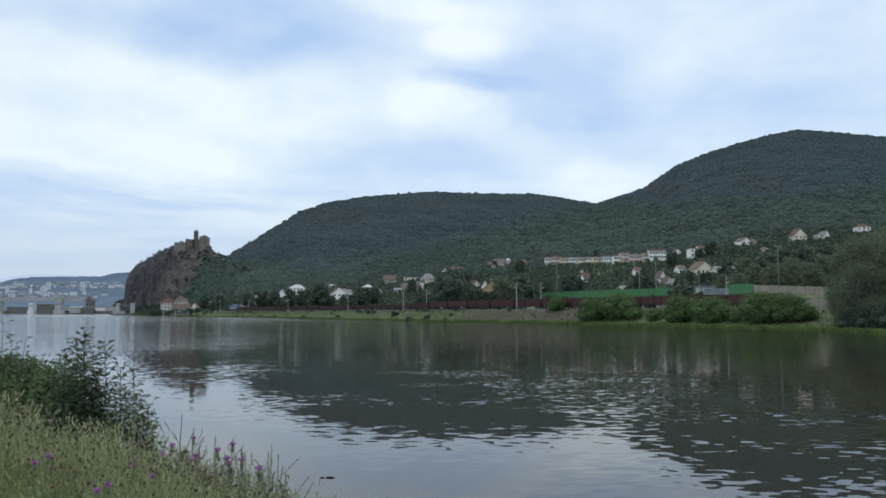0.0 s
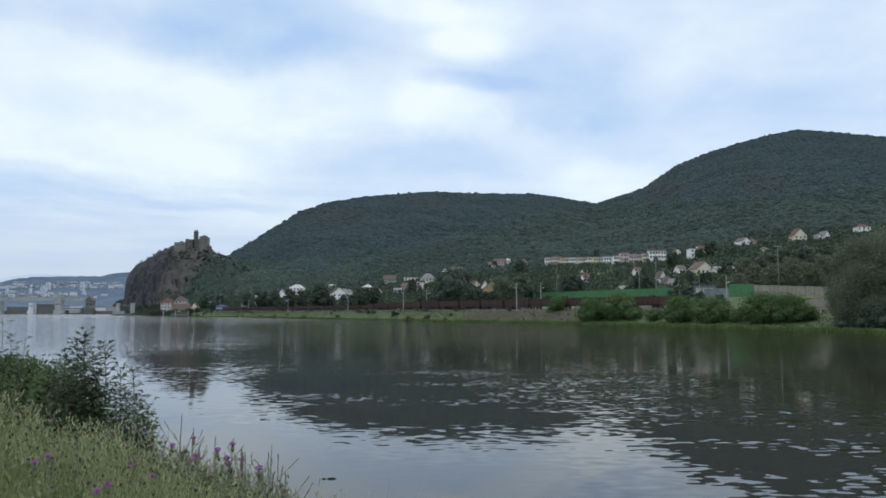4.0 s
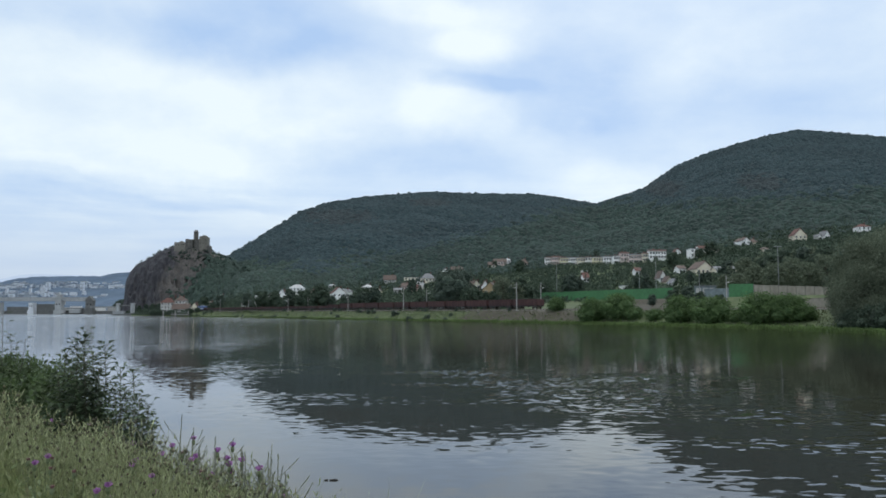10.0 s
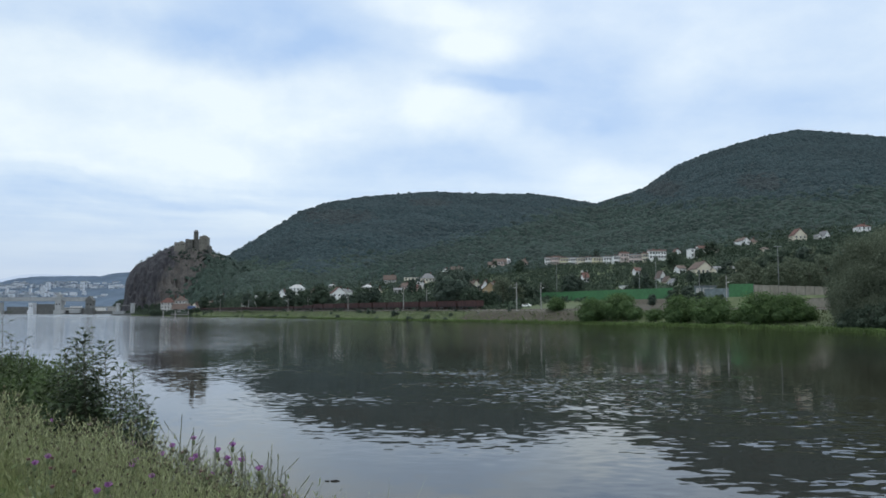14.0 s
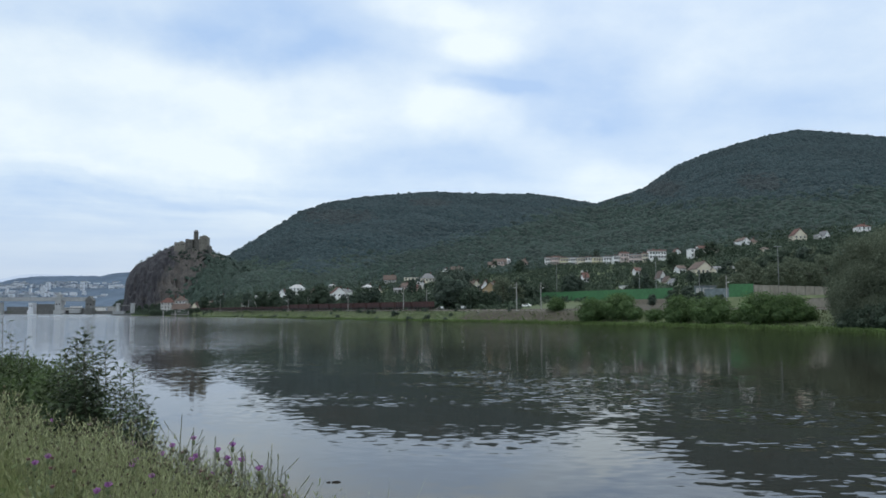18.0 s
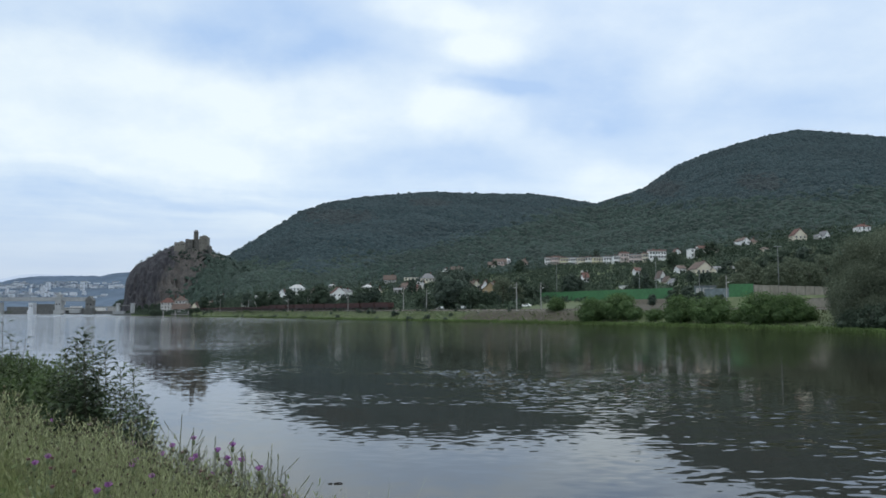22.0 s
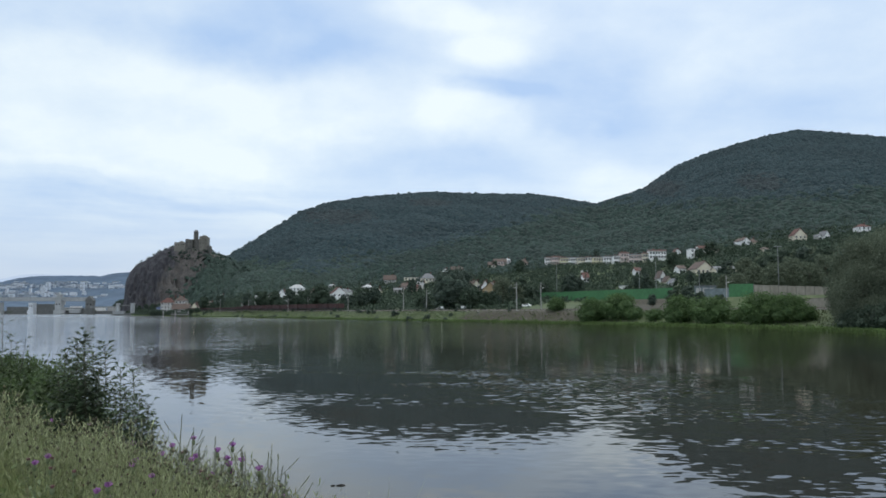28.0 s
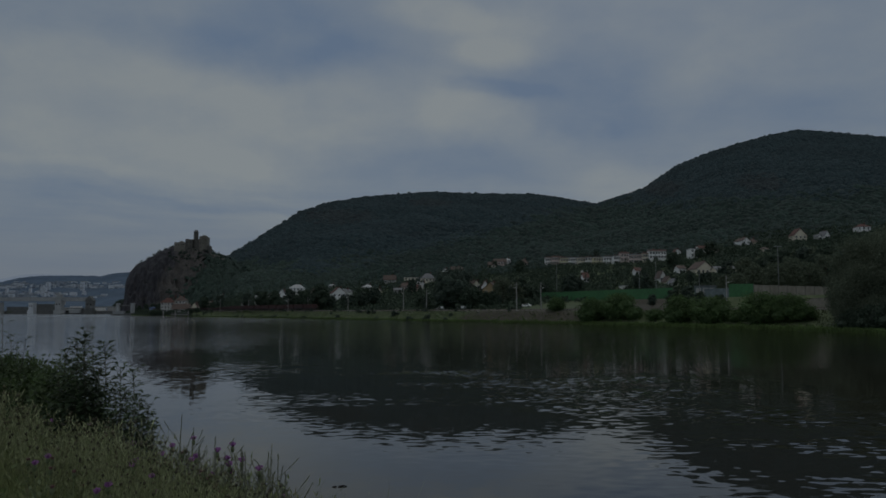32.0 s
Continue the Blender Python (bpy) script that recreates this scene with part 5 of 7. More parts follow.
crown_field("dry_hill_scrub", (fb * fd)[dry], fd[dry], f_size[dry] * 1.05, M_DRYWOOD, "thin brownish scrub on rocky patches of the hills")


spots = []
while len(spots) < 1150:
    b = random.uniform(-0.33, 0.66)
    start = RAIL_X0 / (b + RAIL_K) + 16
    end = max(float(np.interp(b, TOWN_B, TOWN_D)) + 110, start + 70)
    d = start + (end - start) * random.random() ** 0.8
    x, y = b * d, d
    if any(abs(x - hx) < hw + 3 and abs(y - hy) < 11 for hx, hy, hw, hz in blocked):
        continue
    if 0.1 < b < 0.52 and d < 330 and x < 135:
        continue
    k = random.uniform(0.5, 1.15)
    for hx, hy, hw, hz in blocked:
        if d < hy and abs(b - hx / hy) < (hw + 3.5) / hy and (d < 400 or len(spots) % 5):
            # growth that would cover a house from the camera is kept low
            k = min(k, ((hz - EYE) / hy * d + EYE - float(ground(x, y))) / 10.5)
    if k < 0.16:
        continue
    spots.append((d, x, y, k, random.randrange(6), random.uniform(0, 360), random.uniform(0.85, 1.15)))
spots.sort()
for d, x, y, k, kind, turn, kz in spots[:112]:
    put(KINDS[kind], x, y, k, turn, kz)
# the trees further up the slope, joined
far_v, far_f, count = [], [], 0
for kind in range(6):
    me = KINDS[kind].children[1].data
    co_ = np.empty(len(me.vertices) * 3, np.float32)
    me.vertices.foreach_get("co", co_)
    co_ = co_.reshape(-1, 3)
    loops = np.empty(len(me.loops), np.int32)
    me.loops.foreach_get("vertex_index", loops)
    quads = loops.reshape(-1, 4)
    # half the leaves will do at that distance
    order = np.arange(len(quads)) % 108
    quads = quads[(order >= 80) | (order % 2 == 0)]
    used = np.unique(quads)
    quads, co_ = np.searchsorted(used, quads), co_[used]
    for d, x, y, k, kd, turn, kz in spots[112:]:
        if kd == kind:
            c_, s_ = math.cos(radians(turn)) * k, math.sin(radians(turn)) * k
            far_v.append(co_ @ np.array([[c_, s_, 0], [-s_, c_, 0], [0, 0, k * kz]], np.float32) + np.array([x, y, float(ground(x, y)) - 0.1], np.float32))
            far_f.append(quads + count)
            count += len(co_)
tagged(sheet("village_woods", np.concatenate(far_v), np.concatenate(far_f), M_LEAF, False), "mixed garden trees and thickets on the upper village slope", "woodland", kind="stuff")
for src, b, d, k, kz in ((BIG_DARK, 0.008, 322, 1.0, 1.0), (KINDS[2], -0.162, 428, 1.45, 1.0), (KINDS[1], -0.12, 410, 0.9, 0.9), (KINDS[5], 0.098, 330, 1.1, 1.0), (KINDS[0], 0.083, 335, 0.85, 1.0),
                         (KINDS[1], -0.105, 415, 1.0, 0.9), (KINDS[0], -0.235, 510, 1.3, 1.0), (KINDS[2], -0.22, 500, 1.2, 1.0), (KINDS[1], -0.255, 560, 1.1, 1.0), (KINDS[1], 0.03, 316, 0.8, 1.0),
                         (KINDS[1], -0.29, 640, 1.2, 1.0), (KINDS[0], -0.31, 660, 1.2, 1.0), (KINDS[2], 0.42, 300, 1.2, 1.0),
                         (KINDS[5], 0.44, 290, 1.4, 1.0), (KINDS[1], 0.47, 300, 1.4, 1.0), (KINDS[0], 0.4, 330, 1.1, 1.0), (KINDS[2], 0.5, 280, 1.5, 1.0), (KINDS[1], 0.37, 330, 1.0, 1.0), (KINDS[3], -0.2845, 936, 0.55, 1.0), (KINDS[1], -0.402, 842, 0.8, 1.0), (KINDS[0], -0.395, 822, 0.7, 1.0), (KINDS[1], -0.386, 806, 0.8, 1.0), (KINDS[2], -0.378, 790, 0.8, 1.0), (KINDS[1], -0.37, 770, 0.8, 1.0),
                         (KINDS[1], -0.1983, 470, 1.25, 0.95), (KINDS[0], -0.1807, 465, 1.3, 0.95), (KINDS[1], -0.1454, 430, 0.85, 0.95), (KINDS[2], -0.2123, 478, 0.75, 1.0), (KINDS[1], -0.1263, 432, 0.85, 0.95), (KINDS[0], -0.1036, 430, 1.2, 0.95), (KINDS[1], -0.0896, 428, 1.15, 0.95), (KINDS[2], -0.1557, 440, 1.0, 1.0), (KINDS[1], -0.2490, 540, 0.7, 1.0), (KINDS[0], -0.2306, 520, 0.75, 1.0), (KINDS[1], -0.3472, 634, 0.42, 1.0), (KINDS[0], -0.3641, 636, 0.4, 1.0), (KINDS[1], -0.3311, 598, 0.4, 1.0), (KINDS[0], -0.325, 650, 0.8, 1.0), (KINDS[1], -0.318, 640, 0.9, 1.0), (KINDS[1], -0.365, 748, 0.9, 1.0), (KINDS[0], -0.3, 605, 0.7, 1.0),
                         (KINDS[1], 0.272, 236, 0.4, 1.0), (KINDS[0], 0.3, 226, 0.55, 1.0), (KINDS[1], 0.318, 222, 0.62, 1.0), (KINDS[2], 0.334, 219, 0.45, 1.0), (KINDS[0], 0.36, 218, 0.4, 0.9)):
    put(src, b * d, d, k, 40 * k, kz)
for b, k in ((-0.4265, 1.7), (-0.4225, 2.3), (-0.4190, 2.6), (-0.4150, 2.7), (-0.4110, 2.9), (-0.4290, 1.3)):
    put(KINDS[1], b * 1520, 1520, k, 300 * b, 0.95)
for b, d, k, kz, turn in ((0.548, 131, 0.7, 0.95, 20), (0.61, 129, 1.0, 1.0, 130), (0.575, 142, 0.95, 1.0, 200), (0.54, 138, 0.66, 1.4, 75), (0.524, 141, 0.4, 1.8, 290), (0.566, 126, 0.42, 0.8, 160)):
    put(BIG_RIVER, b * d, d, k, turn, kz)
for src, b, d, k, kz in ((BUSH, 0.1475, 229, 0.62, 1.0), (BUSH, 0.1951, 204, 0.95, 1.0), (BUSH2, 0.2304, 199, 0.95, 1.02), (BUSH2, 0.2758, 186, 0.45, 0.95), (BUSH, 0.3089, 176, 0.9, 1.05),
                         (BUSH2, 0.3507, 168, 0.95, 0.92), (BUSH, 0.3844, 162, 0.5, 0.8), (BUSH2, 0.4152, 156, 0.92, 1.02), (BUSH, 0.4504, 151, 0.85, 0.95), (BUSH2, 0.2494, 193, 0.5, 0.9),
                         (BUSH, 0.4702, 148, 0.55, 0.9)):
    put(src, b * d * 1.025, d * 1.025, k, 77 * k, kz)
for _ in range(60):
    y = random.uniform(180, 520)
    q = random.random()
    x = float(np.interp(y, BANK_Y, BANK_X)) * (1 - q) + (rail_x(y) - 4) * q
    if 215 < y < 268 and random.random() < 0.75:
        continue
    put(BUSH3, x, y, random.uniform(0.4, 1.0), random.uniform(0, 360))
for q in range(16):
    b, d = -0.372 + 0.0036 * q, random.uniform(628, 646)
    put(BUSH3, b * d, d, random.uniform(1.0, 1.9), random.uniform(0, 360))
for b, d, k in ((-0.3640, 646, 0.8), (-0.3585, 640, 0.6), (-0.3530, 634, 0.75), (-0.3475, 628, 0.55), (-0.3410, 610, 0.5), (-0.3340, 606, 0.45), (-0.3270, 600, 0.6), (-0.3700, 652, 0.9), (-0.3190, 590, 0.6), (0.532, 128, 0.55), (0.557, 125, 0.65), (0.583, 122, 0.7), (0.61, 120, 0.7)):
    put(BUSH_DARK, b * d, d, k, 900 * b)
for b, d, k in ((0.383, 262, 0.8), (0.405, 272, 1.0), (0.432, 262, 1.05), (0.455, 270, 1.15), (0.478, 255, 1.0), (0.5, 262, 1.2), (0.392, 300, 1.2), (0.42, 310, 1.3), (0.448, 320, 1.35), (0.485, 300, 1.4), (0.365, 285, 0.7), (0.52, 290, 1.3), (0.078, 322, 1.2), (0.094, 326, 0.9)):
    put(OLIVE, b * d, d, k, 700 * b)
# garden trees close before the houses, which hide a corner of each
yard = random.Random(52)
for hx, hy, hw, hh, *_ in HOUSES:
    for sg in (-1, 1):
        if yard.random() < 0.8:
            x, y = hx + sg * hw * yard.uniform(0.32, 0.6), hy - yard.uniform(7.5, 10)
            put(KINDS[yard.randrange(6)], x, y, (hh + 2.0) / 10 * yard.uniform(0.4, 0.85), yard.uniform(0, 360), yard.uniform(0.95, 1.25))
for hx, hy, hw, hh, *_ in TERRACE:
    for q in (-0.3, 0.25):
        if yard.random() < 0.6:
            put(KINDS[yard.randrange(6)], hx + hw * (q + yard.uniform(-0.15, 0.15)), hy - yard.uniform(8, 11), hh / 10 * yard.uniform(0.3, 0.6), yard.uniform(0, 360))
for p_ in PROTO:
    p_.matrix_basis = pose(p_.location.x, p_.location.y, 0)
put_first = [(-0.2, 600), (-0.04, 520), (0.1, 560), (0.2, 600), (0.3, 470), (0.35, 520)]
for ob, (b, d) in zip(KINDS, put_first):
    ob.matrix_basis = pose(b * d, d, float(ground(b * d, d)) - 0.1)
for ob, (b, d) in zip(PROTO[6:], ((0.02, 345), (0.64, 135), (0.68, 140), (0.72, 132), (-0.02, 290), (-0.3760, 660), (0.54, 275))):
    ob.matrix_basis = pose(b * d, d, float(ground(b * d, d)) - 0.1)


# low garden scrub that fills the slope between the houses
rs = np.random.RandomState(77)
ub = np.concatenate([rs.uniform(-0.33, 0.68, 15000), rs.uniform(0.36, 0.68, 4500)])
u0 = RAIL_X0 / (ub + RAIL_K) + 14
u1 = np.maximum(np.interp(ub, TOWN_B, TOWN_D) + 70, u0 + 40)
ud = u0 + (u1 - u0) * rs.uniform(0, 1, len(ub)) ** 0.8
ux = ub * ud
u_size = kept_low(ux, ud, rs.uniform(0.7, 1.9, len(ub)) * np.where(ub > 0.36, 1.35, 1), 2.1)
ok = ~((ub > 0.1) & (ub < 0.52) & (ud < 300) & (ux < 125)) & (u_size > 0.3)
leafy_field("garden_scrub", ux[ok], ud[ok], ground(ux[ok], ud[ok]), u_size[ok] * 1.25, M_LEAF, "low garden scrub and hedges between the houses", 11)


# scrub along the bank under the crag
rs = np.random.RandomState(78)
cy_ = rs.uniform(560, 850, 900)
q = rs.uniform(0, 1, len(cy_))
cx_ = np.interp(cy_, BANK_Y, BANK_X) * (1 - q) + (rail_x(cy_) - 4) * q + np.where(cy_ > 660, rs.uniform(0, 18, len(cy_)), 0)
ok = (np.abs(cx_ - rail_x(cy_)) > 3.5) & ((cy_ > 672) | (rs.uniform(0, 1, len(cy_)) < 0.12))
leafy_field("bank_scrub", cx_[ok], cy_[ok], ground(cx_, cy_)[ok], rs.uniform(0.8, 2.4, ok.sum()), M_LEAF, "dark scrub along the bank under the crag", 20)


# rank grass along the far water's edge and over the embankment
def tuft_field(name, xs, ys, hs, material, label, blades=5):
    r = np.random.RandomState(3)
    k = len(xs)
    base = np.stack([xs, ys, ground(xs, ys) - 0.05], -1)
    a = r.uniform(0, 6.28, (k, blades))
    lean = r.uniform(0.1, 0.6, (k, blades)) * hs[:, None]
    dirv = np.stack([np.cos(a), np.sin(a), np.zeros_like(a)], -1)
    wv2 = np.stack([-np.sin(a), np.cos(a), np.zeros_like(a)], -1) * (hs[:, None, None] * 0.22)
    tip = base[:, None] + dirv * lean[..., None] + np.array([0, 0, 1.0]) * (hs[:, None, None] * r.uniform(0.6, 1.2, (k, blades, 1)))
    b0 = base[:, None] + dirv * 0.1
    v = np.stack([b0 - wv2, b0 + wv2, tip], 2).reshape(-1, 3)
    return tagged(sheet(name, v, np.arange(len(v)).reshape(-1, 3), material, False), label, "grass", kind="stuff")


rs = np.random.RandomState(17)
ty = 98 * np.exp(rs.uniform(0, 2.08, 17500))
tx = np.interp(ty, BANK_Y, BANK_X) + rs.exponential(1.6, len(ty)) - 0.15
M_EDGE = surface("edge grass", (0.1, 0.16, 0.045), (0.155, 0.225, 0.07), 0.9, 0.5, 0.05, rand="island", spread=0.25)
tuft_field("edge_grass", tx, ty, rs.uniform(0.25, 0.8, len(ty)), M_EDGE, "bright rank grass along the water's edge")
ty = 104 * np.exp(rs.uniform(0, 1.78, 28500))
q = rs.uniform(0, 1, len(ty))
tx = np.interp(ty, BANK_Y, BANK_X) * (1 - q) + (rail_x(ty) - 4.5) * q
keep = (np.hypot(tx - 22, ty - 243) > 30 + 9 * wave(tx, ty, 11, 2)) | (rs.uniform(0, 1, len(ty)) < 0.3)
M_WEED = surface("embankment weeds", (0.06, 0.082, 0.034), (0.115, 0.135, 0.06), 0.9, 0.4, 0.05, rand="island", spread=0.35)
tuft_field("embankment_weeds", tx[keep], ty[keep], rs.uniform(0.12, 0.36, keep.sum()), M_WEED, "patchy weeds and grass on the embankment")

# stones along the embankment
stones = Shape()
r = random.Random(8)
for _ in range(45):
    y = r.uniform(205, 330)
    q = r.uniform(0.25, 0.95)
    x = float(np.interp(y, BANK_Y, BANK_X)) * (1 - q) + (rail_x(y) - 4) * q
    k = r.uniform(0.1, 0.28)
    stones.box((x, y, float(ground(x, y)) + k * 0.2), (k * 1.4, k, k * 0.8), Euler((r.uniform(0, 1), r.uniform(0, 1), r.uniform(0, 3))).to_matrix())
ob = part("embankment_stones", stones, M_CONCRETE)
tagged(ob, "pale loose stones scattered on the embankment", "stones", kind="stuff")


# ---- terraced garden beds above the railway ----
for b, e, w in ((0.036, 0.0375, 9.0), (0.041, 0.0415, 11.0), (0.046, 0.0455, 12.0), (0.03, 0.033, 7.0)):
    d = next((q for q in range(360, 600, 2) if (float(ground(b * q, q)) - EYE) / q > e), 520)
    bed = thing("garden_wall", pose(b * d, d, float(ground(b * d, d)) - 0.4, 0, 0, -8), "low pale stone wall of a terraced garden", "wall", "garden walls on the slope")
    part("wall_course", Shape().box((0, 0, 0.6), (w, 0.45, 1.4)), M_PANEL, bed)
    part("coping", Shape().box((0, 0, 1.36), (w + 0.1, 0.6, 0.12)), M_CONCRETE, bed)


# ---- parked cars behind the line ----
def trackside_cabinet(x, y, turn):
    ob = thing("trackside_cabinet", pose(x, y, float(ground(x, y)) - 0.05, 0, 0, turn), "small white cabinet on a post beside the railway", "cabinet", "cabinets beside the railway")
    part("post", Shape().tube((0, 0, -0.2), (0, 0, 1.15), 0.12, 0.12, 8), M_UNDER, ob)
    part("body", Shape().box((0, 0, 1.55), (0.95, 0.5, 0.8)), WALLS["white"], ob)
    part("lid", Shape().box((0, 0, 1.98), (1.05, 0.6, 0.06)), M_STEEL, ob)
    for sg in (-1, 1):
        door = part("door", Shape().box((sg * 0.235, -0.26, 1.55), (0.45, 0.03, 0.72)), WALLS["white"], ob)
        part("door_handle", Shape().box((sg * 0.06, -0.285, 1.55), (0.03, 0.03, 0.16)), M_UNDER, door)


trackside_cabinet(-0.0014 * 305, 305, 20)
trackside_cabinet(0.0252 * 294, 294, -25)


def car(x, y, turn, paint, label):
    ob = thing("car", pose(x, y, float(ground(x, y)), 0, 0, turn), label, "car", "parked cars")
    prof = [(-2.1, 0.35), (2.1, 0.35), (2.15, 0.75), (1.25, 0.92), (0.55, 1.42), (-1.1, 1.45), (-1.9, 0.98), (-2.15, 0.9)]
    k = len(prof)
    s = Shape().add([(a, -0.86, c) for a, c in prof] + [(a, 0.86, c) for a, c in prof], [tuple(range(k)), tuple(range(2 * k - 1, k - 1, -1))] + [(i, k + i, k + (i + 1) % k, (i + 1) % k) for i in range(k)])
    part("body", s, paint, ob)
    for sg in (-0.875, 0.875):
        part("side_window", Shape().add([(-1.5, sg, 0.98), (0.95, sg, 0.98), (0.45, sg, 1.36), (-1.05, sg, 1.38)], [(0, 1, 2, 3)]), M_GLASS, ob)
        for wx_ in (-1.3, 1.35):
            wh = part("wheel", Shape().tube((wx_, sg * 0.86, 0.31), (wx_, sg * 1.02, 0.31), 0.31, 0.31, 14), M_UNDER, ob)
            part("rim", Shape().tube((wx_, sg * 1.0, 0.31), (wx_, sg * 1.03, 0.31), 0.18, 0.18, 10), M_STEEL, wh)
    part("windscreen", Shape().add([(1.22, -0.75, 0.96), (1.22, 0.75, 0.96), (0.62, 0.7, 1.4), (0.62, -0.7, 1.4)], [(0, 1, 2, 3)]), M_GLASS, ob)


car(31.3, 292.0, 165, WALLS["white"], "white car parked behind the railway")
car(7.8, 312.0, 150, M_STEEL, "silver car parked by the trees")
car(-0.7, 318.0, 160, WALLS["grey"], "grey car parked under the dark tree")

shed = thing("shed", pose(83.4, 244.0, float(ground(83.4, 244.0)) - 0.3, 0, 0, -22), "pale blue-grey sheet metal shed behind the netting fence", "shed")
M_SHEET = surface("blue-grey sheet metal", (0.13, 0.17, 0.18), (0.22, 0.26, 0.27), 0.6, 1.2, 0.3)
part("wall", Shape().box((0, 0, 1.5), (6.4, 4, 5.0)), M_SHEET, shed)
part("roof", Shape().box((0, 0, 4.1), (6.9, 4.6, 0.2)), ROOFS["grey"], shed)
for k in range(3):
    part("door_panel", Shape().box((-2.0 + 2.0 * k, -2.05, 2.2), (1.5, 0.08, 2.6)), WALLS["grey"], shed)


fence_run("sheet_fence", (82.0, 240.9, 10.6), (86.0, 230.9, 10.5), 6, 0, M_SHEET, M_STEEL, "blue-grey sheet metal fence panels beside a shed", "fence")
wall_low = thing("retaining_wall", pose(88.6, 178.0, 0, 0, 0, -66), "low pale concrete retaining wall on the slope", "wall")
for k in range(5):
    part("wall_block", Shape().box((-5.2 + 2.6 * k, 0, 5.2), (2.56, 0.4, 2.6)).box((-5.2 + 2.6 * k, 0, 6.56), (2.58, 0.56, 0.14)), M_PANEL, wall_low)


# ---- near bank: grass, thistles, saplings ----
M_BLADE = surface("meadow grass blades", (0.2, 0.24, 0.092), (0.36, 0.385, 0.19), 0.75, 3.0, 0.6, rand="island", spread=0.5, sub=0.45)
M_STALK = surface("dry seed stalks", (0.22, 0.21, 0.1), (0.36, 0.33, 0.19), 0.85, 8.0, 1.0, rand="island", spread=0.3)
M_SAPLING = surface("sapling leaves", (0.034, 0.058, 0.028), (0.085, 0.125, 0.06), 0.5, 9.0, 1.5, rand="island", spread=0.35, sub=0.3)
M_HEDGE = surface("hedge leaves", (0.066, 0.108, 0.04), (0.125, 0.175, 0.068), 0.55, 9.0, 1.5, rand="island", spread=0.35, sub=0.4)
M_STEM = surface("brown green stems", (0.05, 0.05, 0.03), (0.1, 0.1, 0.06), 0.85, 20.0, 2.0)
M_THISTLE = surface("thistle leaves", (0.15, 0.19, 0.095), (0.25, 0.285, 0.155), 0.75, 12.0, 2.0, rand="island", spread=0.2, sub=0.3)
M_PURPLE = surface("purple thistle florets", (0.38, 0.15, 0.4), (0.56, 0.28, 0.56), 0.8, 60.0, 5.0, rand="island", spread=0.25)

M_DRY = surface("withered florets", (0.13, 0.06, 0.06), (0.22, 0.11, 0.1), 0.9, 60.0, 5.0)

rs = np.random.RandomState(51)
N = 80000
gy = rs.uniform(1.2, 7.6, N)
gs = rs.uniform(-0.45, 1, N) ** 1 * 3.4 * rs.uniform(0.15, 1, N)
gs = np.where(gs < -0.22, -gs, gs)
gx = 2.03 - 0.85 * gy - gs / 0.76
clump = wave(gx, gy, 0.5, 61)
keep = (gx / gy > -0.75) & (gx / gy < -0.05) & (rs.uniform(0, 1, N) < 0.75 + 0.3 * clump)
gx, gy, gs, clump = gx[keep], gy[keep], gs[keep], clump[keep]
k = len(gx)
gh = rs.uniform(0.42, 0.8, k) * (1 + 0.14 * clump) * (1.0 - 0.06 * np.clip(gy - 3.5, 0, 3)) * np.where(gs < 0.6, 1.08, 1)
ga, gl = rs.uniform(0, 6.28, k), rs.uniform(0.05, 0.5, k) * gh
gw = rs.uniform(0.002, 0.0052, k)
base = np.stack([gx, gy, ground(gx, gy) - 0.02], -1)
dv = np.stack([np.cos(ga), np.sin(ga), 0 * ga], -1)
wd = np.stack([-np.sin(ga), np.cos(ga), 0 * ga], -1) * gw[:, None]
mid = base + dv * (gl * 0.3)[:, None] + np.array([0, 0, 1.0]) * (gh * 0.6)[:, None]
tip = base + dv * gl[:, None] + np.array([0, 0, 1.0]) * gh[:, None]
v = np.stack([base - wd, base + wd, mid - wd * 0.8, mid + wd * 0.8, tip], 1).reshape(-1, 3)
f = (np.array([(0, 1, 3), (0, 3, 2), (2, 3, 4)])[None] + (np.arange(k) * 5)[:, None, None]).reshape(-1, 3)
tagged(sheet("meadow_grass", v, f, M_BLADE, False), "tall uncut summer grass on the near bank", "grass", kind="stuff")

# shorter turf over the rest of the near bank
tx, ty = rs.uniform(-22, 12, 16000), rs.uniform(-14, 16, 16000)
keep = ((2.03 - 0.85 * ty - tx) > 0.1) & ((ty < 0.8) | (np.abs(tx) > 0.78 * ty)) & (np.hypot(tx, ty) > 0.7)
tuft_field("bank_turf", tx[keep], ty[keep], rs.uniform(0.1, 0.26, keep.sum()), M_EDGE, "short trodden turf on the near bank", 7)

# leafy herbs standing among the blades, thickest along the edge of the bank
k = 7600
gy = rs.uniform(1.6, 7.4, k)
gs = np.where(rs.uniform(0, 1, k) < 0.45, rs.uniform(-0.16, 0.45, k), rs.uniform(0.3, 3.2, k))
gx = 2.03 - 0.85 * gy - gs / 0.76
hh = np.where(gs < 0.45, 0.07, 0) + rs.uniform(0.5, 0.78, k) * (1.0 - 0.05 * np.clip(gy - 3.5, 0, 3)) + np.where(gs < 0, -0.7 * gs, 0)
base = np.stack([gx, gy, ground(gx, gy)], -1)
ga = rs.uniform(0, 6.28, k)
lean = np.stack([np.cos(ga), np.sin(ga), 0 * ga], -1) * (hh * rs.uniform(0.02, 0.22, k))[:, None]
wd = np.stack([-np.sin(ga), np.cos(ga), 0 * ga], -1)
top = base + lean + np.array([0, 0, 1.0]) * hh[:, None]
tris = [np.stack([base - wd * 0.002, base + wd * 0.002, top], 1)]
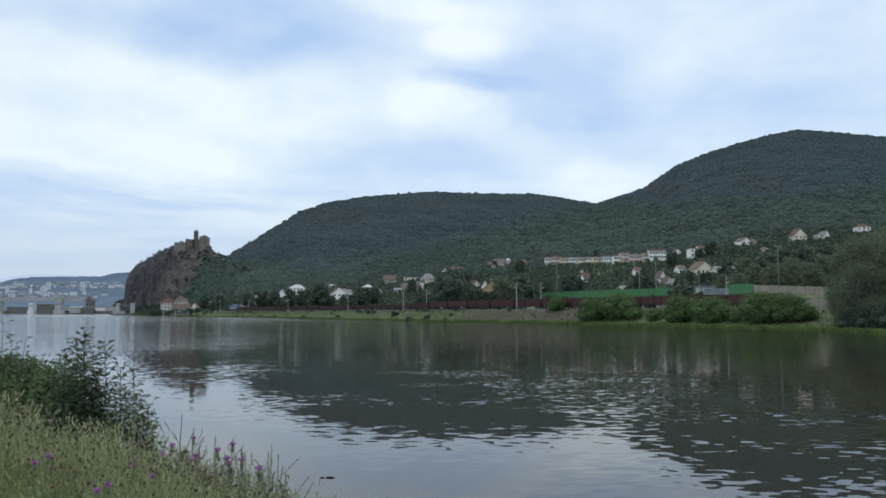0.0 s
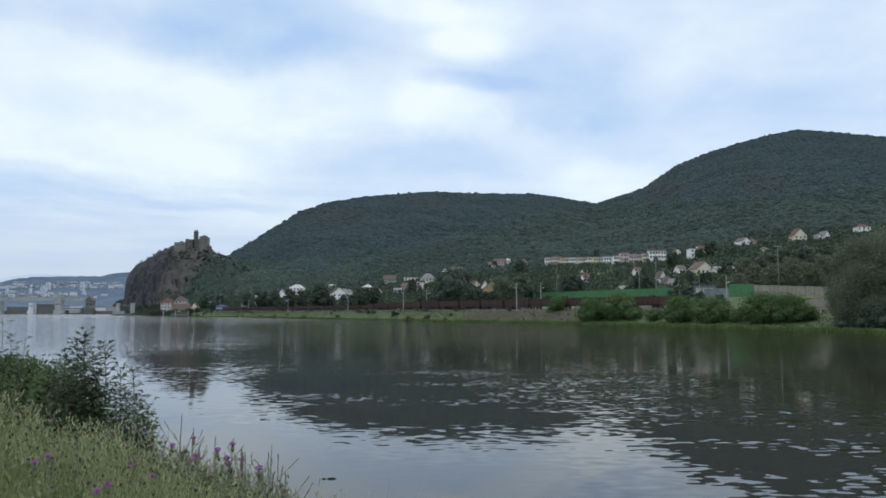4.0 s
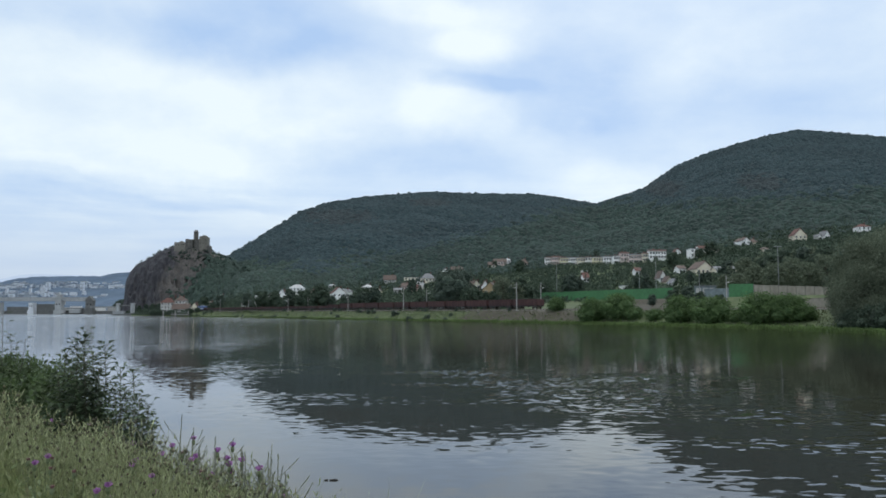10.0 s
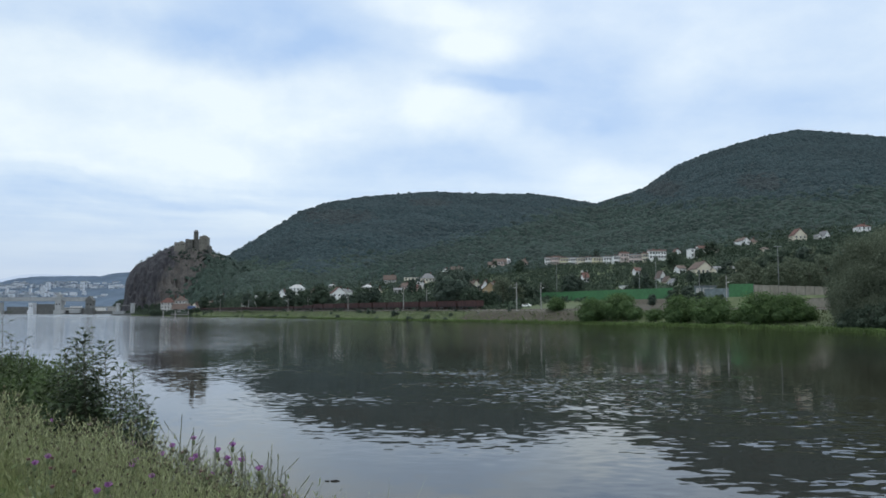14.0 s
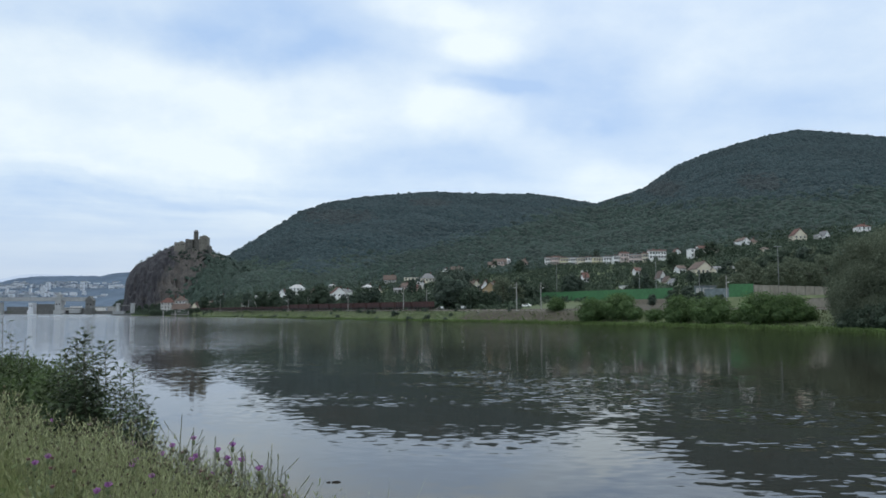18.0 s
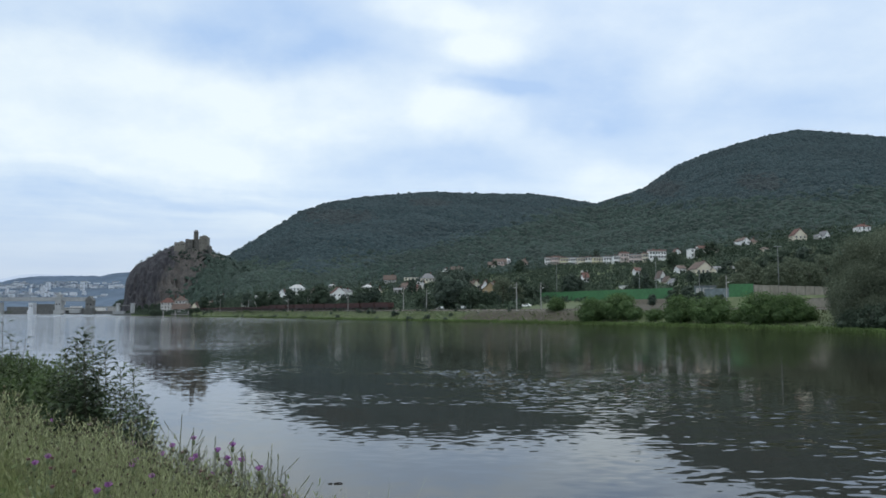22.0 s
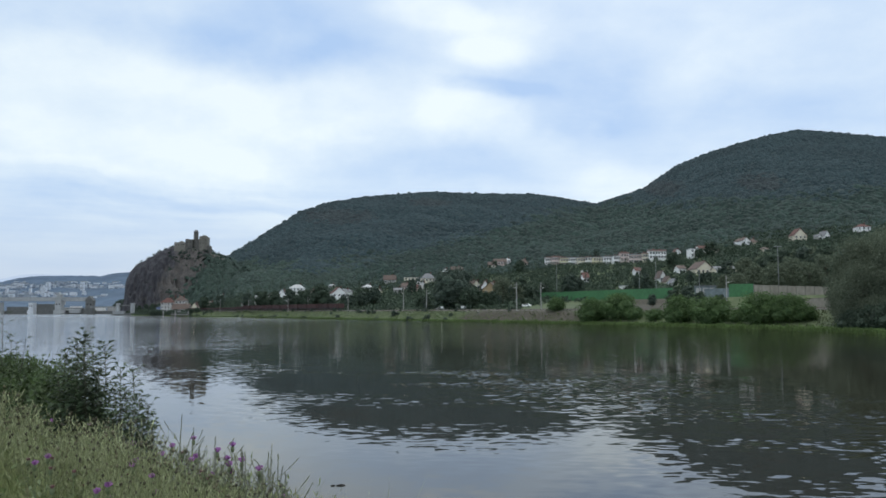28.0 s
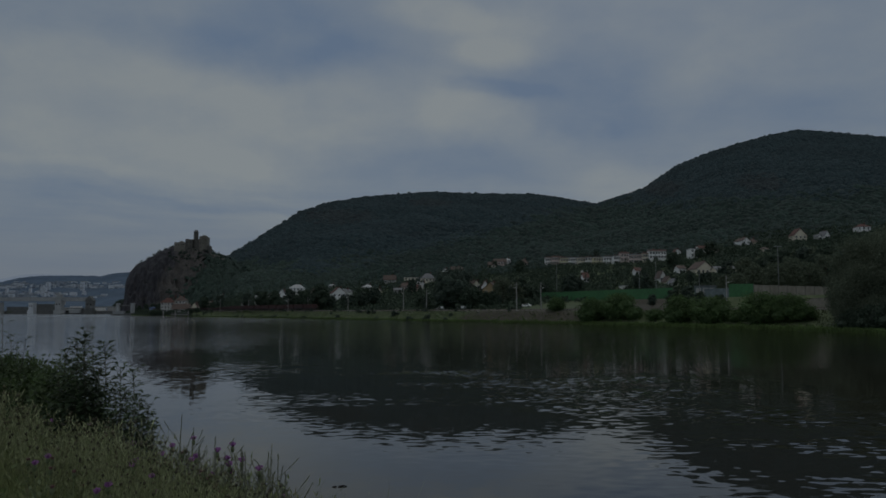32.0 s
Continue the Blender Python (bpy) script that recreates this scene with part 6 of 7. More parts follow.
for q in range(16):
    f_ = 0.35 + 0.65 * (q + rs.uniform(0, 1, (k, 1))) / 16
    p0 = base + (top - base) * f_
    an = (q * 2.4 + ga)[:, None]
    out = np.concatenate([np.cos(an), np.sin(an), rs.uniform(0.7, 2.2, (k, 1))], 1) * rs.uniform(0.022, 0.05, (k, 1)) * (gy / 5.5)[:, None]
    sd = np.concatenate([-np.sin(an), np.cos(an), 0 * an], 1) * rs.uniform(0.0035, 0.0075, (k, 1)) * (gy / 5.5)[:, None]
    tris += [np.stack([p0, p0 + out * 0.5 + sd, p0 + out], 1), np.stack([p0, p0 + out, p0 + out * 0.5 - sd], 1)]
v = np.concatenate(tris, 1).reshape(-1, 3)
M_HERB = surface("meadow herbs", (0.17, 0.215, 0.092), (0.33, 0.365, 0.185), 0.8, 2.0, 0.7, rand="island", spread=0.55, sub=0.4)
tagged(sheet("meadow_herbs", v, np.arange(len(v)).reshape(-1, 3), M_HERB, False), "leafy summer herbs among the grass", "herbs", kind="stuff")

# broad-leaved weeds, darker and coarser than the grass
k = 1500
gy = rs.uniform(1.9, 6.4, k)
gs = rs.uniform(0.02, 2.8, k)
gx = 2.03 - 0.85 * gy - gs / 0.76
hh = rs.uniform(0.5, 0.8, k) * (1.0 - 0.05 * np.clip(gy - 3.5, 0, 3))
base = np.stack([gx, gy, ground(gx, gy)], -1)
ga = rs.uniform(0, 6.28, k)
top = base + np.stack([np.cos(ga), np.sin(ga), 0 * ga], -1) * (hh * rs.uniform(0.02, 0.2, k))[:, None] + np.array([0, 0, 1.0]) * hh[:, None]
tris = []
for q in range(18):
    f_ = 0.4 + 0.6 * (q + rs.uniform(0, 1, (k, 1))) / 18
    p0 = base + (top - base) * f_
    an = (q * 2.4 + ga)[:, None]
    ln = rs.uniform(0.03, 0.075, (k, 1)) * (1.25 - 0.6 * f_)
    out = np.concatenate([np.cos(an), np.sin(an), rs.uniform(0.1, 1.3, (k, 1))], 1) * ln
    sd = np.concatenate([-np.sin(an), np.cos(an), 0 * an], 1) * ln * rs.uniform(0.16, 0.3, (k, 1))
    droop = np.array([0, 0, -0.25]) * ln
    tris += [np.stack([p0, p0 + out * 0.5 + sd, p0 + out + droop], 1), np.stack([p0, p0 + out + droop, p0 + out * 0.5 - sd], 1)]
v = np.concatenate(tris, 1).reshape(-1, 3)
M_BROAD = surface("broad weed leaves", (0.085, 0.125, 0.045), (0.2, 0.25, 0.105), 0.7, 2.0, 0.7, rand="island", spread=0.5, sub=0.35)
tagged(sheet("broad_weeds", v, np.arange(len(v)).reshape(-1, 3), M_BROAD, False), "coarse broad-leaved weeds among the meadow grass", "weeds", kind="stuff")

# a taller growth of herbs along the top of the bank
M_BROW = surface("grey-green brow herbs", (0.21, 0.235, 0.115), (0.38, 0.4, 0.225), 0.8, 2.0, 0.7, rand="island", spread=0.5, sub=0.4)
k = 4200
hb = rs.uniform(-0.62, -0.185, k)
brow = 2.03 / (hb + 0.85)
gy = np.clip(brow * rs.uniform(0.66, 0.985, k), 1.8, 5.6)
gx = hb * gy
line = np.interp(hb, (-0.6002, -0.5707, -0.5335, -0.4963, -0.4455, -0.4165, -0.3867, -0.3503, -0.3137, -0.2773, -0.2336, -0.2045), (-0.0923, -0.0995, -0.1174, -0.1389, -0.1389, -0.1389, -0.1603, -0.178, -0.196, -0.207, -0.227, -0.243))
base = np.stack([gx, gy, ground(gx, gy)], -1)
hh = np.clip(EYE + line * gy - base[:, 2], 0.25, 1.15) * rs.uniform(0.62, 1.0, k)
ga = rs.uniform(0, 6.28, k)
lean = np.stack([np.cos(ga), np.sin(ga), 0 * ga], -1) * (hh * rs.uniform(0.02, 0.16, k))[:, None]
wd = np.stack([-np.sin(ga), np.cos(ga), 0 * ga], -1)
top = base + lean + np.array([0, 0, 1.0]) * hh[:, None]
tris = [np.stack([base - wd * 0.002, base + wd * 0.002, top], 1)]
for q in range(20):
    f_ = 0.3 + 0.7 * (q + rs.uniform(0, 1, (k, 1))) / 20
    p0 = base + (top - base) * f_
    an = (q * 2.4 + ga)[:, None]
    out = np.concatenate([np.cos(an), np.sin(an), rs.uniform(0.7, 2.2, (k, 1))], 1) * rs.uniform(0.02, 0.045, (k, 1)) * (gy / 5.5)[:, None]
    sd = np.concatenate([-np.sin(an), np.cos(an), 0 * an], 1) * rs.uniform(0.003, 0.0065, (k, 1)) * (gy / 5.5)[:, None]
    tris += [np.stack([p0, p0 + out * 0.5 + sd, p0 + out], 1), np.stack([p0, p0 + out, p0 + out * 0.5 - sd], 1)]
v = np.concatenate(tris, 1).reshape(-1, 3)
tagged(sheet("bank_herbs", v, np.arange(len(v)).reshape(-1, 3), M_BROW, False), "tall bushy herbs along the brow of the bank", "herbs", kind="stuff")
# round brown buds on some of the herbs
M_BUD = surface("brown and olive buds", (0.06, 0.05, 0.03), (0.15, 0.14, 0.08), 0.9, 40.0, 3.0, rand="island", spread=0.5)
pick = rs.uniform(0, 1, k) < 0.42
bud = top[pick]
octa = np.array([(1, 0, 0), (0, 1, 0), (-1, 0, 0), (0, -1, 0), (0, 0, 1.5), (0, 0, -1.2)]) * 0.0105
v = (bud[:, None] + octa[None] * rs.uniform(0.55, 1.2, (len(bud), 1, 1)) * (bud[:, 1] / 5.0)[:, None, None]).reshape(-1, 3)
f = (np.array([(0, 1, 4), (1, 2, 4), (2, 3, 4), (3, 0, 4), (1, 0, 5), (2, 1, 5), (3, 2, 5), (0, 3, 5)])[None] + (np.arange(len(bud)) * 6)[:, None, None]).reshape(-1, 3)
tagged(sheet("seed_buds", v, f, M_BUD, True), "small brown buds and seed heads on the herbs", "buds", kind="stuff")

# seed heads on thin stalks
k = 2600
gy = rs.uniform(1.6, 8.0, k)
gs = rs.uniform(0.0, 3.6, k)
gx = 2.03 - 0.85 * gy - gs / 0.76
sh = rs.uniform(0.5, 0.78, k)
base = np.stack([gx, gy, ground(gx, gy)], -1)
ga = rs.uniform(0, 6.28, k)
lean = np.stack([np.cos(ga), np.sin(ga), 0 * ga], -1) * (sh * rs.uniform(0.02, 0.2, k))[:, None]
top = base + lean + np.array([0, 0, 1.0]) * sh[:, None]
wd = np.stack([-np.sin(ga), np.cos(ga), 0 * ga], -1)
parts_v = [np.stack([base - wd * 0.0015, base + wd * 0.0015, top], 1)]
for q in range(5):
    u = rs.normal(size=(k, 3)) * np.array([0.012, 0.012, 0.03])
    c = top + u - np.array([0, 0, 0.02])
    o = rs.normal(size=(k, 3)) * 0.007
    parts_v.append(np.stack([c - wd * 0.004, c + wd * 0.004, c + np.array([0, 0, 0.022]) + o], 1))
v = np.concatenate(parts_v, 1).reshape(-1, 3)
tagged(sheet("seed_grass", v, np.arange(len(v)).reshape(-1, 3), M_STALK, False), "thin grass stalks with pale seed heads", "grass", kind="stuff")


def leaf(shape, p, out, length, width, droop, up=None):
    """One leaf: a folded diamond blade from p along out."""
    out = Vector(out).normalized()
    side = out.cross(Vector((0, 0, 1)))
    side = side.normalized() if side.length > 1e-3 else Vector((1, 0, 0))
    m = p + out * length * 0.45 + Vector((0, 0, -droop * length * 0.15))
    e = p + out * length + Vector((0, 0, -droop * length * 0.6))
    fold = Vector((0, 0, width * 0.25))
    shape.add([p, m + side * width / 2 + fold, e, m - side * width / 2 + fold, m], [(0, 4, 1), (1, 4, 2), (0, 3, 4), (3, 2, 4)])


def leafy_stem(stems, leaves, foot, top, r, n_leaf, size, start=0.12, shrink=0.55, jitter=0.03, droop=0.95):
    foot, top = Vector(foot), Vector(top)
    pts = [foot.lerp(top, q / 6) + Vector((r.uniform(-1, 1), r.uniform(-1, 1), 0)) * jitter * (q > 0) * (q < 6) for q in range(7)]
    for q in range(6):
        stems.tube(pts[q], pts[q + 1], 0.006 * (1 - q / 8), 0.006 * (1 - (q + 1) / 8), 5, False)
    a = r.uniform(0, 6.28)
    for k_ in range(n_leaf):
        q = start + (1 - start) * (k_ + r.uniform(0, 1)) / n_leaf
        i = min(int(q * 6), 5)
        p = pts[i].lerp(pts[i + 1], q * 6 - i)
        a += 2.4 + r.uniform(-0.5, 0.5)
        ln = size * (1 - shrink * q) * r.uniform(0.7, 1.25)
        out = Vector((math.cos(a), math.sin(a), r.uniform(0.0, 0.5) + 0.5 * (q > 0.93)))
        stalk = p + out.normalized() * ln * r.uniform(0.25, 0.9)
        stems.tube(p, stalk, 0.0018, 0.0012, 3, False)
        leaf(leaves, stalk, out, ln, ln * r.uniform(0.5, 0.72), r.uniform(0.2, droop))


def sapling(name, label, foot_xy, tops, size, n_leaf, seed, cat="sapling", leaf_mat=None):
    """Upright stems from one root, each with its own leaves."""
    r = random.Random(seed)
    fx, fy = foot_xy
    fz = float(ground(fx, fy)) - 0.05
    ob = thing(name, pose(fx, fy, fz), label, cat)
    for tp in tops:
        st, lv = Shape(), Shape()
        tp = Vector(tp) - Vector((fx, fy, fz))
        foot = Vector((tp.x * 0.55 + r.uniform(-0.05, 0.05), tp.y * 0.55 + r.uniform(-0.05, 0.05), 0))
        leafy_stem(st, lv, foot, tp, r, int(n_leaf * tp.length), size)
        sm = part("stem", st, M_STEM, ob)
        part("foliage", lv, leaf_mat or M_SAPLING, sm)
    return ob


sapling("sapling", "dark leafy sapling standing at the edge of the bank", (-2.28, 5.0),
        [(-2.32, 5.00, 3.17), (-2.19, 5.00, 3.09), (-2.48, 5.10, 3.04), (-2.32, 4.90, 3.11), (-2.35, 5.20, 3.02), (-2.48, 5.00, 2.88), (-2.22, 4.80, 3.00), (-2.49, 5.20, 2.90), (-2.17, 4.90, 2.94), (-2.28, 4.90, 2.8), (-2.38, 4.95, 2.75), (-2.2, 4.95, 2.78)], 0.115, 150, 1)
sapling("sapling", "dark leafy sapling with spreading shoots by the water", (-1.96, 4.75),
        [(-2.04, 4.90, 2.95), (-1.96, 4.90, 2.94), (-2.03, 4.80, 2.83), (-1.94, 4.75, 2.82), (-1.87, 4.80, 2.77), (-1.80, 4.75, 2.74), (-1.84, 4.65, 2.71), (-1.94, 4.70, 2.74), (-1.76, 4.60, 2.67), (-1.95, 4.60, 2.71), (-1.70, 4.55, 2.65), (-1.83, 4.55, 2.67)], 0.1, 150, 2)
sapling("sapling", "thin sapling with sparse leaves behind a hedge", (-3.7, 6.3),
        [(-3.60, 6.30, 3.27), (-3.53, 6.30, 3.13), (-3.35, 6.20, 3.09), (-3.68, 6.30, 3.20), (-3.53, 6.40, 3.05)], 0.11, 34, 3)


def hedge(name, label, cx, cy, rx, ry, top, count, size, seed, mat):
    r = np.random.RandomState(seed)
    rr = random.Random(seed)
    z0 = float(ground(cx, cy)) - 0.25
    ob = thing(name, pose(cx, cy, z0), label, "bush")
    st = Shape()
    for q in range(16):
        a = rr.uniform(0, 6.28)
        st.tube((0, 0, 0), (rx * 0.7 * math.cos(a), ry * 0.7 * math.sin(a), (top - z0) * rr.uniform(0.5, 0.85)), 0.014, 0.004, 5, False)
    part("branchwork", st, M_STEM, ob)
    u = r.normal(size=(count, 3))
    u /= np.linalg.norm(u, axis=1)[:, None]
    u[:, 2] = np.abs(u[:, 2]) ** 0.55
    lump = 1 + 0.16 * wave(u[:, 0] * 3 + u[:, 2], u[:, 1] * 3, 1.1, seed)
    c = u * np.array([rx, ry, top - z0]) * (r.uniform(0.1, 1.0, (count, 1)) ** 0.5) * lump[:, None]
    c[:, 2] = np.minimum(c[:, 2], (top - z0) * (0.93 + 0.07 * wave(c[:, 0] * 9, c[:, 1] * 9, 1.3, seed)))
    t1 = r.normal(size=(count, 3))
    t1 /= np.linalg.norm(t1, axis=1)[:, None]
    t2 = np.cross(t1, u + r.normal(size=(count, 3)) * 0.5)
    t2 /= np.linalg.norm(t2, axis=1)[:, None] + 1e-6
    sz = size * r.uniform(0.6, 1.3, (count, 1))
    v = np.stack([c - t1 * sz, c + t2 * sz * 0.5, c + t1 * sz, c - t2 * sz * 0.5], 1).reshape(-1, 3)
    lv = sheet("foliage", v, np.arange(count * 4).reshape(-1, 4), mat, False)
    lv.parent = ob
    return ob


hedge("hedge_bush", "dense dark green bush on the bank", -3.78, 6.5, 0.78, 0.9, 2.97, 130000, 0.018, 5, M_HEDGE)
hedge("hedge_bush", "low dark bush beside a sapling on the bank", -3.02, 5.9, 0.46, 0.5, 2.87, 80000, 0.017, 6, M_HEDGE)
hedge("hedge_bush", "low dark undergrowth at the bank's edge", -2.05, 5.0, 0.38, 0.35, 2.35, 3000, 0.034, 7, M_SAPLING)


# thistles
def thistle(x, y, top, heads, seed, fresh=True):
    """A thistle: ribbed stem, spiny leaves, side shoots and round heads with purple florets."""
    r = random.Random(seed)
    z0 = float(ground(x, y)) - 0.03
    h = top - z0
    ob = thing("thistle", pose(x, y, z0), "flowering thistle with purple heads in the grass", "thistle", "thistles on the near bank")
    st, lv = Shape(), Shape()
    lx, ly = r.uniform(-0.14, 0.14), r.uniform(-0.1, 0.1)
    st.tube((0, 0, 0), (lx * 0.35, ly * 0.35, h * 0.5), 0.003, 0.0024, 6, False).tube((lx * 0.35, ly * 0.35, h * 0.5), (lx, ly, h - 0.03), 0.0024, 0.0016, 6, False)
    for q in range(16):
        z = h * (0.15 + 0.8 * q / 16)
        a = q * 2.4
        leaf(lv, Vector((lx * 0.7 * z / h, ly * 0.7 * z / h, z)), (math.cos(a), math.sin(a), 0.9), r.uniform(0.06, 0.13) * (1.1 - 0.6 * z / h), 0.018, 0.4)
    tips = [Vector((lx, ly, h))]
    for q in range(heads - 1):
        a = r.uniform(0, 6.28)
        z1, ln = h * r.uniform(0.55, 0.8), r.uniform(0.07, 0.16)
        foot = Vector((lx * 0.6 * z1 / h, ly * 0.6 * z1 / h, z1))
        e = Vector((foot.x + math.cos(a) * ln, foot.y + math.sin(a) * ln, min(z1 + r.uniform(0.08, 0.2), h - 0.01)))
        st.tube(foot, e, 0.0022, 0.0015, 5, False)
        tips.append(e)
    part("stem", st, M_THISTLE, ob)
    part("foliage", lv, M_THISTLE, ob)
    for q, e in enumerate(tips):
        b = Shape().tube(e + Vector((0, 0, -0.026)), e + Vector((0, 0, -0.012)), 0.004, 0.0095, 9).tube(e + Vector((0, 0, -0.012)), e + Vector((0, 0, 0.002)), 0.0095, 0.007, 9)
        hd = part("flower_head", b, M_THISTLE, ob, "green scaly flower head")
        if fresh and (q == 0 or r.random() < 0.42):
            fl = Shape()
            for j in range(46):
                a, t_ = r.uniform(0, 6.28), r.uniform(0, 0.9)
                d_ = Vector((math.cos(a) * math.sin(t_), math.sin(a) * math.sin(t_), math.cos(t_)))
                sd = d_.cross(Vector((math.sin(a), -math.cos(a), 0.3))).normalized() * 0.0022
                p0, p1 = e + d_ * 0.002, e + d_ * r.uniform(0.016, 0.025)
                fl.add([p0 - sd, p0 + sd, p1 + sd, p1 - sd], [(0, 1, 2, 3)])
            part("floret_tuft", fl, M_PURPLE, hd, "purple florets")
        else:
            part("dry_tuft", Shape().tube(e, e + Vector((0, 0, 0.012)), 0.006, 0.009, 8), M_DRY, hd, "withered brown florets")


# bearing, drop below the eye, number of heads
THISTLES = [(-0.349, -0.166, 2), (-0.338, -0.187, 2), (-0.360, -0.191, 1), (-0.373, -0.192, 2), (-0.371, -0.167, 2), (-0.360, -0.175, 1), (-0.298, -0.175, 3), (-0.301, -0.187, 2), (-0.274, -0.184, 3), (-0.268, -0.195, 2), (-0.276, -0.205, 2), (-0.254, -0.192, 2), (-0.235, -0.204, 2), (-0.442, -0.147, 1), (-0.483, -0.142, 2), (-0.527, -0.182, 2), (-0.519, -0.189, 1), (-0.510, -0.191, 2), (-0.501, -0.197, 1), (-0.418, -0.201, 2), (-0.412, -0.214, 1), (-0.415, -0.234, 1), (-0.528, -0.219, 1), (-0.551, -0.206, 1), (-0.457, -0.228, 1), (-0.473, -0.210, 1)]
for q, (b, e, heads) in enumerate(THISTLES):
    d = min(0.68 / -e, 0.95 * 2.03 / (b + 0.85))
    thistle(b * d, d, EYE + e * d, heads + (2 if b > -0.4 else 0), q, b > -0.43 or q % 3 == 0 or e > -0.17)


# tall bare seed stalks against the water
M_STALKY = surface("grey-green weed stalks", (0.11, 0.12, 0.075), (0.2, 0.2, 0.13), 0.85, 20.0, 2.0, rand="object", spread=0.25)


def weed(x, y, top, seed, label="tall thin weed with upright seed spikes"):
    r = random.Random(seed)
    z0 = float(ground(x, y)) - 0.03
    h = top - z0
    ob = thing("weed_stalk", pose(x, y, z0), label, "weed", "weeds on the near bank")
    st, sd = Shape(), Shape()
    bend = Vector((r.uniform(-0.06, 0.06), r.uniform(-0.05, 0.05), h))
    st.tube((0, 0, 0), bend * 0.5, 0.003, 0.0022, 5, False).tube(bend * 0.5, bend, 0.0022, 0.001, 5, False)
    for q in range(7):
        f_ = 0.55 + 0.38 * q / 7
        a, ln = r.uniform(0, 6.28), r.uniform(0.08, 0.2)
        p0 = bend * f_
        e = p0 + Vector((math.cos(a) * ln * 0.6, math.sin(a) * ln * 0.6, min(ln, (h - p0.z) * r.uniform(0.7, 1.0))))
        st.tube(p0, e, 0.0012, 0.0008, 4, False)
        for j in range(4):
            c = p0.lerp(e, 0.7 + 0.3 * j / 3) + Vector((r.uniform(-1, 1), r.uniform(-1, 1), 0)) * 0.0015
            sd.tube(c, c + (e - p0).normalized() * 0.014, 0.0024, 0.001, 5)
    for j in range(12):
        c = bend * (0.9 + 0.1 * j / 12) + Vector((r.uniform(-1, 1), r.uniform(-1, 1), 0)) * 0.0016
        sd.tube(c, c + Vector((0, 0, 0.012)), 0.0024, 0.001, 5)
    part("stem", st, M_STALKY, ob)
    part("seed_spike", sd, M_STALKY, ob)["kind"] = "stuff"


STALKS = [(-0.349, -0.132), (-0.367, -0.145), (-0.338, -0.150), (-0.329, -0.158), (-0.358, -0.153), (-0.298, -0.160), (-0.271, -0.175), (-0.244, -0.176), (-0.249, -0.182), (-0.221, -0.178), (-0.213, -0.181), (-0.230, -0.199), (-0.201, -0.206), (-0.196, -0.219), (-0.314, -0.180), (-0.324, -0.175), (-0.307, -0.171), (-0.260, -0.180), (-0.281, -0.182), (-0.226, -0.210), (-0.317, -0.189), (-0.218, -0.215), (-0.292, -0.178), (-0.238, -0.189), (-0.376, -0.157), (-0.387, -0.150), (-0.206, -0.222), (-0.334, -0.171)]
for q, (b, e) in enumerate(STALKS):
    d = (0.9 + 0.02 * (q % 4)) * 2.03 / (b + 0.85)
    weed(b * d, d, EYE + e * d, q)
weeds2 = [((-0.70, 3.37, 2.58)), ((-0.76, 3.51, 2.58)), ((-0.78, 3.46, 2.58)), ((-0.65, 3.24, 2.58)), ((-0.88, 3.54, 2.58)), ((-0.94, 3.61, 2.58)), ((-3.11, 5.60, 2.74)), ((-3.15, 5.60, 2.68)), ((-3.05, 5.60, 2.65)), ((-2.33, 5.32, 2.58)), ((-2.30, 5.46, 2.58)), ((-2.43, 5.46, 2.58))]
for q, (wx_, wy_, wz_) in enumerate(weeds2):
    sapling("leafy_weed", "small leafy green weed in the meadow grass", (wx_, wy_), [(wx_, wy_, wz_), (wx_ + 0.05, wy_, wz_ - 0.06), (wx_ - 0.05, wy_ + 0.03, wz_ - 0.08)], 0.05, 60, 80 + q, "weed", M_THISTLE)

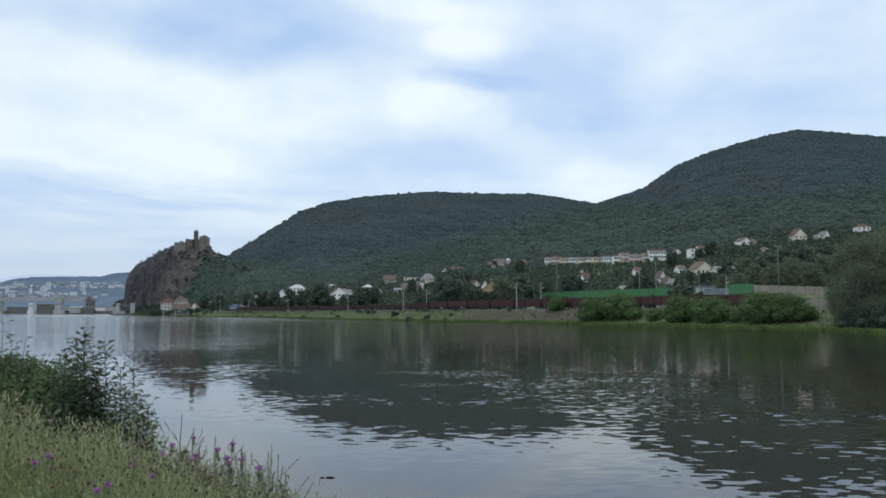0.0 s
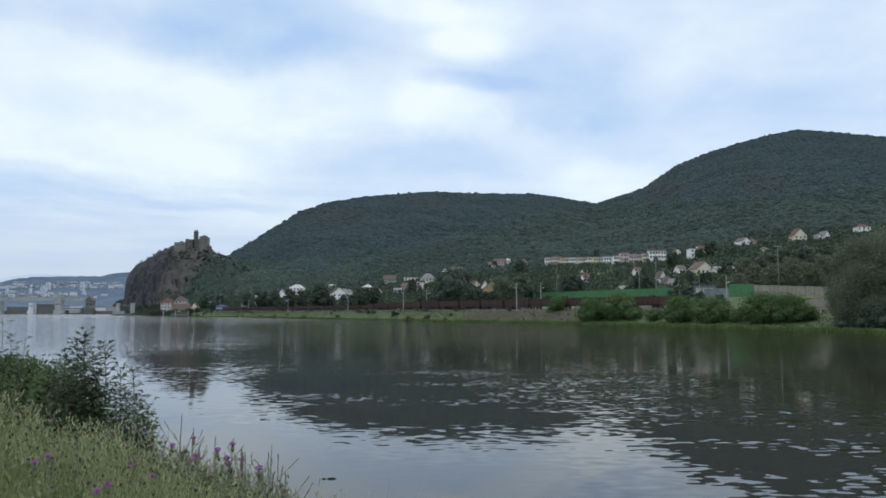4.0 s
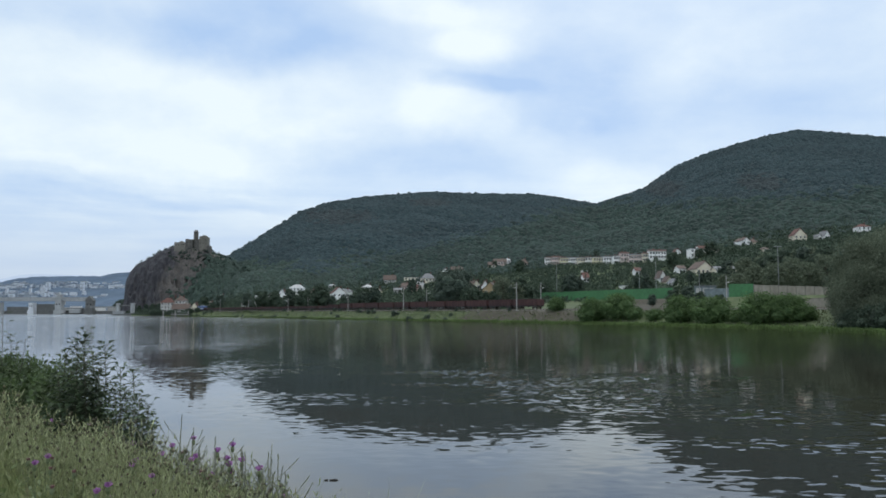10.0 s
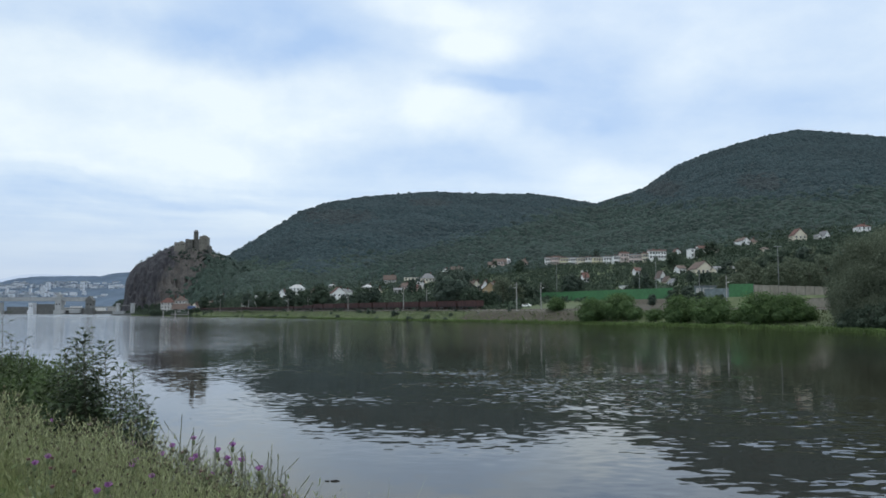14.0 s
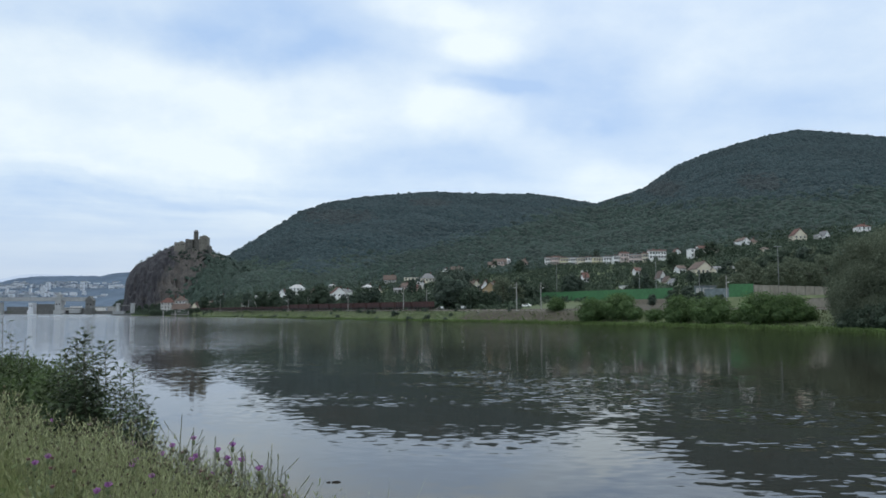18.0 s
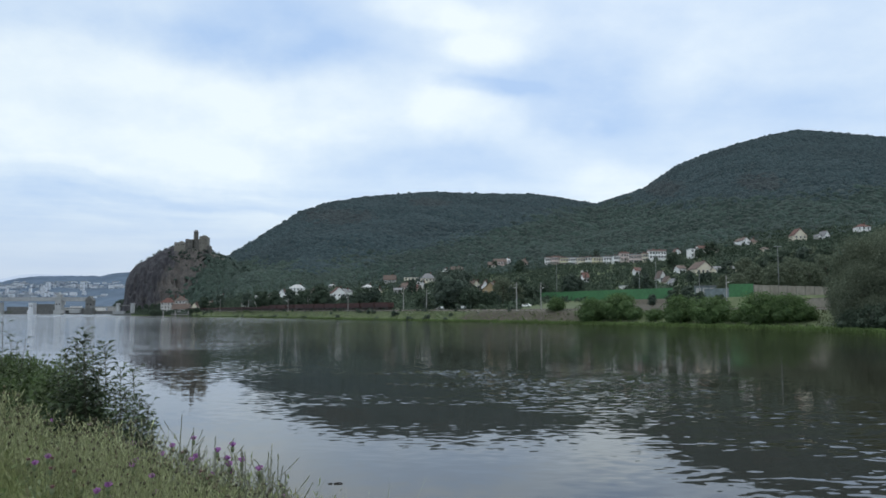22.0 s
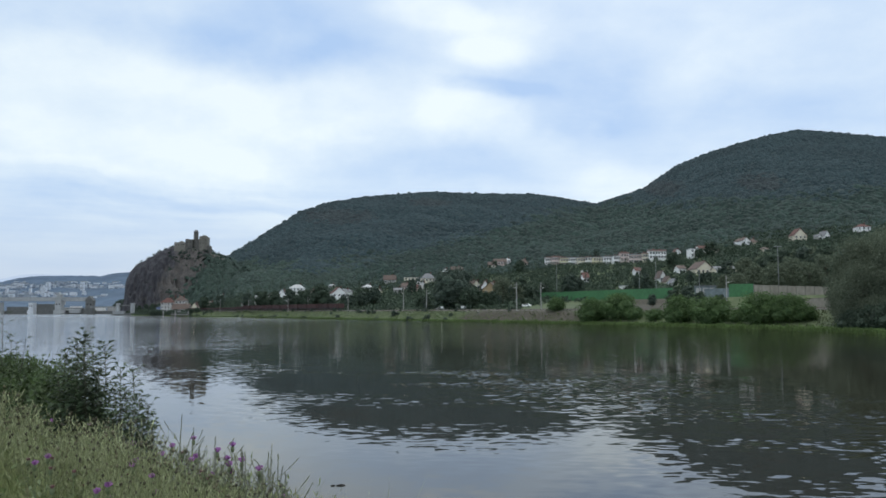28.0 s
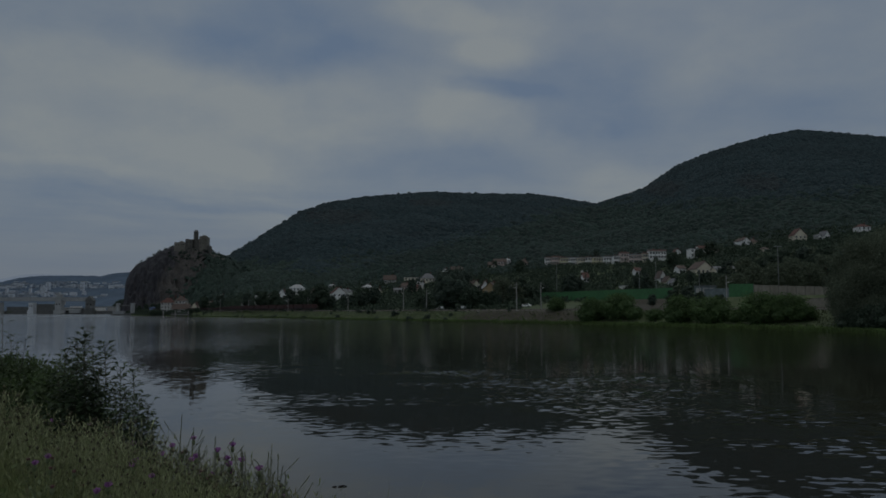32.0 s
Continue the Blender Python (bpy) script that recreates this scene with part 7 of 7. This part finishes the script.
for q, (wx_, wy_, wz_) in enumerate([((-1.27, 3.92, 2.58)), ((-1.25, 4.01, 2.58)), ((-1.15, 3.86, 2.58)), ((-1.07, 3.77, 2.58)), ((-1.00, 3.69, 2.58)), ((-0.90, 3.54, 2.58)), ((-0.81, 3.43, 2.58)), ((-1.36, 4.04, 2.58)), ((-1.44, 4.12, 2.58)), ((-1.49, 4.12, 2.58)), ((-0.74, 3.29, 2.58)), ((-1.11, 3.61, 2.58)), ((-0.94, 3.39, 2.58))]):
    sapling("leafy_weed", "bushy green weed at the edge of the bank", (wx_, wy_), [(wx_, wy_, wz_), (wx_ + 0.08, wy_, wz_ - 0.05), (wx_ - 0.08, wy_ + 0.03, wz_ - 0.07), (wx_ + 0.03, wy_ - 0.05, wz_ - 0.1)], 0.055, 80, 180 + q, "weed", M_THISTLE)

for q, (wx_, wy_, wz_) in enumerate([(-2.73, 5.38, 2.52), (-2.60, 5.26, 2.56), (-2.43, 5.10, 2.58), (-2.30, 5.00, 2.55), (-1.98, 4.5, 2.6), (-1.9, 4.4, 2.58)]):
    sapling("leafy_weed", "tall light green weed before a hedge", (wx_, wy_), [(wx_, wy_, wz_), (wx_ + 0.07, wy_, wz_ - 0.05), (wx_ - 0.07, wy_ + 0.03, wz_ - 0.07)], 0.06, 70, 280 + q, "weed", M_HERB)

# driftwood on the water
stick = thing("driftwood", pose(-2.32, 15.66, 0.0), "short dark waterlogged stick drifting on the river", "driftwood")
part("stick_piece", Shape().tube((-0.02, 0, 0.0), (0.09, 0.02, 0.012), 0.018, 0.014, 7).tube((0.09, 0.02, 0.012), (0.15, 0.0, 0.0), 0.014, 0.008, 7), M_UNDER, stick)
part("twig", Shape().tube((-0.13, 0.0, 0.0), (-0.05, 0.01, 0.006), 0.012, 0.014, 6), M_UNDER, stick)


# ---- what moves: the train, the clouds, the drifting water ----
def motions():
    rear, pace = 174.9, 7.27
    for i, w in enumerate(train + [loco]):
        rows = []
        for t in (0.0, 8.0, 16.0, 24.0, 32.0):
            gone = (14.04 * (i + 0.5) if i < WAGONS else 14.04 * WAGONS + 8.6) * ALONG.y
            d = rear + pace * t + gone
            rows.append((t, pose(rail_x(d), d, RAIL_Z, 0, 0, RAIL_TURN)))
        walk(w, rows)
    walk(clouds, [(t, pose(165 * t / 32, 150 * t / 32, 0)) for t in (0.0, 16.0, 32.0)])
    walk(stick, [(0.0, pose(-2.32, 15.66, 0.005)), (8.0, pose(-2.23, 15.46, 0.005, 0, 0, 2)), (16.0, pose(-2.16, 15.30, 0.005, 0, 0, 4)), (24.0, pose(-2.06, 15.06, 0.005, 0, 0, 7)), (32.0, pose(-1.97, 14.87, 0.005, 0, 0, 10))])
    walk(river, [(t, pose(0.25 * t, -0.45 * t, 0)) for t in (0.0, 16.0, 32.0)])


motions()
